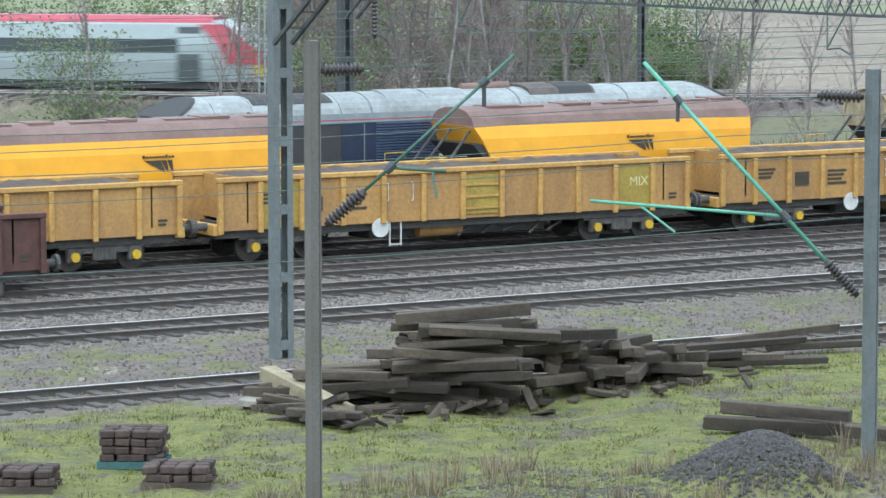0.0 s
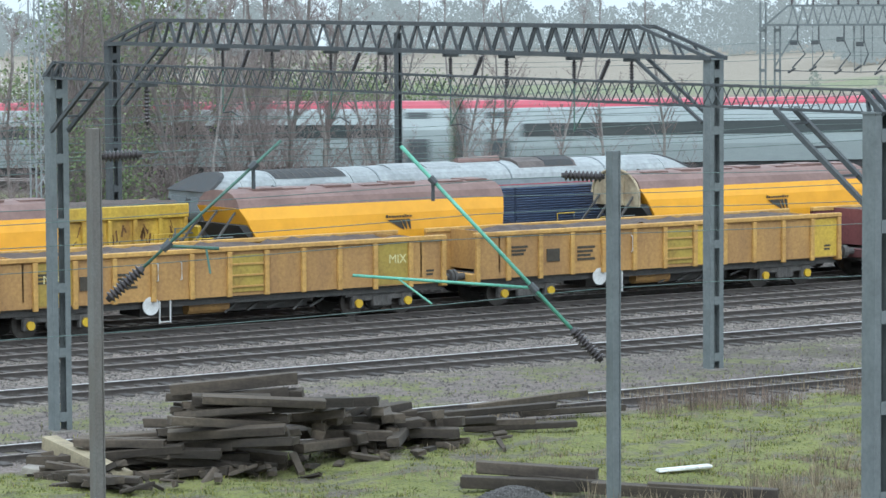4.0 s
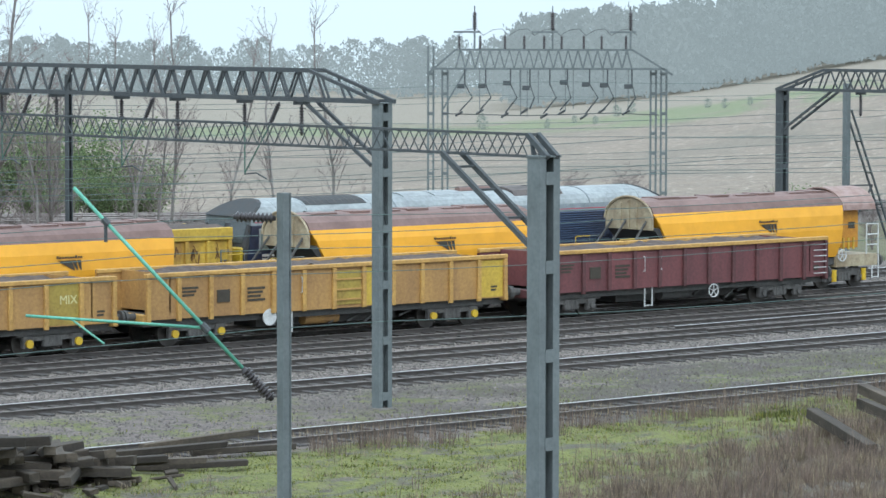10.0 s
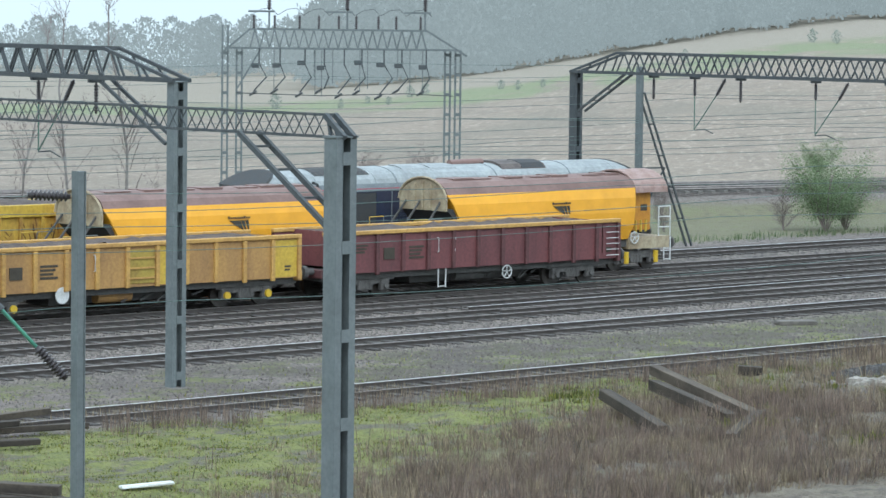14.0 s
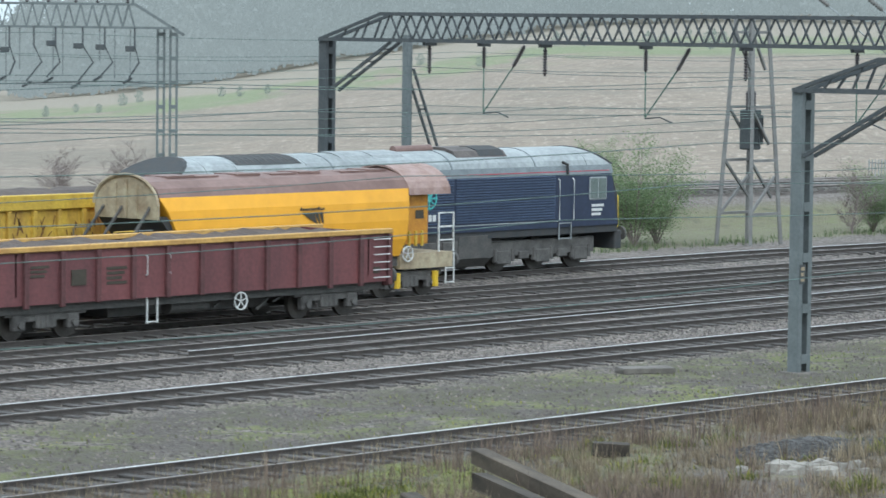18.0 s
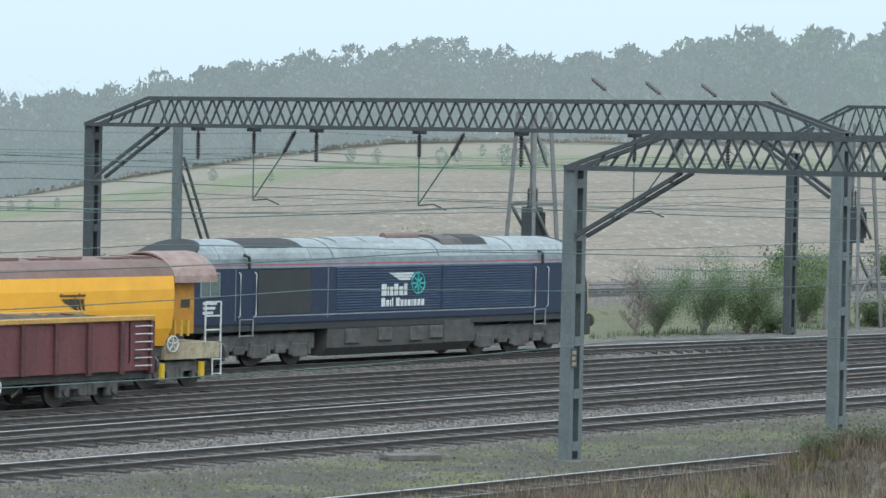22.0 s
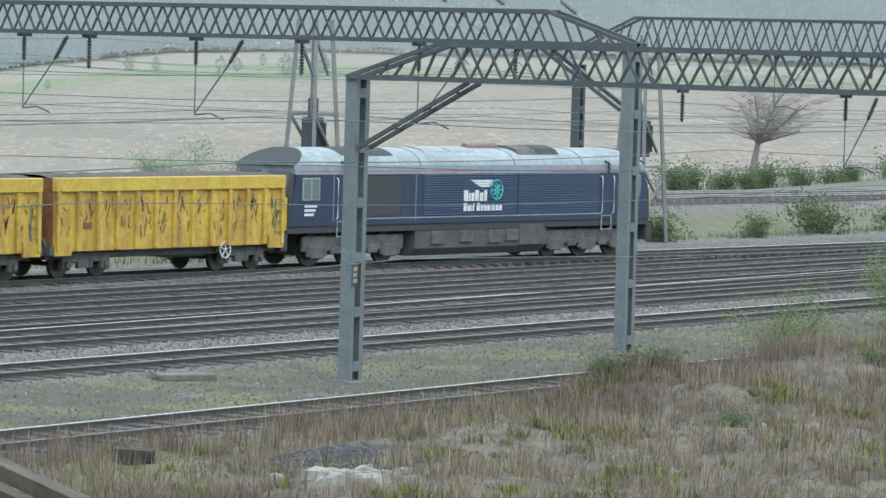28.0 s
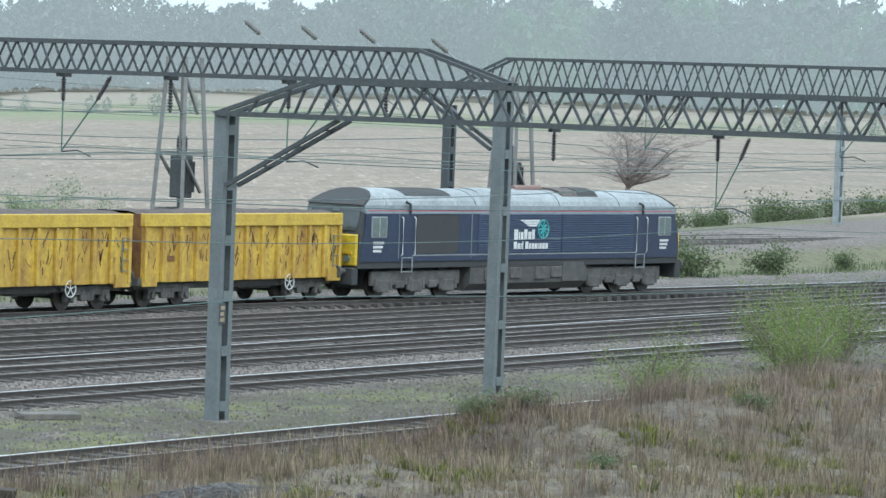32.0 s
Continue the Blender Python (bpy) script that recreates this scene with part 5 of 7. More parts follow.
        bar(bm, (0.82 - r * math.cos(t), -hw - 0.038, 2.45 - r * math.sin(t)), (0.82 + r * math.cos(t), -hw - 0.038, 2.45 + r * math.sin(t)), 0.05)
    part("round_emblem", bm, TEAL, w, "teal compass-like emblem")
    # the two lines of the name: a row of plain blocks each
    for z, high, x0, blocks in ((2.08, 0.37, -1.02, (0.25, 0.08, 0.16, 0.21, 0.21, 0.16)), (1.74, 0.27, -1.02, (0.19, 0.15, 0.06, 0.06, 0, 0.18, 0.15, 0.12, 0.15, 0.06, 0.15, 0.15, 0.15))):
        bm = B()
        x = x0
        for k, wide in enumerate(blocks):
            if wide:
                box(bm, x, x + wide, -hw - 0.042, -hw - 0.034, z, z + high * (1.0 if k in (0, 5, 3) else 0.76))
            x += (wide or 0.05) + 0.045
        part("operator_lettering", bm, WHITE, w, "white blocks where the operator is named")
    part("fuel_tank", prism(B(), [(-1.22, 0.5), (-1.26, 1.2), (1.26, 1.2), (1.22, 0.5), (0.95, 0.24), (-0.95, 0.24)], -3.5, 3.9), UNDER, w, "grimy fuel tank")
    part("battery_box", box(B(), 2.3, 3.7, -1.29, -1.0, 0.5, 1.25, 0.03), UNDER, w)
    part("solebar", box(B(), -hl + 0.3, hl - 0.3, -1.28, 1.28, 1.12, 1.36), SOOT, w)
    for k, x in enumerate((-2.3, -0.7, 0.9, 1.9)):
        part("side_locker", box(B(), x - 0.35, x + 0.35, -1.3, -1.2, 0.62 + 0.05 * (k % 2), 1.08, 0.02), BOGIE, w)
    return w


def tall_wagon(x, seed, pocked=True):
    """A tall bright yellow box wagon with outside ribs and scraped panels."""
    rnd = random.Random(seed)
    w = base("tall_open_wagon", "bright yellow tall box wagon with scraped rusty panels", "railway wagon", pose(x, YC, 0), "yellow wagons behind the locomotive")
    half, hw, z0, z1 = 5.55, 1.33, 0.84, 3.05
    for s in (-1, 1):
        part("side", box(B(), -half, half, min(s * hw, s * (hw - 0.05)), max(s * hw, s * (hw - 0.05)), z0, z1 - 0.35), WAGON_YELLOW, w)
        part("top_band", box(B(), -half - 0.02, half + 0.02, s * hw - 0.1, s * hw + 0.1, z1 - 0.42, z1, 0.02), YELLOW_NEW, w)
        part("end_wall", box(B(), *sorted((s * half, s * (half - 0.05))), -hw + 0.05, hw - 0.05, z0 + 0.1, z1 - 0.02), RUST if s < 0 else WAGON_YELLOW, w)
        part("end_beam", box(B(), *sorted((s * half, s * (half + 0.16))), -hw, hw, z0 - 0.1, z0 + 0.15), UNDER, w)
        bogie(w, s * (half - 1.75), False)
        buffers(w, s * (half + 0.16), s)
        part("side_skirt", prism(B(), [(-hw - 0.06, z0 - 0.12), (-hw + 0.02, z0 - 0.12), (-hw + 0.02, z0 + 0.3), (-hw - 0.06, z0 + 0.3)], *sorted((s * half, s * (half - 0.75)))), WAGON_YELLOW, w)
    n = 13
    for i in range(n):
        rx = -half + 0.1 + (2 * half - 0.2) * i / (n - 1)
        part("rib", box(B(), rx - 0.07, rx + 0.07, -hw - 0.12, -hw - 0.001, z0 + 0.02, z1 - 0.43, 0.012), WAGON_YELLOW, w)
        part("rib", box(B(), rx - 0.07, rx + 0.07, hw + 0.001, hw + 0.12, z0 + 0.02, z1 - 0.43), WAGON_YELLOW, w)
        if i < n - 1:
            a, b = rx + 0.12, rx + (2 * half - 0.2) / (n - 1) - 0.12
            bm = B()
            for k in range(rnd.randint(7, 13)):
                px, pz, ln = rnd.uniform(a, b - 0.08), rnd.uniform(z0 + 0.3, z1 - 0.75), rnd.uniform(0.1, 0.42)
                tl = rnd.uniform(-0.16, 0.16)
                px2 = min(max(px + tl, a), b)
                wd = rnd.uniform(0.025, 0.07)
                v = [bm.verts.new(p) for p in ((px, -hw - 0.004, pz), (px + wd, -hw - 0.004, pz), (px2 + wd, -hw - 0.004, min(pz + ln, z1 - 0.46)), (px2, -hw - 0.004, min(pz + ln, z1 - 0.46)))]
                bm.faces.new(v)
            tagged(part("scrape_marks", bm, SCRAPE, w, "rusty scrapes through the paint"), kind="stuff")
    cols = 30
    v = [(-half + 0.06 + (2 * half - 0.12) * i / cols, -hw + 0.06 + (2 * hw - 0.12) * j / 4, z1 - 0.06 + 0.12 * (j in (1, 2, 3)) + 0.07 * noise.noise((i * 0.7 + seed * 5, j * 1.3, seed))) for j in range(5) for i in range(cols + 1)]
    heap = raw("load", v, [(j * (cols + 1) + i, j * (cols + 1) + i + 1, (j + 1) * (cols + 1) + i + 1, (j + 1) * (cols + 1) + i) for j in range(4) for i in range(cols)], LOAD, w)
    tagged(heap, "dark brown load heaped to the rim")
    part("floor", box(B(), -half + 0.05, half - 0.05, -hw + 0.05, hw - 0.05, z0, z0 + 0.08), UNDER, w)
    part("underframe", box(B(), -half, half, -1.0, 1.0, z0 - 0.25, z0), UNDER, w)
    handwheel(w, half - 2.9, -1.32, 0.72, 0.26)
    ladder(w, half - 0.3, -hw - 0.1, 1.2, 2.3, GALV, 0.4)
    part("hopper_bottom", prism(B(), [(-0.8, 0.5), (0.8, 0.5), (1.0, 0.82), (-1.0, 0.82)], 0.4, 2.2), UNDER, w)
    plate_bars(w, -half + 1.5, -hw - 0.01, 1.6, 0.4, 0.3, 1, RUST)
    return w


LOCO = locomotive()
LOCO.scale = (1.0, 1.0, 1.01)
TALL = [tall_wagon(0, 31 + k) for k in range(4)]
# the locomotive's rear tip along the track, by time
LOCO_AT = [(0, 43.9), (6, 57.6), (9, 65.0), (13, 75.2), (16, 82.2), (17, 84.75), (19, 89.95), (21, 95.2), (23, 100.5), (24, 103.25), (26, 108.6), (32, 124.6)]


# ---- the express on the main line ----
def coach(nose=0, label="silver express coach with a crimson roof band", seed=0):
    w = base("express_coach", label, "passenger coach", pose(0, 200, 0), "coaches of the express")
    half = 11.7
    side = [(-1.25, 0.45), (-1.36, 1.3), (-1.33, 2.1), (-1.12, 3.0), (-0.95, 3.2), (0.95, 3.2), (1.12, 3.0), (1.33, 2.1), (1.36, 1.3), (1.25, 0.45)]
    if nose:
        x1 = [half - 0.2, half - 0.6, half - 1.9, half - 3.2, half - 3.8, half - 3.8, half - 3.2, half - 1.9, half - 0.6, half - 0.2]
        bm = prism(B(), side, 0, 0, [-half] * 10, x1)
    else:
        bm = prism(B(), side, -half, half)
    part("body", bm, SILVER, w, "silver grey body side")
    e = half - (3.9 if nose else 0)
    part("roof", prism(B(), [(-1.125, 2.98), (-0.96, 3.21), (-0.6, 3.38), (0.6, 3.38), (0.96, 3.21), (1.125, 2.98)], -half, e), TRAIN_RED, w, "crimson roof band")
    part("underframe", box(B(), -half + 0.3, half - (2 if nose else 0.3), -1.15, 1.15, 0.12, 0.5), SOOT, w)
    band = half - (5.5 if nose else 2.6)
    part("window_band", prism(B(), [(-1.365, 1.75), (-1.345, 2.35), (-1.29, 2.35), (-1.3, 1.75)], -half + 2.6, band), GLASS_DARK, w, "dark continuous window band")
    for x in ((-half + 1.5, half - 1.5) if not nose else (-half + 1.5, half - 5.0)):
        part("door", prism(B(), [(-1.375, 0.55), (-1.372, 1.5), (-1.17, 2.9), (-1.1, 2.9), (-1.2, 0.55)], x - 0.55, x + 0.55), TRAIN_DARK, w, "dark grey door")
    for x in (-half + 3.6, half - 3.6):
        for s in (-1, 1):
            part("bogie_frame", box(B(), x - 1.7, x + 1.7, s * 1.0 - 0.1, s * 1.0 + 0.1, 0.2, 0.7), SOOT, w)
    if nose:
        part("side_window", prism(B(), [(1.365, 1.75), (1.345, 2.35), (1.29, 2.35), (1.3, 1.75)], -half + 2.6, half - 6.5), GLASS_DARK, w)
        for f in (1, -1):
            band_ends = ([half - 3.2, half - 3.6, half - 4.6, half - 4.6, half - 3.6, half - 3.2], [half - 0.75, half - 2.05, half - 3.3, half - 3.3, half - 2.05, half - 0.75])
            part("nose_band", prism(B(), [(y * f, z) for y, z in ((-1.38, 1.25), (-1.355, 2.1), (-1.14, 3.02), (-1.1, 3.0), (-1.3, 2.1), (-1.3, 1.25))], 0, 0, *band_ends), TRAIN_RED, w, "red band sweeping round the nose")
            part("nose_stripe", prism(B(), [(y * f, z) for y, z in ((-1.37, 0.7), (-1.375, 1.25), (-1.3, 1.25), (-1.25, 0.7))], half - 1.9, half - 0.45), TRAIN_YELLOW, w)
        part("windscreen", prism(B(), [(-0.9, 1.9), (-0.75, 2.75), (0.75, 2.75), (0.9, 1.9)], 0, 0, [half - 1.7, half - 3.0, half - 3.0, half - 1.7], [half - 1.45, half - 2.7, half - 2.7, half - 1.45]), GLASS_DARK, w)
    return w


COACHES = [coach(1, "leading express coach with a sloping crimson and white nose")]
PLAIN = coach()
COACHES += [PLAIN] + [copy_thing(PLAIN, pose(0, 200, 0)) for k in range(8)]
COACHES.append(coach(1, "trailing express coach with a sloping crimson and white nose"))


def motions():
    rows = lambda off: [(t, pose(x + off, YC, ZC)) for t, x in LOCO_AT]
    # past the bend at x = 118 the locomotive turns with the track
    path = []
    for t, x in LOCO_AT[:-1] + [(t, 108.6 + 16.0 * (t - 26) / 6) for t in (27, 28, 29, 30, 31, 32)]:
        c = x + 10.6
        tail, head = [YC - 0.07 * max(0.0, q - 118 if q > 122 else (q - 114) ** 2 / 16 if q > 114 else 0.0) for q in (c - 7, c + 7)]
        path.append((t, pose(c, (tail + head) / 2, ZC, 0, 0, math.degrees(math.atan2(head - tail, 14)))))
    walk(LOCO, path)
    for k, w in enumerate(TALL):
        walk(w, rows(-5.65 - k * 11.75))
    # the express keeps a steady pace along the curve of the main line
    xs = np.arange(-700, 1800, 2.0)
    ys = np.array([main_line_y(x) if x > -60 else main_line_y(-60) + (-60 - x) * 18.0 / 17 for x in xs])
    run = np.concatenate([[0], np.cumsum(np.hypot(np.diff(xs), np.diff(ys)))])
    start = float(np.interp(75.1, xs, run))
    for k, w in enumerate(COACHES):
        keys = []
        for t in [i * 0.4 for i in range(26)] + [16, 24, 32]:
            s = start + 40.0 * t - 11.7 - 23.75 * k
            x, y = float(np.interp(s, run, xs)), float(np.interp(s, run, ys))
            x2, y2 = float(np.interp(s + 2, run, xs)), float(np.interp(s + 2, run, ys))
            turn = math.degrees(math.atan2(y2 - y, x2 - x)) + (180 if k == len(COACHES) - 1 else 0)
            keys.append((t, pose(x, y, 1.2, 0, 0, turn)))
        walk(w, keys)


# ---- trees, bushes, grass ----
def branching(seed, height, spread, levels, girth, lean=0.0, n0=7, fork=False, stem=0.5, few=(2, 4), reach=1.0):
    """Verts and faces of a bare tree: a tapered trunk with limbs, boughs and twigs."""
    rnd = random.Random(seed)
    heavy, light, tips = ([], []), ([], []), []

    def limb(p, d, length, r, level):
        segs = (7 if stem > 0.7 else 3) if level == 0 else (3 if level == 1 else 2)
        sides = 6 if level == 0 else (4 if level == 1 else 3)
        verts, faces = heavy if level == 0 else light
        ring0, q = None, Vector(p)
        dd = Vector(d)
        for i in range(segs + 1):
            f = i / segs
            rr = r * (1 - 0.6 * f)
            s = dd.cross(Vector((0.3, 0.9, 0.2))).normalized()
            t = s.cross(dd).normalized()
            k = len(verts)
            for a in range(sides):
                an = a * math.tau / sides
                verts.append(tuple(q + (s * math.cos(an) + t * math.sin(an)) * rr))
            if ring0 is not None:
                for a in range(sides):
                    faces.append((ring0 + a, ring0 + (a + 1) % sides, k + (a + 1) % sides, k + a))
            ring0 = k
            if i < segs:
                if level < levels and i > 0 and not (fork and level == 0):
                    kids(q, dd, length, rr, level, f)
                dd = (dd + Vector((rnd.gauss(0, 0.1), rnd.gauss(0, 0.1), 0.05))).normalized()
                q = q + dd * (length / segs)
        if level < levels:
            kids(q, dd, length, r * 0.5, level, 1)
        else:
            tips.append(q)

    def kids(q, dd, length, rr, level, f):
        for k in range(n0 if level == 0 else rnd.randint(*few)):
            side = Vector((rnd.gauss(0, 1), rnd.gauss(0, 1), 0)).normalized()
            nd = (dd * rnd.uniform(0.5, 1.0) + side * spread * (rnd.uniform(0.1, 1.6) if fork and level == 0 else rnd.uniform(0.5, 1.1))).normalized()
            limb(q - dd * (length / 3) * rnd.random() * (0.8 if f < 1 else 0.2), nd, (length * reach * rnd.uniform(0.42, 0.66) * (1 - 0.45 * f * (level == 0 and stem > 0.7)) if not (fork and level == 0) else height * rnd.uniform(0.3, 0.48)), max(rr * (0.5 if fork else 0.36), 0.0055), level + 1)

    limb((0, 0, -0.2), (lean, 0, 1), height * stem, girth, 0)
    return heavy, light, tips


def leaf_cloud(rnd, tips, count, size, jitter):
    v, f = [], []
    for i in range(count):
        c = Vector(rnd.choice(tips)) + Vector((rnd.gauss(0, jitter), rnd.gauss(0, jitter), rnd.gauss(0, jitter * 0.8)))
        a = Vector((rnd.gauss(0, 1), rnd.gauss(0, 1), rnd.gauss(0, 0.6))).normalized() * size * rnd.uniform(0.6, 1.3)
        b = a.cross(Vector((rnd.gauss(0, 1), rnd.gauss(0, 1), rnd.gauss(0, 1)))).normalized() * size * 0.7
        k = len(v)
        v += [tuple(c - a), tuple(c + b), tuple(c + a), tuple(c - b)]
        f.append((k, k + 1, k + 2, k + 3))
    return v, f


def tree(seed, height, spread, girth, bark, label, leaves=0, leaf_mat=LEAF, size=0.06, levels=3, n0=6, name="tree", twig=None, fork=False, stem=0.5, few=(2, 4), reach=1.0):
    t = base(name, label, "tree", group="trees behind the sidings")
    heavy, light, tips = branching(seed, height, spread, levels, girth, 0.03, n0, fork, stem, few, reach)
    raw("trunk", *heavy, bark, t)
    raw("crown", *light, twig or bark, t)
    if leaves:
        lv, lf = leaf_cloud(random.Random(seed), tips, leaves, size, 0.25)
        raw("foliage", lv, lf, leaf_mat, t)
    return t


def bush(seed, height, spread, leaves, leaf_mat, label, size=0.055):
    rnd = random.Random(seed)
    t = base("bush", label, "bush", group="bushes by the line")
    tips, v, f = [], [], []
    bm = B()
    for i in range(16):
        a, r = rnd.uniform(0, math.tau), rnd.uniform(0.2, 1) * spread
        top = Vector((math.cos(a) * r, math.sin(a) * r, height * rnd.uniform(0.45, 1.0)))
        mid = top * 0.5 + Vector((rnd.gauss(0, 0.1), rnd.gauss(0, 0.1), height * 0.1))
        tube(bm, [(0, 0, -0.1), mid, top], [0.03, 0.02, 0.008], 4, False)
        for k in range(7):
            tips.append(tuple((mid * 0.55).lerp(top, k / 6) + Vector((rnd.gauss(0, 0.12), rnd.gauss(0, 0.12), rnd.gauss(0, 0.1)))))
    part("woody_base", bm, TWIG, t)
    lv, lf = leaf_cloud(rnd, tips, leaves, size, spread * 0.16)
    raw("foliage", lv, lf, leaf_mat, t)
    return t


def place(proto, spots, scale=(0.85, 1.15), seed=1):
    rnd = random.Random(seed)
    for i, (x, y) in enumerate(spots):
        s = rnd.uniform(*scale)
        m = pose(x, y, ground_z(x, y), 0, 0, rnd.uniform(0, 360))
        ob = proto if i == 0 else copy_thing(proto, m)
        ob.matrix_basis = m @ Matrix.Diagonal((s, s, s, 1))


birch = tree(3, 11.5, 0.6, 0.07, BIRCH, "slender bare birch with pale bark behind the sidings", levels=4, n0=5, twig=TWIG, stem=0.88, few=(2, 3), reach=0.42)
place(birch, [(62, 116), (70, 112), (78, 108), (57, 121), (84, 105), (66, 108), (74, 104), (60, 107), (68, 105), (80, 103), (56, 109), (64, 103), (72, 102), (67.5, 101.5), (76, 101), (61.5, 102), (82, 148), (88, 145), (93, 150), (97, 143)], seed=2)
twiggy = tree(8, 9.0, 0.8, 0.065, BARK, "bare twiggy tree behind the sidings", levels=4, n0=5, twig=TWIG, stem=0.85, few=(2, 3), reach=0.5)
place(twiggy, [(58, 105.5), (60.2, 108), (62.5, 105), (64.2, 109.5), (66.3, 104.5), (67.6, 107.5), (59.3, 111), (69.4, 110), (70.6, 105.6), (56.5, 108.5), (63.2, 112), (65.5, 114), (50, 118), (61, 112), (76, 106), (46, 124), (71, 107), (65, 106), (58.5, 104), (73, 109), (69, 103), (86, 149), (80, 156), (91, 147)], seed=3)
tall_twiggy = tree(18, 13.0, 0.75, 0.1, BARK, "tall bare twiggy tree before the main line", levels=4, n0=6, twig=TWIG, stem=0.8, few=(2, 4), reach=0.5)
rg = random.Random(44)
spots = []
for k in range(17):
    ty, turn = rg.uniform(107, 134), radians(28.4 + 4.2 * k / 16 + rg.gauss(0, 0.25))
    spots.append((-3.9 + math.tan(turn) * (ty + 6), ty))
place(tall_twiggy, spots, (0.8, 1.25), seed=31)
budding = tree(12, 7.0, 0.8, 0.12, BARK, "young tree coming into leaf behind the sidings", 2600, LEAF, 0.07, levels=3, n0=6)
place(budding, [(45, 113), (52, 112), (37, 118), (40, 126), (31, 122), (58, 105)], seed=4)
for bx, by, bs in ((73.8, 131, 1.7), (76.4, 135, 1.9), (71.6, 128, 1.5)):
    copy_thing(budding, pose(bx, by, ground_z(bx, by), 0, 0, bx * 50)).scale = (bs, bs, bs)
round_oak = tree(21, 5.0, 1.5, 0.2, TWIG, "bare round-headed tree standing at the edge of the field", levels=4, n0=13, fork=True, stem=0.34, few=(2, 3))
place(round_oak, [(199.5, 121.5)], (1.65, 1.65), seed=5)
# these oaks carry the same painted mist as the woods
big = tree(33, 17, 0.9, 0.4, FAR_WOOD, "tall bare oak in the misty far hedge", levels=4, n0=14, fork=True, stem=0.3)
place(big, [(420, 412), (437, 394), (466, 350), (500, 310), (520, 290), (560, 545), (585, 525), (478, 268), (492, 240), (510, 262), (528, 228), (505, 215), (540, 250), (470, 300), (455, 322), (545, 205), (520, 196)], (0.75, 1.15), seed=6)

green_bush = bush(5, 2.4, 1.5, 8000, LEAF, "green spring bush beside the line", 0.036)
rb = random.Random(15)
# thickets beyond the main line, and a few bushes on this side of it
wild = [(88 + 1.05 * i + rb.gauss(0, 0.5), 147.0 - 0.66 * i * 1.05 + rb.gauss(0, 1.6)) for i in range(12)]
place(green_bush, [(139.6, 97.0), (104, 98.5), (150, 101), (94, 101), (97, 99)] + wild, (0.9, 1.6), seed=7)
tall_bush = bush(51, 4.6, 2.6, 3600, LEAF, "tall green thicket coming into leaf beyond the main line", 0.075)
place(tall_bush, [(66 + 2.3 * i + rb.gauss(0, 0.8), 163.0 - 1.5 * i + rb.gauss(0, 1.5)) for i in range(15)] + [(90 + 2.4 * i + rb.gauss(0, 0.6), 152.0 - 1.5 * i + rb.gauss(0, 1.5)) for i in range(5)], (0.85, 1.45), seed=17)
feathery = bush(57, 4.3, 2.0, 15000, LEAF_PALE, "broad feathery willow coming into pale green leaf beside the line", 0.034)
place(feathery, [(120.6, 98.9)], (1.02, 1.02), seed=27)
for bx, by, bs in ((122.6, 99.4, 0.88), (137.4, 97.6, 0.85), (135.6, 98.6, 0.7), (105.2, 100.6, 0.62), (158.6, 131.5, 0.62)):
    copy_thing(feathery, pose(bx, by, ground_z(bx, by), 0, 0, bx * 40)).scale = (bs, bs, bs)
blossom = bush(53, 4.6, 2.4, 2600, POLY, "wild cherry bush in white blossom beyond the main line", 0.045)
place(blossom, [(78.5, 152.5)], (1.25, 1.25), seed=18)
lime_bush = bush(6, 1.9, 1.3, 6000, LEAF_LIME, "lime green willow bush in the rough grass", 0.024)
place(lime_bush, [(96.2, 61.3), (107.5, 63.0), (112, 65), (118, 67), (113.5, 66.6), (121, 69.5)], (1.0, 1.35), seed=8)
low = bush(7, 1.0, 1.3, 1900, HEDGE, "low dark green bramble clump")
place(low, [(150, 97.5), (158, 97.2), (141, 96.8), (165, 98), (172, 97.6), (181, 98.2)] + [(166 + 3.1 * i + rb.gauss(0, 0.8), 113.5 + rb.gauss(0, 0.5)) for i in range(22)], (0.8, 1.5), seed=9)
for bx, by, bs in ((84.4, 58.6, 0.45), (85.2, 58.1, 0.5), (93.8, 57.2, 0.4), (88.6, 55.4, 0.38), (81.8, 54.0, 0.3)):
    copy_thing(low, pose(bx, by, ground_z(bx, by) - 0.05, 0, 0, bx * 70)).scale = (bs * 1.3, bs * 1.3, bs)
red_bush = tree(41, 3.0, 0.9, 0.05, TWIG, "leafless reddish shrub by the track", levels=3, n0=6, name="shrub")
place(red_bush, [(118, 128), (121, 131), (124, 129.5), (120, 126.5), (112, 104), (114, 103), (109.5, 105), (134, 98.5), (120, 101), (98, 106)], (0.8, 1.2), seed=10)


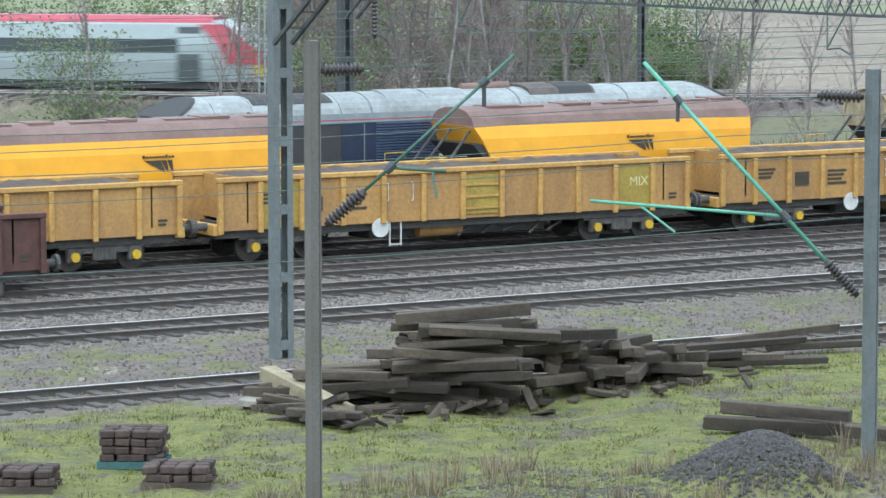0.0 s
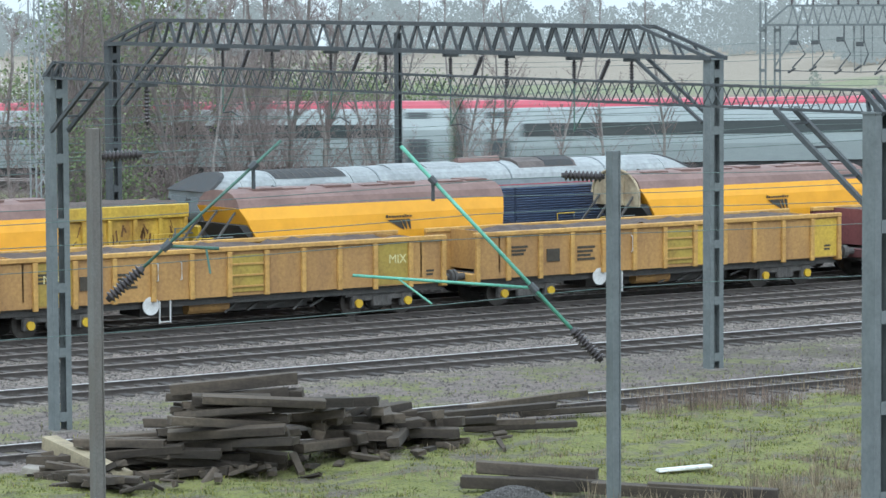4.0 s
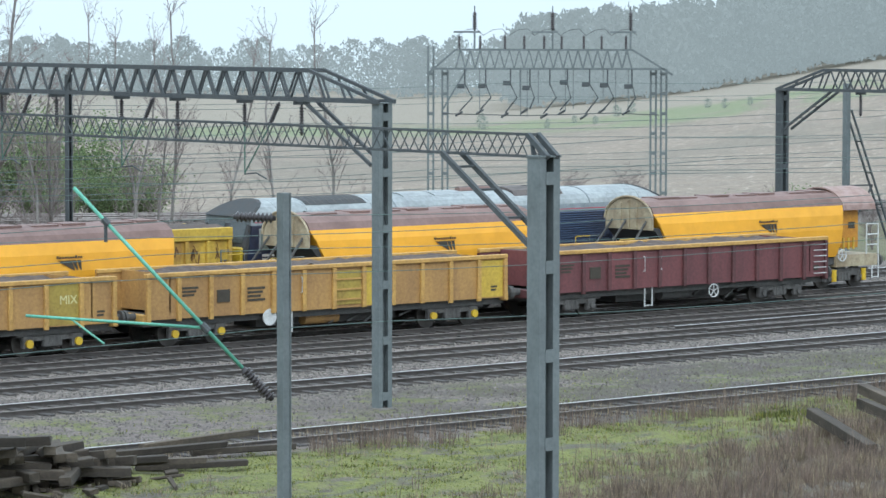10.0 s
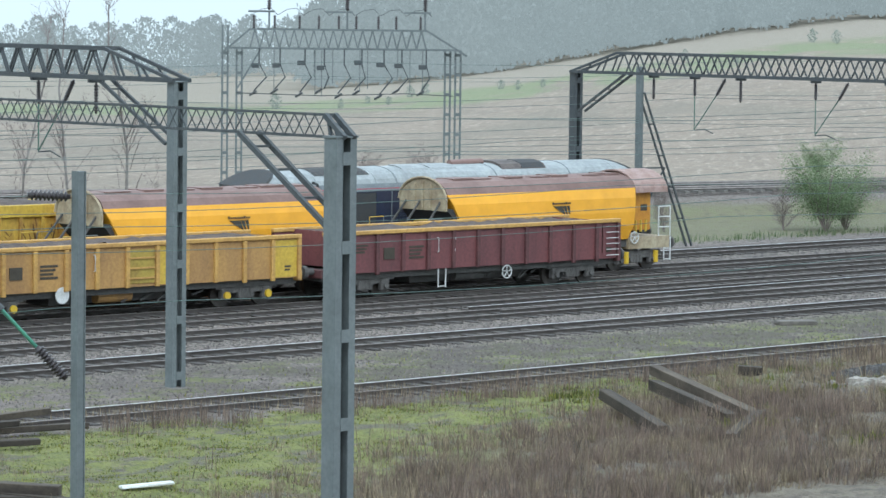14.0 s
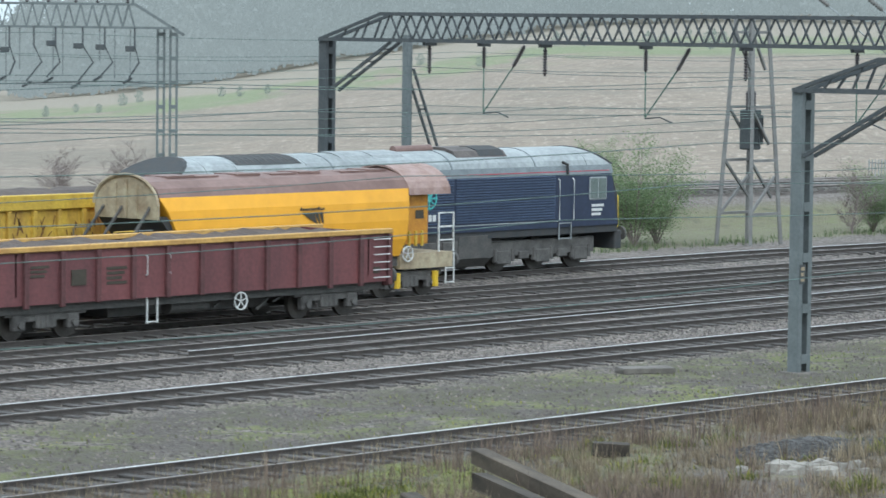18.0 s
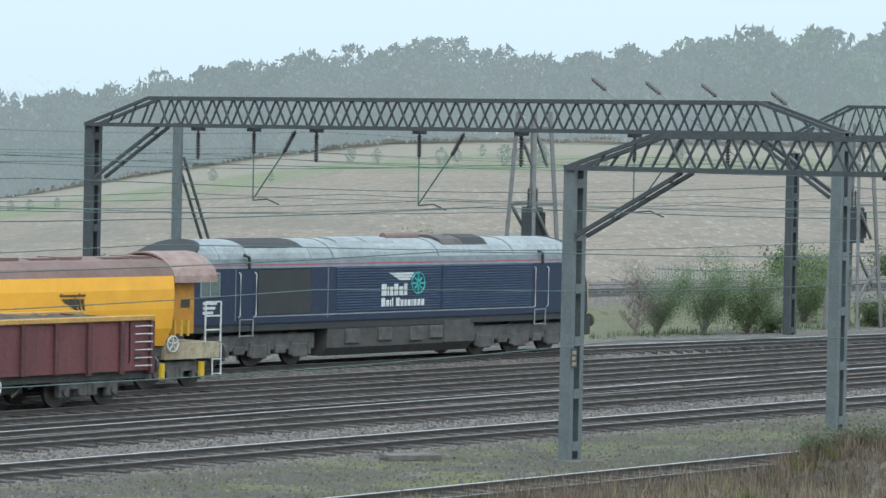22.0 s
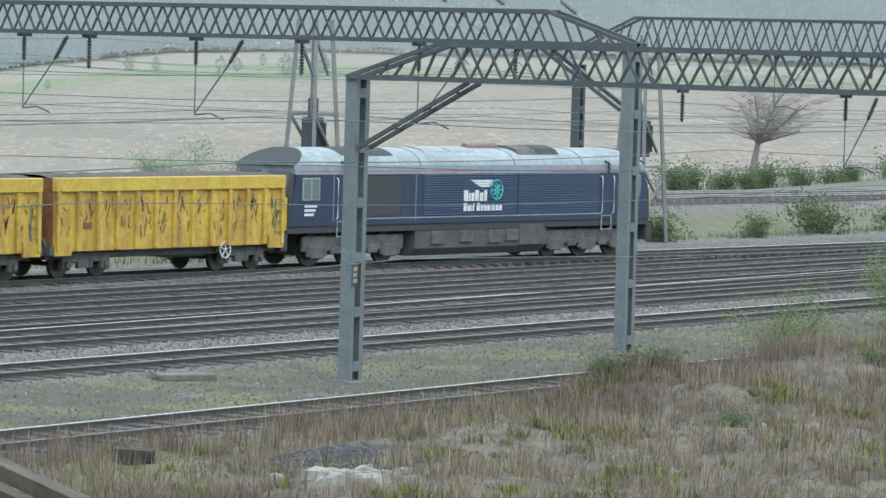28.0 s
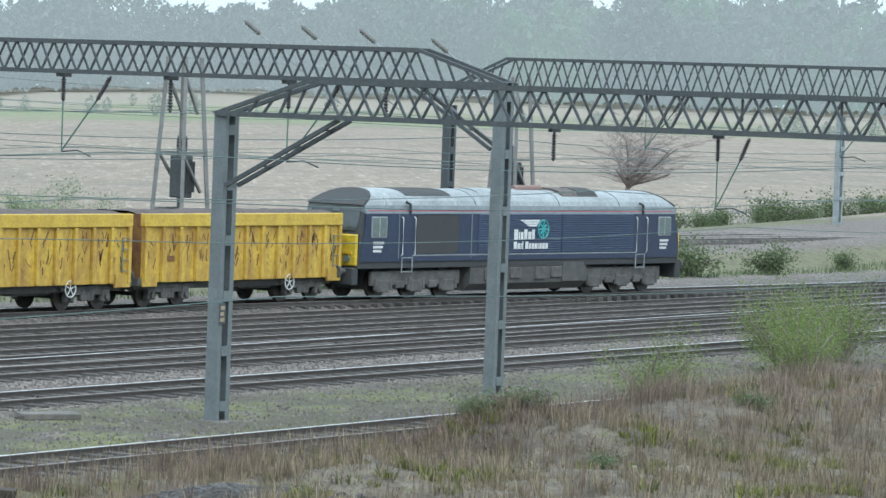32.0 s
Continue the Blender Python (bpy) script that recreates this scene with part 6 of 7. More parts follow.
def blades(name, label, mat, count, where, height, width, seed, bend=0.35):
    """Loose upright blades as one sheet of grass."""
    rnd = random.Random(seed)
    v, f = [], []
    tries = 0
    while len(f) < count and tries < count * 8:
        tries += 1
        x, y = where(rnd)
        if noise.noise((x * 0.45 + seed, y * 0.45, seed)) < rnd.uniform(-0.45, 0.35):
            continue
        z = ground_z(x, y) - 0.03
        hh = height * rnd.uniform(0.35, 1.25)
        a = rnd.uniform(0, math.tau)
        bx, by = math.cos(a) * hh * bend * rnd.random(), math.sin(a) * hh * bend * rnd.random()
        c = rnd.uniform(0, math.tau)
        wx, wy = math.cos(c) * width, math.sin(c) * width
        k = len(v)
        v += [(x - wx, y - wy, z), (x + wx, y + wy, z), (x + bx * 0.4 + wx * 0.6, y + by * 0.4 + wy * 0.6, z + hh * 0.6), (x + bx * 0.4 - wx * 0.6, y + by * 0.4 - wy * 0.6, z + hh * 0.6), (x + bx, y + by, z + hh)]
        f += [(k, k + 1, k + 2, k + 3), (k + 3, k + 2, k + 4)]
    g = raw(name, v, f, mat)
    return tagged(g, label, "grass", kind="stuff")


BARE = [(69.4, 54.2, 0.9), (72.4, 56.0, 1.5), (80.2, 52.6, 0.8), (34.2, 46.6, 1.2), (77.4, 56.1, 0.5)]


def straw_side(x, y):
    """How far a spot lies on the dry side of the rough strip, in metres."""
    return 50.5 + 0.4 * (x - 46) - y


def tufts(name, label, mat, count, where, height, width, seed, per=(12, 30), spread=0.13, want=None, cut=0.0, lean=0.45):
    """Clumps of blades that fan out from one root, as one sheet of grass."""
    rnd = random.Random(seed)
    v, f, made, tries = [], [], 0, 0
    while made < count and tries < count * 30:
        tries += 1
        x, y = where(rnd)
        if y > 61.0 or noise.noise((x * 0.33 + seed * 7, y * 0.5, seed)) + 0.5 * noise.noise((x * 1.3, y * 1.3, seed)) < cut + rnd.gauss(0, 0.12):
            continue
        if want and not want(x, y, rnd) or any((x - cx) ** 2 + (y - cy) ** 2 < cr * cr * rnd.uniform(0.4, 1.3) for cx, cy, cr in BARE):
            continue
        made += 1
        z = ground_z(x, y) - 0.04
        tall = height * rnd.uniform(0.45, 1.3)
        wide = spread * rnd.uniform(0.5, 1.6)
        for _ in range(rnd.randint(*per)):
            a, r = rnd.uniform(0, math.tau), wide * math.sqrt(rnd.random())
            px, py = x + math.cos(a) * r, y + math.sin(a) * r
            hh = tall * rnd.uniform(0.4, 1.1)
            o = hh * lean * rnd.random()
            bx, by = math.cos(a) * o + rnd.gauss(0, 0.06) * hh, math.sin(a) * o + rnd.gauss(0, 0.06) * hh
            c = rnd.uniform(0, math.pi)
            w = width * rnd.uniform(0.6, 1.3)
            wx, wy = math.cos(c) * w, math.sin(c) * w
            k = len(v)
            v += [(px - wx, py - wy, z), (px + wx, py + wy, z), (px + bx * 0.4 + wx * 0.7, py + by * 0.4 + wy * 0.7, z + hh * 0.6), (px + bx * 0.4 - wx * 0.7, py + by * 0.4 - wy * 0.7, z + hh * 0.6), (px + bx, py + by, z + hh * (1 - 0.25 * o / hh))]
            f += [(k, k + 1, k + 2, k + 3), (k + 3, k + 2, k + 4)]
    return tagged(raw(name, v, f, mat), label, "grass", kind="stuff")


tufts("green_grass", "short mossy green grass in the rough strip", GRASS, 8000, lambda r: (r.uniform(24, 80), r.uniform(45, 61)), 0.10, 0.011, 1, (7, 13), 0.17, lambda x, y, r: straw_side(x, y) < r.gauss(1.0, 2.0), -0.15, 0.9)
tufts("green_tussocks", "fresh green tussocks among the dead grass", GRASS, 900, lambda r: (r.uniform(60, 112), r.uniform(44, 61)), 0.26, 0.016, 11, (22, 44), 0.24, None, 0.25, 0.7)
tufts("dry_grass", "tall bleached straw grass in clumps along the siding", STRAW, 3600, lambda r: (r.uniform(40, 112), r.uniform(43, 61)), 0.5, 0.009, 2, (10, 24), 0.15, lambda x, y, r: straw_side(x, y) > r.gauss(0.8, 1.2), -0.12)
tufts("straw_thatch", "low matted dead grass over the soil", STRAW, 9000, lambda r: (r.uniform(34, 112), r.uniform(43, 61)), 0.2, 0.011, 12, (8, 18), 0.22, lambda x, y, r: straw_side(x, y) > r.gauss(-0.5, 2.0), -0.6, 1.3)
tufts("dead_stems", "russet dead stems of tall weeds", STEM, 2000, lambda r: (r.uniform(44, 116), r.choice((r.uniform(44, 61), r.gauss(59.8, 0.8)))), 0.75, 0.0075, 3, (4, 11), 0.2, lambda x, y, r: straw_side(x, y) > r.gauss(-0.5, 1.6) or (y > 59 and x > 48), -0.2, 0.3)
tufts("near_straw", "bleached straw tufts near the gravel heap", STRAW, 240, lambda r: (r.uniform(26, 47), r.uniform(43, 50.5)), 0.5, 0.009, 4, (14, 30), 0.16, lambda x, y, r: math.hypot(x - 34.2, y - 46.6) > 1.3, 0.0)
tufts("bramble_stems", "thicket of dark brown dead stems in the rough grass", STEM, 1500, lambda r: (r.uniform(45, 66), r.uniform(43, 56)), 0.6, 0.008, 21, (10, 22), 0.25, lambda x, y, r: straw_side(x, y) > r.gauss(1.5, 1.2), -0.3, 0.5)
tufts("pale_grass", "thin bleached blades through the green grass", STRAW, 1500, lambda r: (r.uniform(24, 70), r.uniform(45, 61)), 0.2, 0.008, 22, (4, 9), 0.2, lambda x, y, r: straw_side(x, y) < 1.5, -0.05, 0.7)
tufts("russet_bramble", "russet dead bramble and tall weeds along the bank", RUSSET, 800, lambda r: (r.uniform(86, 118), r.uniform(54, 61)), 0.65, 0.008, 31, (8, 18), 0.3, lambda x, y, r: y > 50 + 0.1 * (x - 86) + r.gauss(0, 1.5), -0.1, 0.5)
tufts("dark_bramble", "dark tangled bramble on the mounds", STEM, 350, lambda r: (r.gauss(86, 2.2), r.gauss(58, 1.0)), 0.45, 0.01, 32, (14, 26), 0.3, None, -0.6, 0.9)
blades("scrub_grass", "rough green grass behind the sidings", HEDGE, 22000, lambda r: (r.uniform(40, 215), r.choice((r.uniform(96.8, 98.8), r.uniform(112, 115)))), 0.3, 0.02, 5)
blades("siding_weeds", "sparse weeds between the rails", GRASS, 9000, lambda r: (r.uniform(30, 130), r.choice((r.gauss(67.5, 1.2), r.gauss(64.4, 0.5), r.gauss(62.6, 0.4)))), 0.12, 0.013, 6)
blades("siding_straw", "dead grass growing through the siding track", STRAW, 9000, lambda r: (r.uniform(40, 99), r.choice((61.2 + abs(r.gauss(0, 0.3)), r.gauss(62.6, 0.35)))), 0.28, 0.008, 9)


def woods(name, label, mat, spots, seed, count=230, fleck=(0.02, 0.055)):
    """A far belt of woodland: many small ragged clumps."""
    rnd = random.Random(seed)
    v, f = [], []
    for x, y, hh in spots:
        z0 = ground_z(x, y)
        n = count
        for i in range(n):
            a, q = rnd.uniform(0, math.tau), rnd.random()
            zz = z0 + hh * (0.05 + 0.95 * q)
            r = hh * 0.42 * math.sqrt(max(0.05, 1 - (2 * q - 0.95) ** 2)) * rnd.uniform(0.3, 1.05)
            c = Vector((x + math.cos(a) * r, y + math.sin(a) * r, zz))
            s = hh * rnd.uniform(*fleck)
            k = len(v)
            v += [tuple(c + Vector((rnd.gauss(0, 1), rnd.gauss(0, 1), rnd.gauss(0, 1.3))) * s) for _ in range(4)]
            f += [(k, k + 1, k + 2), (k, k + 2, k + 3)]
    g = raw(name, v, f, mat)
    return tagged(g, label, "woodland", kind="stuff")


rw = random.Random(77)


def belt(a0, a1, d0, d1, count, h0, h1):
    out = []
    for i in range(count):
        an, d = radians(rw.uniform(a0, a1)), rw.uniform(d0, d1)
        out.append((d * math.cos(an), d * math.sin(an), rw.uniform(h0, h1)))
    return out


# mist on these belts comes from their glowing colour alone
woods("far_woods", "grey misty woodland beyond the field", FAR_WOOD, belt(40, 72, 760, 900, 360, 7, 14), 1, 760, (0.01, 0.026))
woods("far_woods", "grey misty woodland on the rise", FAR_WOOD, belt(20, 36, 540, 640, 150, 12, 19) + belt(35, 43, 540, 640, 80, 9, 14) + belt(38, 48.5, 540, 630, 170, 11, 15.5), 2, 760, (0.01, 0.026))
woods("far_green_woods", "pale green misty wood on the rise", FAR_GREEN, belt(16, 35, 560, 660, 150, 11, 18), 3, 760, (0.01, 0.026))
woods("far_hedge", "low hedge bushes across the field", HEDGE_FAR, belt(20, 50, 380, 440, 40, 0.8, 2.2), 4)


# ---- clutter in the rough grass ----
def timber(x, y, z, length, turn, tilt=0.0, roll=0.0, mat=TIMBER, label="weathered old timber sleeper in a stack", w=0.25, h=0.14, name="old_sleeper"):
    bm = box(B(), -length / 2, length / 2, -w / 2, w / 2, 0, h, 0.012)
    rnd = random.Random(int(x * 1000 + z * 77))
    for v in bm.verts:
        v.co += Vector((rnd.gauss(0, 0.015), rnd.gauss(0, 0.008), rnd.gauss(0, 0.006)))
    ob = part(name, bm, mat)
    ob.matrix_basis = pose(x, y, z, roll, tilt, turn)
    return tagged(ob, label, "timber", "stacked old sleepers")


rt = random.Random(5)
# the tall stack: baulks laid side by side in uneven layers
ux, uy, vx, vy = 0.843, -0.537, 0.537, 0.843
for i in range(8):
    z = GROUND + i * 0.212
    slide = -0.75 + 0.12 * i
    for k in range(5):
        a, b = slide + rt.gauss(0, 0.42), -0.65 + k * 0.34 + rt.gauss(0, 0.08)
        timber(35.0 + ux * a + vx * b, 57.7 + uy * a + vy * b, z, rt.uniform(1.5, 2.7), -32.5 + rt.gauss(0, 13), rt.gauss(0, 4.5), rt.gauss(0, 9), h=rt.uniform(0.15, 0.21), w=rt.uniform(0.24, 0.32))
    if i < 4:
        for k in range(3):
            a, b = slide - 2.0 + rt.gauss(0, 0.35) + 0.25 * i, -0.4 + k * 0.36
            timber(34.6 + ux * a + vx * b, 57.7 + uy * a + vy * b, z, rt.uniform(1.7, 2.7), -28 + rt.gauss(0, 17), rt.gauss(0, 5), rt.gauss(0, 5), h=rt.uniform(0.15, 0.21), w=0.28)
timber(35.2, 57.9, GROUND + 1.72, 2.7, -31, -5, 0, h=0.24, w=0.32)
# the tumbled end of the stack, ends outwards, falling away along the siding
for k in range(52):
    f = rt.random()
    x = 37.2 + 4.4 * f
    top = 1.2 * (1 - 0.72 * f)
    timber(x + rt.gauss(0, 0.15), 58.2 + 0.25 * (x - 37) + rt.gauss(0, 0.35), GROUND + top * rt.random() ** 0.8, rt.uniform(1.6, 2.5), rt.choice((57, 70, 30, 40, -25)) + rt.gauss(0, 13), rt.gauss(0, 6), rt.gauss(0, 6), h=0.2, w=0.28)
for x, y, z, ln, tn in ((41.6, 59.6, 0.12, 2.7, -22), (42.6, 59.4, 0.05, 2.6, -35), (43.4, 60.0, 0.22, 3.2, -12), (44.9, 60.6, 0.3, 3.4, 2), (46.2, 60.6, -0.05, 2.6, -20), (43.8, 59.4, -0.12, 2.6, -28)):
    timber(x, y, z, ln, tn, -1.5)
timber(32.03, 58.7, 0.1, 3.0, -87, 8.5, 0, TIMBER_PALE, "pale lichened concrete beam leaning on old sleepers", 0.36, 0.28, "concrete_beam")
timber(31.6, 59.2, -0.1, 1.4, -40, 5, 0, RUBBLE, "pale broken concrete slab", 0.6, 0.12, "concrete_slab")
for k in range(12):
    timber(31.6 + rt.gauss(0, 0.6), 57.9 + rt.gauss(0, 0.6), GROUND + 0.22 * rt.random(), 1.5, rt.uniform(-90, 20), rt.gauss(0, 8))
for k in range(60):
    x = rt.uniform(31.5, 42.5)
    timber(x, 56.6 + 0.16 * (x - 32) + rt.gauss(0, 0.5), GROUND + rt.random() * 0.12, rt.uniform(0.25, 0.9), rt.uniform(-90, 90), rt.gauss(0, 14), rt.gauss(0, 14), w=rt.uniform(0.08, 0.2), h=rt.uniform(0.05, 0.14), label="broken end of an old timber sleeper")
# loose pairs beyond the gravel heap
LOOSE = [(38.1, 51.6, -0.1, -38, 2.4), (38.9, 51.1, -0.1, -62, 2.5), (38.6, 51.7, 0.12, -50, 2.5), (39.7, 49.2, -0.12, -50, 2.6), (40.5, 48.4, -0.1, -46, 2.6)]
for x, y, z, tn, ln in LOOSE:
    timber(x, y, z, ln, tn, 2, w=0.32, h=0.24)


def baulk(p, q, w=0.3, h=0.26, label="long dark baulk of timber lying in the grass"):
    p, q = Vector(p), Vector(q)
    d = q - p
    timber(*((p + q) / 2), d.length, math.degrees(math.atan2(d.y, d.x)), -math.degrees(math.asin(d.z / d.length)), 0, TIMBER, label, w, h)


baulk((61.9, 51.7, -0.1), (63.7, 56.8, 0.5))
baulk((61.0, 51.6, -0.12), (62.7, 55.9, 0.25))
baulk((57.9, 51.1, -0.12), (59.5, 54.6, 0.35))
baulk((58.3, 49.3, -0.12), (61.9, 51.5, 0.0), 0.3, 0.2)
baulk((76.2, 54.9, 0.02), (78.7, 57.4, 0.12), 0.22, 0.2, "narrow pale concrete kerb lying in the dry grass")
timber(69.9, 58.9, -0.1, 0.7, -48, 3, 0, TIMBER, "short dark stump of timber in the dry grass", 0.3, 0.26, "old_stump")
timber(83.4, 68.8, -0.16, 1.3, -30, 0, 0, CONCRETE, "low grey concrete block on the mossy ballast", 0.6, 0.14, "concrete_block")



def rocks(name, label, mat, cx, cy, spread, count, lo, hi, seed, heap=0.0):
    rnd = random.Random(seed)
    v, f = [], []
    for i in range(count):
        x, y = cx + rnd.gauss(0, spread), cy + rnd.gauss(0, spread)
        z = ground_z(x, y) + heap * rnd.random()
        s = rnd.uniform(lo, hi)
        k = len(v)
        for dx, dy, dz in ((-1, -1, -0.6), (1, -1, -0.6), (1, 1, -0.6), (-1, 1, -0.6), (-0.7, -0.7, 0.7), (0.7, -0.8, 0.6), (0.8, 0.7, 0.7), (-0.7, 0.8, 0.6)):
            v.append((x + dx * s * rnd.uniform(0.6, 1.2), y + dy * s * rnd.uniform(0.6, 1.2), z + dz * s * rnd.uniform(0.6, 1.1)))
        f += [(k, k + 3, k + 2, k + 1), (k + 4, k + 5, k + 6, k + 7), (k, k + 1, k + 5, k + 4), (k + 1, k + 2, k + 6, k + 5), (k + 2, k + 3, k + 7, k + 6), (k + 3, k, k + 4, k + 7)]
    g = raw(name, v, f, mat)
    return tagged(g, label, "stones", kind="stuff")


rocks("gravel_heap", "heap of dark grey gravel in the grass", GRAVEL, 34.2, 46.6, 0.62, 4200, 0.018, 0.045, 1, 0.05)
rocks("loose_gravel", "loose grey gravel round the heap", GRAVEL, 31.0, 46.8, 1.6, 2600, 0.012, 0.03, 2)
rocks("rubble", "pale broken rubble in the dry grass", RUBBLE, 69.4, 54.2, 0.42, 46, 0.06, 0.24, 3)
rocks("rubble", "low heap of dark grey stones in the dry grass", GRAVEL, 72.4, 56.0, 0.75, 1500, 0.02, 0.07, 14, 0.04)
rocks("rubble", "pale broken rubble in the dry grass", RUBBLE, 82.0, 52.6, 0.4, 30, 0.05, 0.14, 7)
rocks("litter", "scraps of pale litter on the ballast", RUBBLE, 31.0, 66.0, 0.7, 16, 0.02, 0.09, 5)


def ballast_stones(name, seed, count, where):
    rnd = random.Random(seed)
    xs = [where(rnd) for _ in range(count)]
    v, f = [], []
    for x, y in xs:
        s = rnd.uniform(0.025, 0.055)
        z = GROUND
        k = len(v)
        a = rnd.uniform(0, math.tau)
        for q in range(4):
            v.append((x + math.cos(a + q * 1.57) * s, y + math.sin(a + q * 1.57) * s, z - 0.01))
        v.append((x + rnd.gauss(0, s * 0.4), y + rnd.gauss(0, s * 0.4), z + s * rnd.uniform(0.6, 1.3)))
        f += [(k, k + 1, k + 4), (k + 1, k + 2, k + 4), (k + 2, k + 3, k + 4), (k + 3, k, k + 4)]
    return tagged(raw(name, v, f, STONE), "loose angular ballast stones between the tracks", "stones", kind="stuff")


def stone_material():
    m = material("angular_ballast_stone", (0.15, 0.138, 0.128), (0.10, 0.092, 0.087), 0.95, scale=0.5, fine=6)
    n, l = m.node_tree.nodes, m.node_tree.links
    geo = n.new("ShaderNodeNewGeometry")
    r = ramp_node(n, l, geo.outputs["Random Per Island"], [(0.0, (0.65, 0.62, 0.6)), (0.6, (1.0, 0.96, 0.92)), (1.0, (1.7, 1.6, 1.5))])
    b = n["Principled BSDF"]
    old = b.inputs["Base Color"].links[0].from_socket
    mx = n.new("ShaderNodeMixRGB")
    mx.blend_type = "MULTIPLY"
    mx.inputs["Fac"].default_value = 1.0
    l.new(old, mx.inputs["Color1"])
    l.new(r.outputs["Color"], mx.inputs["Color2"])
    l.new(mx.outputs["Color"], b.inputs["Base Color"])
    return m


STONE = stone_material()
ballast_stones("ballast", 1, 60000, lambda r: (r.uniform(22, 130), r.choice((r.uniform(70.0, 81.5), r.uniform(70.0, 81.5), r.uniform(61.2, 70.0)))))


def castings(x, y, layers, label):
    p = base("pallet_of_castings", label, "pallet", pose(x, y, GROUND, 0, 0, -35), "pallets of iron castings")
    bm = B()
    for k in range(5):
        box(bm, -0.6, 0.6, -0.5 + k * 0.22, -0.38 + k * 0.22, 0.1, 0.13)
    for k in (-0.45, 0.0, 0.4):
        box(bm, -0.6, 0.6, k - 0.05, k + 0.05, 0.0, 0.1)
    part("pallet", bm, PALLET if layers > 2 else TIMBER, p, "bluish painted timber pallet")
    rnd = random.Random(layers)
    for j in range(layers):
        for i in range(4):
            for q in range(3):
                bm = box(B(), -0.13, 0.13, -0.15, 0.15, 0, 0.13, 0.02)
                o = part("casting", bm, CAST, p)
                o.matrix_basis = pose(-0.43 + i * 0.28 + rnd.gauss(0, 0.02), -0.33 + q * 0.32, 0.13 + j * 0.14, rnd.gauss(0, 3), rnd.gauss(0, 3), rnd.gauss(0, 8))
    return p


castings(26.3, 54.6, 4, "stacked rusty rail chairs on a bluish pallet")
castings(26.0, 52.2, 2, "half-empty pallet of rusty castings and slats")
castings(23.5, 53.2, 2, "broken pallet with rusty castings")
timber(42.39, 51.65, -0.06, 1.15, -22, -3, 0, POLY, "strip of dirty white plastic lying in the grass", 0.28, 0.06, "plastic_strip")


# ---- the far switching gantry and the lattice tower ----
def switch_gantry():
    g = base("switching_gantry", "grey steel switching gantry with insulators and switch arms", "railway gantry", pose(114.8, 135.3, 0, 0, 0, -41.4))
    rnd = random.Random(61)
    y, z0, z1 = 0.0, 7.7, 8.7
    for x in (0.0, 0.75, 11.75, 12.3):
        yy = y + (x > 5)
        for s in (-0.14, 0.14):
            part("leg", box(B(), x + s - 0.05, x + s + 0.05, yy - 0.14, yy + 0.14, -0.9, z0 + (1.2 if x in (0.0,) else 0.0)), GALV, g)
        for k in range(8):
            part("batten", box(B(), x - 0.09, x + 0.09, yy - 0.12, yy + 0.12, k * 1.05, k * 1.05 + 0.16), GALV, g)
    for s in (-0.5, 0.5):
        part("bottom_chord", bar(B(), (0, y + s, z0), (12.3, y + s, z0), 0.1), GALV, g)
        part("top_chord", bar(B(), (1.3, y + s, z1), (10.6, y + s, z1), 0.1), GALV, g)
        part("raker", bar(B(), (-0.2, y + s, z0 - 0.3), (1.3, y + s, z1), 0.1), GALV, g)
        part("raker", bar(B(), (12.7, y + s, z0 - 0.3), (10.6, y + s, z1), 0.1), GALV, g)
        part("knee_brace", bar(B(), (0.6, y + s, z0 - 2.2), (1.9, y + s, z0), 0.08), GALV, g)
        for i in range(18):
            x = 1.3 + i * 0.515
            part("diagonal", bar(B(), (x, y + s, z0), (x + 0.257, y + s, z1), 0.06), GALV, g)
            part("diagonal", bar(B(), (x + 0.257, y + s, z1), (x + 0.515, y + s, z0), 0.06), GALV, g)
    for i in range(9):
        x = 1.5 + i * 1.1 + rnd.uniform(-0.25, 0.25)
        part("post_insulator", ribbed(B(), (x, y, z1), (x, y, z1 + 0.75), 0.085, 6, 8), INSUL, g, smooth=True)
        low = 2.2 + rnd.uniform(-0.25, 0.25)
        part("switch_arm", tube(B(), [(x + 0.3, y - 0.6, z0), (x + 0.3, y - 0.6, z0 - 0.8), (x + 0.3 + rnd.uniform(0.15, 0.45), y - 0.6, z0 - 1.5), (x + rnd.uniform(-0.1, 0.3), y - 0.6, z0 - low)], 0.045, 6), GALV_DARK, g)
        part("switch_head", ribbed(B(), (x + 0.2, y - 0.6, z0 - low), (x - 0.2, y - 0.6, z0 - low - 0.25), 0.08, 5, 8), GALV_DARK, g)
        if rnd.random() < 0.7:
            q = z0 - rnd.uniform(0.7, 1.0)
            part("operating_box", box(B(), x - 0.1, x + 0.3, y - 0.7, y - 0.4, q - 0.12, q + 0.12, 0.02), GALV_DARK, g)
    for k in range(10):
        x = 1.0 + rnd.uniform(0, 10)
        part("down_rod", tube(B(), [(x, y - 0.3, z0), (x, y - 0.3, z0 - rnd.uniform(1.2, 2.6))], 0.02, 5), GALV, g)
    part("busbar", tube(B(), [(0.6, y - 0.6, z0 - 2.35), (5, y - 0.6, z0 - 2.45), (9.5, y - 0.6, z0 - 2.3), (12, y - 0.6, z0 - 2.4)], 0.025, 5), GALV_DARK, g)
    for x in (2.3, 6.4, 10.5):
        part("tall_insulator", ribbed(B(), (x, y, z1 + 1.0), (x, y, z1 + 2.0), 0.13, 8, 10), INSUL, g, smooth=True)
        part("insulator_tip", tube(B(), [(x, y, z1 + 2.0), (x, y, z1 + 2.3)], 0.03, 5), GALV_DARK, g)
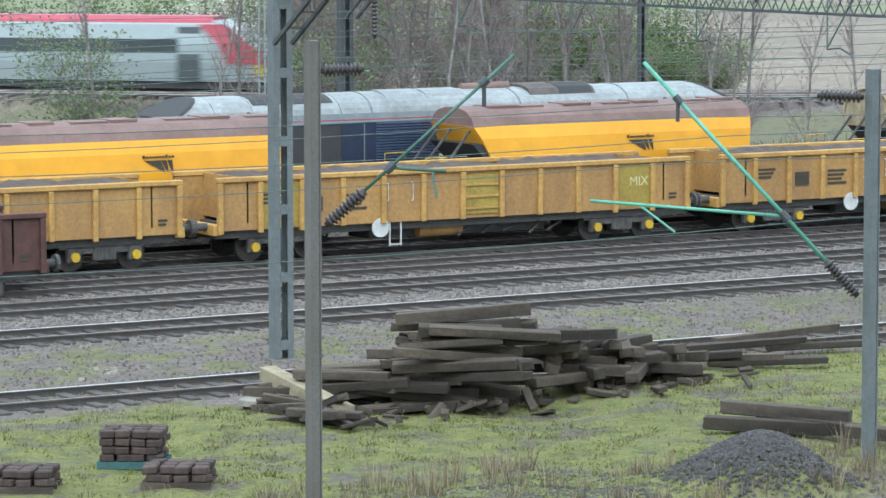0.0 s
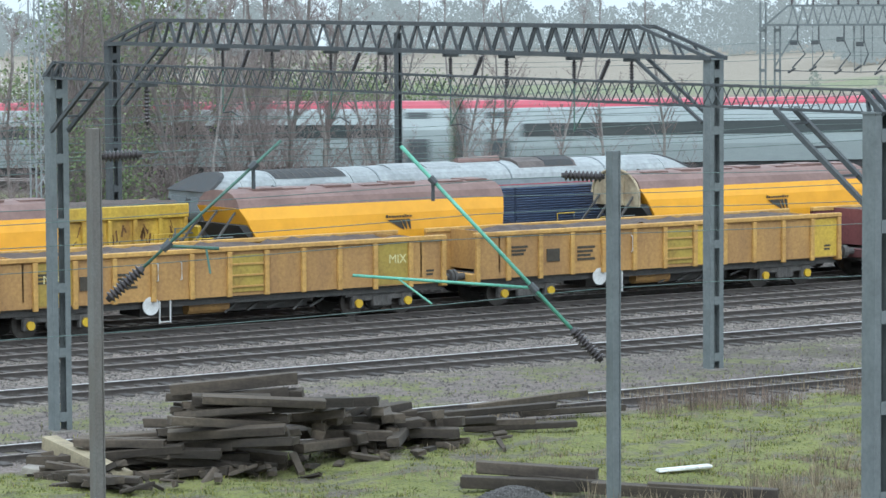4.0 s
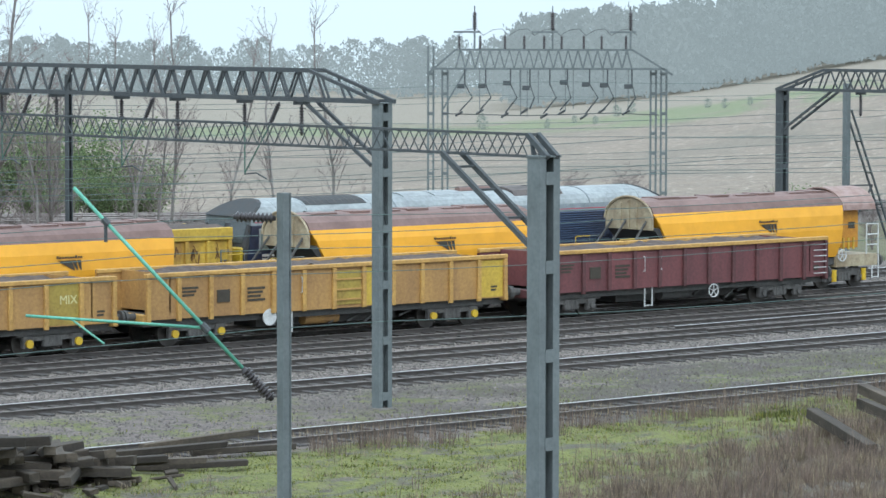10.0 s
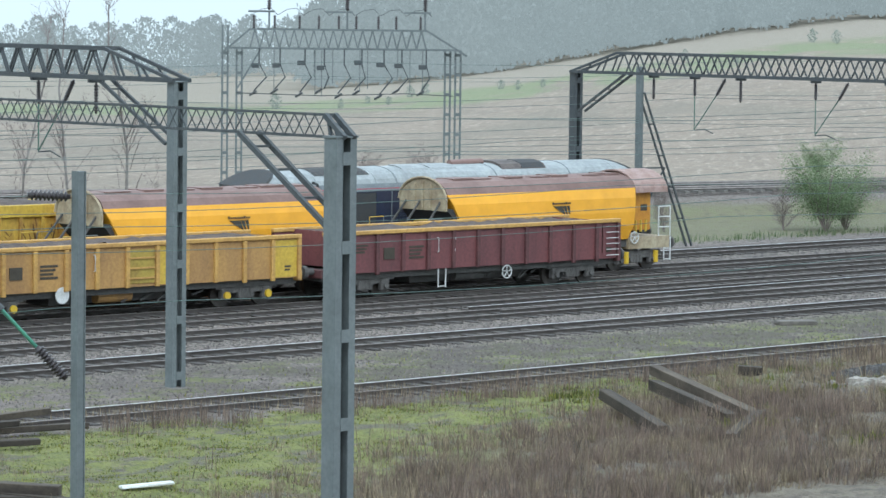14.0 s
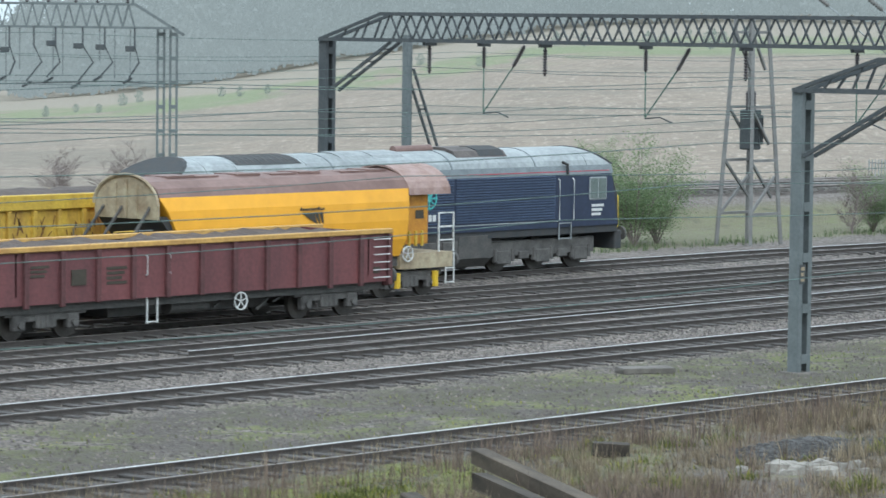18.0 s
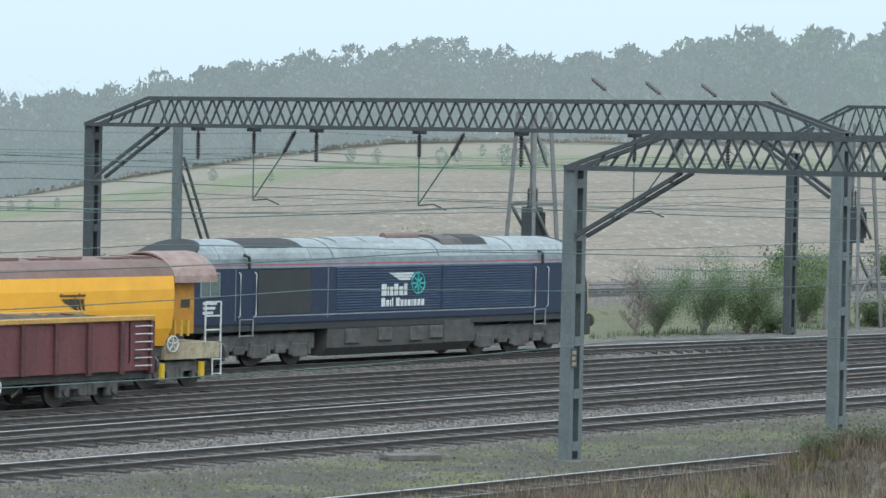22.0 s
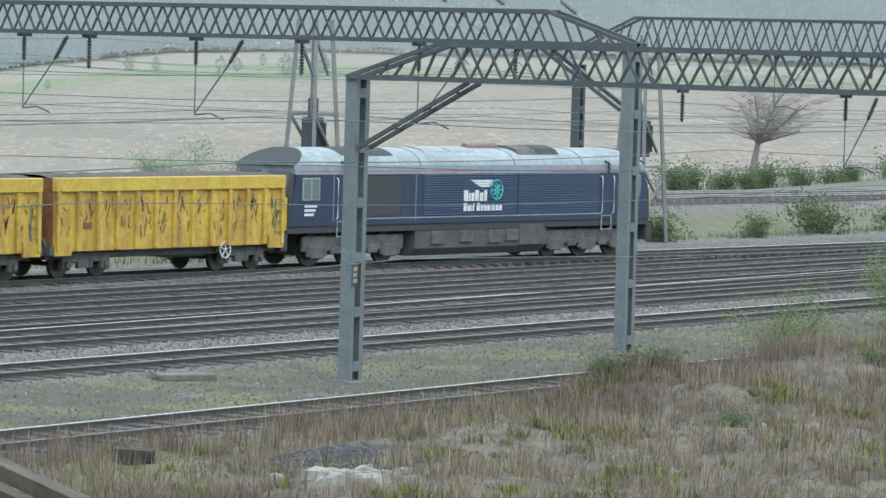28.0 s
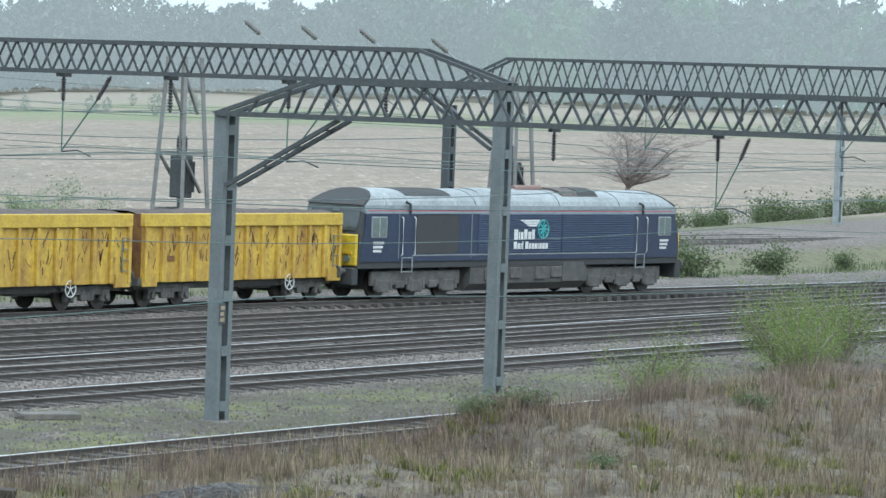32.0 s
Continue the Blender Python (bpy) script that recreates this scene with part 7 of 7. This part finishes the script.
        part("insulator_bracket", box(B(), x - 1.1, x + 0.3, y - 0.08, y + 0.08, z1 + 0.88, z1 + 0.98), GALV, g)
        part("bracket_post", bar(B(), (x, y, z1), (x, y, z1 + 0.9), 0.1), GALV, g)
    for i in range(7):
        x = 1.4 + i * 1.35
        part("jumper", tube(B(), [(x, y, z1 + 0.75), (x + 0.5, y, z1 + 1.05), (x + 1.0, y, z1 + 1.1), (x + 1.35, y, z1 + 0.75)], 0.015, 5), GALV_DARK, g)
    return g


switch_gantry()


def lattice_tower(x, y):
    t = base("lattice_tower", "pale tapering lattice tower holding a dark transformer box", "lattice tower", pose(x, y, GROUND))
    for sx in (-1, 1):
        for sy in (-1, 1):
            part("tower_leg", bar(B(), (sx * 0.95, sy * 0.8, 0), (sx * 0.45, sy * 0.4, 8.6), 0.13), TOWER, t)
    for z in (1.2, 3.2, 5.2, 8.0):
        k = 0.95 - 0.5 * z / 8.6
        for sy in (-1, 1):
            part("cross_bar", bar(B(), (-k, sy * k * 0.8, z), (k, sy * k * 0.8, z), 0.1), TOWER, t)
            part("cross_brace", bar(B(), (-k, sy * k * 0.8, z), (k * 0.85, sy * k * 0.7, z - 1.4 if z > 2 else z + 1.4), 0.09), TOWER, t)
    part("transformer_box", box(B(), -0.3, 0.3, -0.3, 0.3, 3.6, 5.1, 0.04), GALV_DARK, t, "dark ribbed transformer box")
    for k in range(6):
        part("cooling_fin", box(B(), -0.28 + k * 0.11, -0.24 + k * 0.11, -0.38, -0.3, 3.8, 4.9), GALV_DARK, t)
    for q in (-0.35, 0.0, 0.35):
        part("bushing", ribbed(B(), (q * 0.7, 0, 5.0), (q * 0.7, 0, 5.8), 0.06, 6, 8), INSUL, t, smooth=True)
    return t


lattice_tower(124.6, 96.6)
lattice_tower(147.0, 96.6)


# ---- the palisade fence beyond the main line ----
fence = base("palisade_fence", "grey steel palisade fence along the field edge", "fence", pose(160, 115.8, 0))
paling = None
for i in range(260):
    x = i * 0.27
    m = pose(x, 0, ground_z(160 + x, 115.8) - 0.05)
    if paling is None:
        paling = part("paling", box(B(), -0.03, 0.03, -0.01, 0.01, 0, 1.35), GALV_PALE, fence)
        paling.matrix_basis = m
    else:
        shared("paling", paling, fence, m)
for zz in (0.35, 1.1):
    part("fence_rail", tube(B(), [(i * 3.5, 0.03, ground_z(160 + i * 3.5, 115.8) + zz) for i in range(21)], 0.025, 4), GALV_DARK, fence)

# ---- a slim white lattice pole by the main line ----
lp = base("lattice_pole", "slim pale lattice pole beside the main line", "lattice pole", pose(52.0, 97.8, GROUND))
for sx in (-0.2, 0.2):
    for sy in (-0.2, 0.2):
        part("pole_leg", bar(B(), (sx, sy, 0), (sx, sy, 12.0), 0.045), GALV_PALE, lp)
for k in range(24):
    s = 1 if k % 2 else -1
    part("lacing", bar(B(), (-0.2 * s, -0.2, k * 0.5), (0.2 * s, -0.2, k * 0.5 + 0.5), 0.03), GALV_PALE, lp)
    part("lacing", bar(B(), (0.2, -0.2 * s, k * 0.5), (0.2, 0.2 * s, k * 0.5 + 0.5), 0.03), GALV_PALE, lp)

motions()
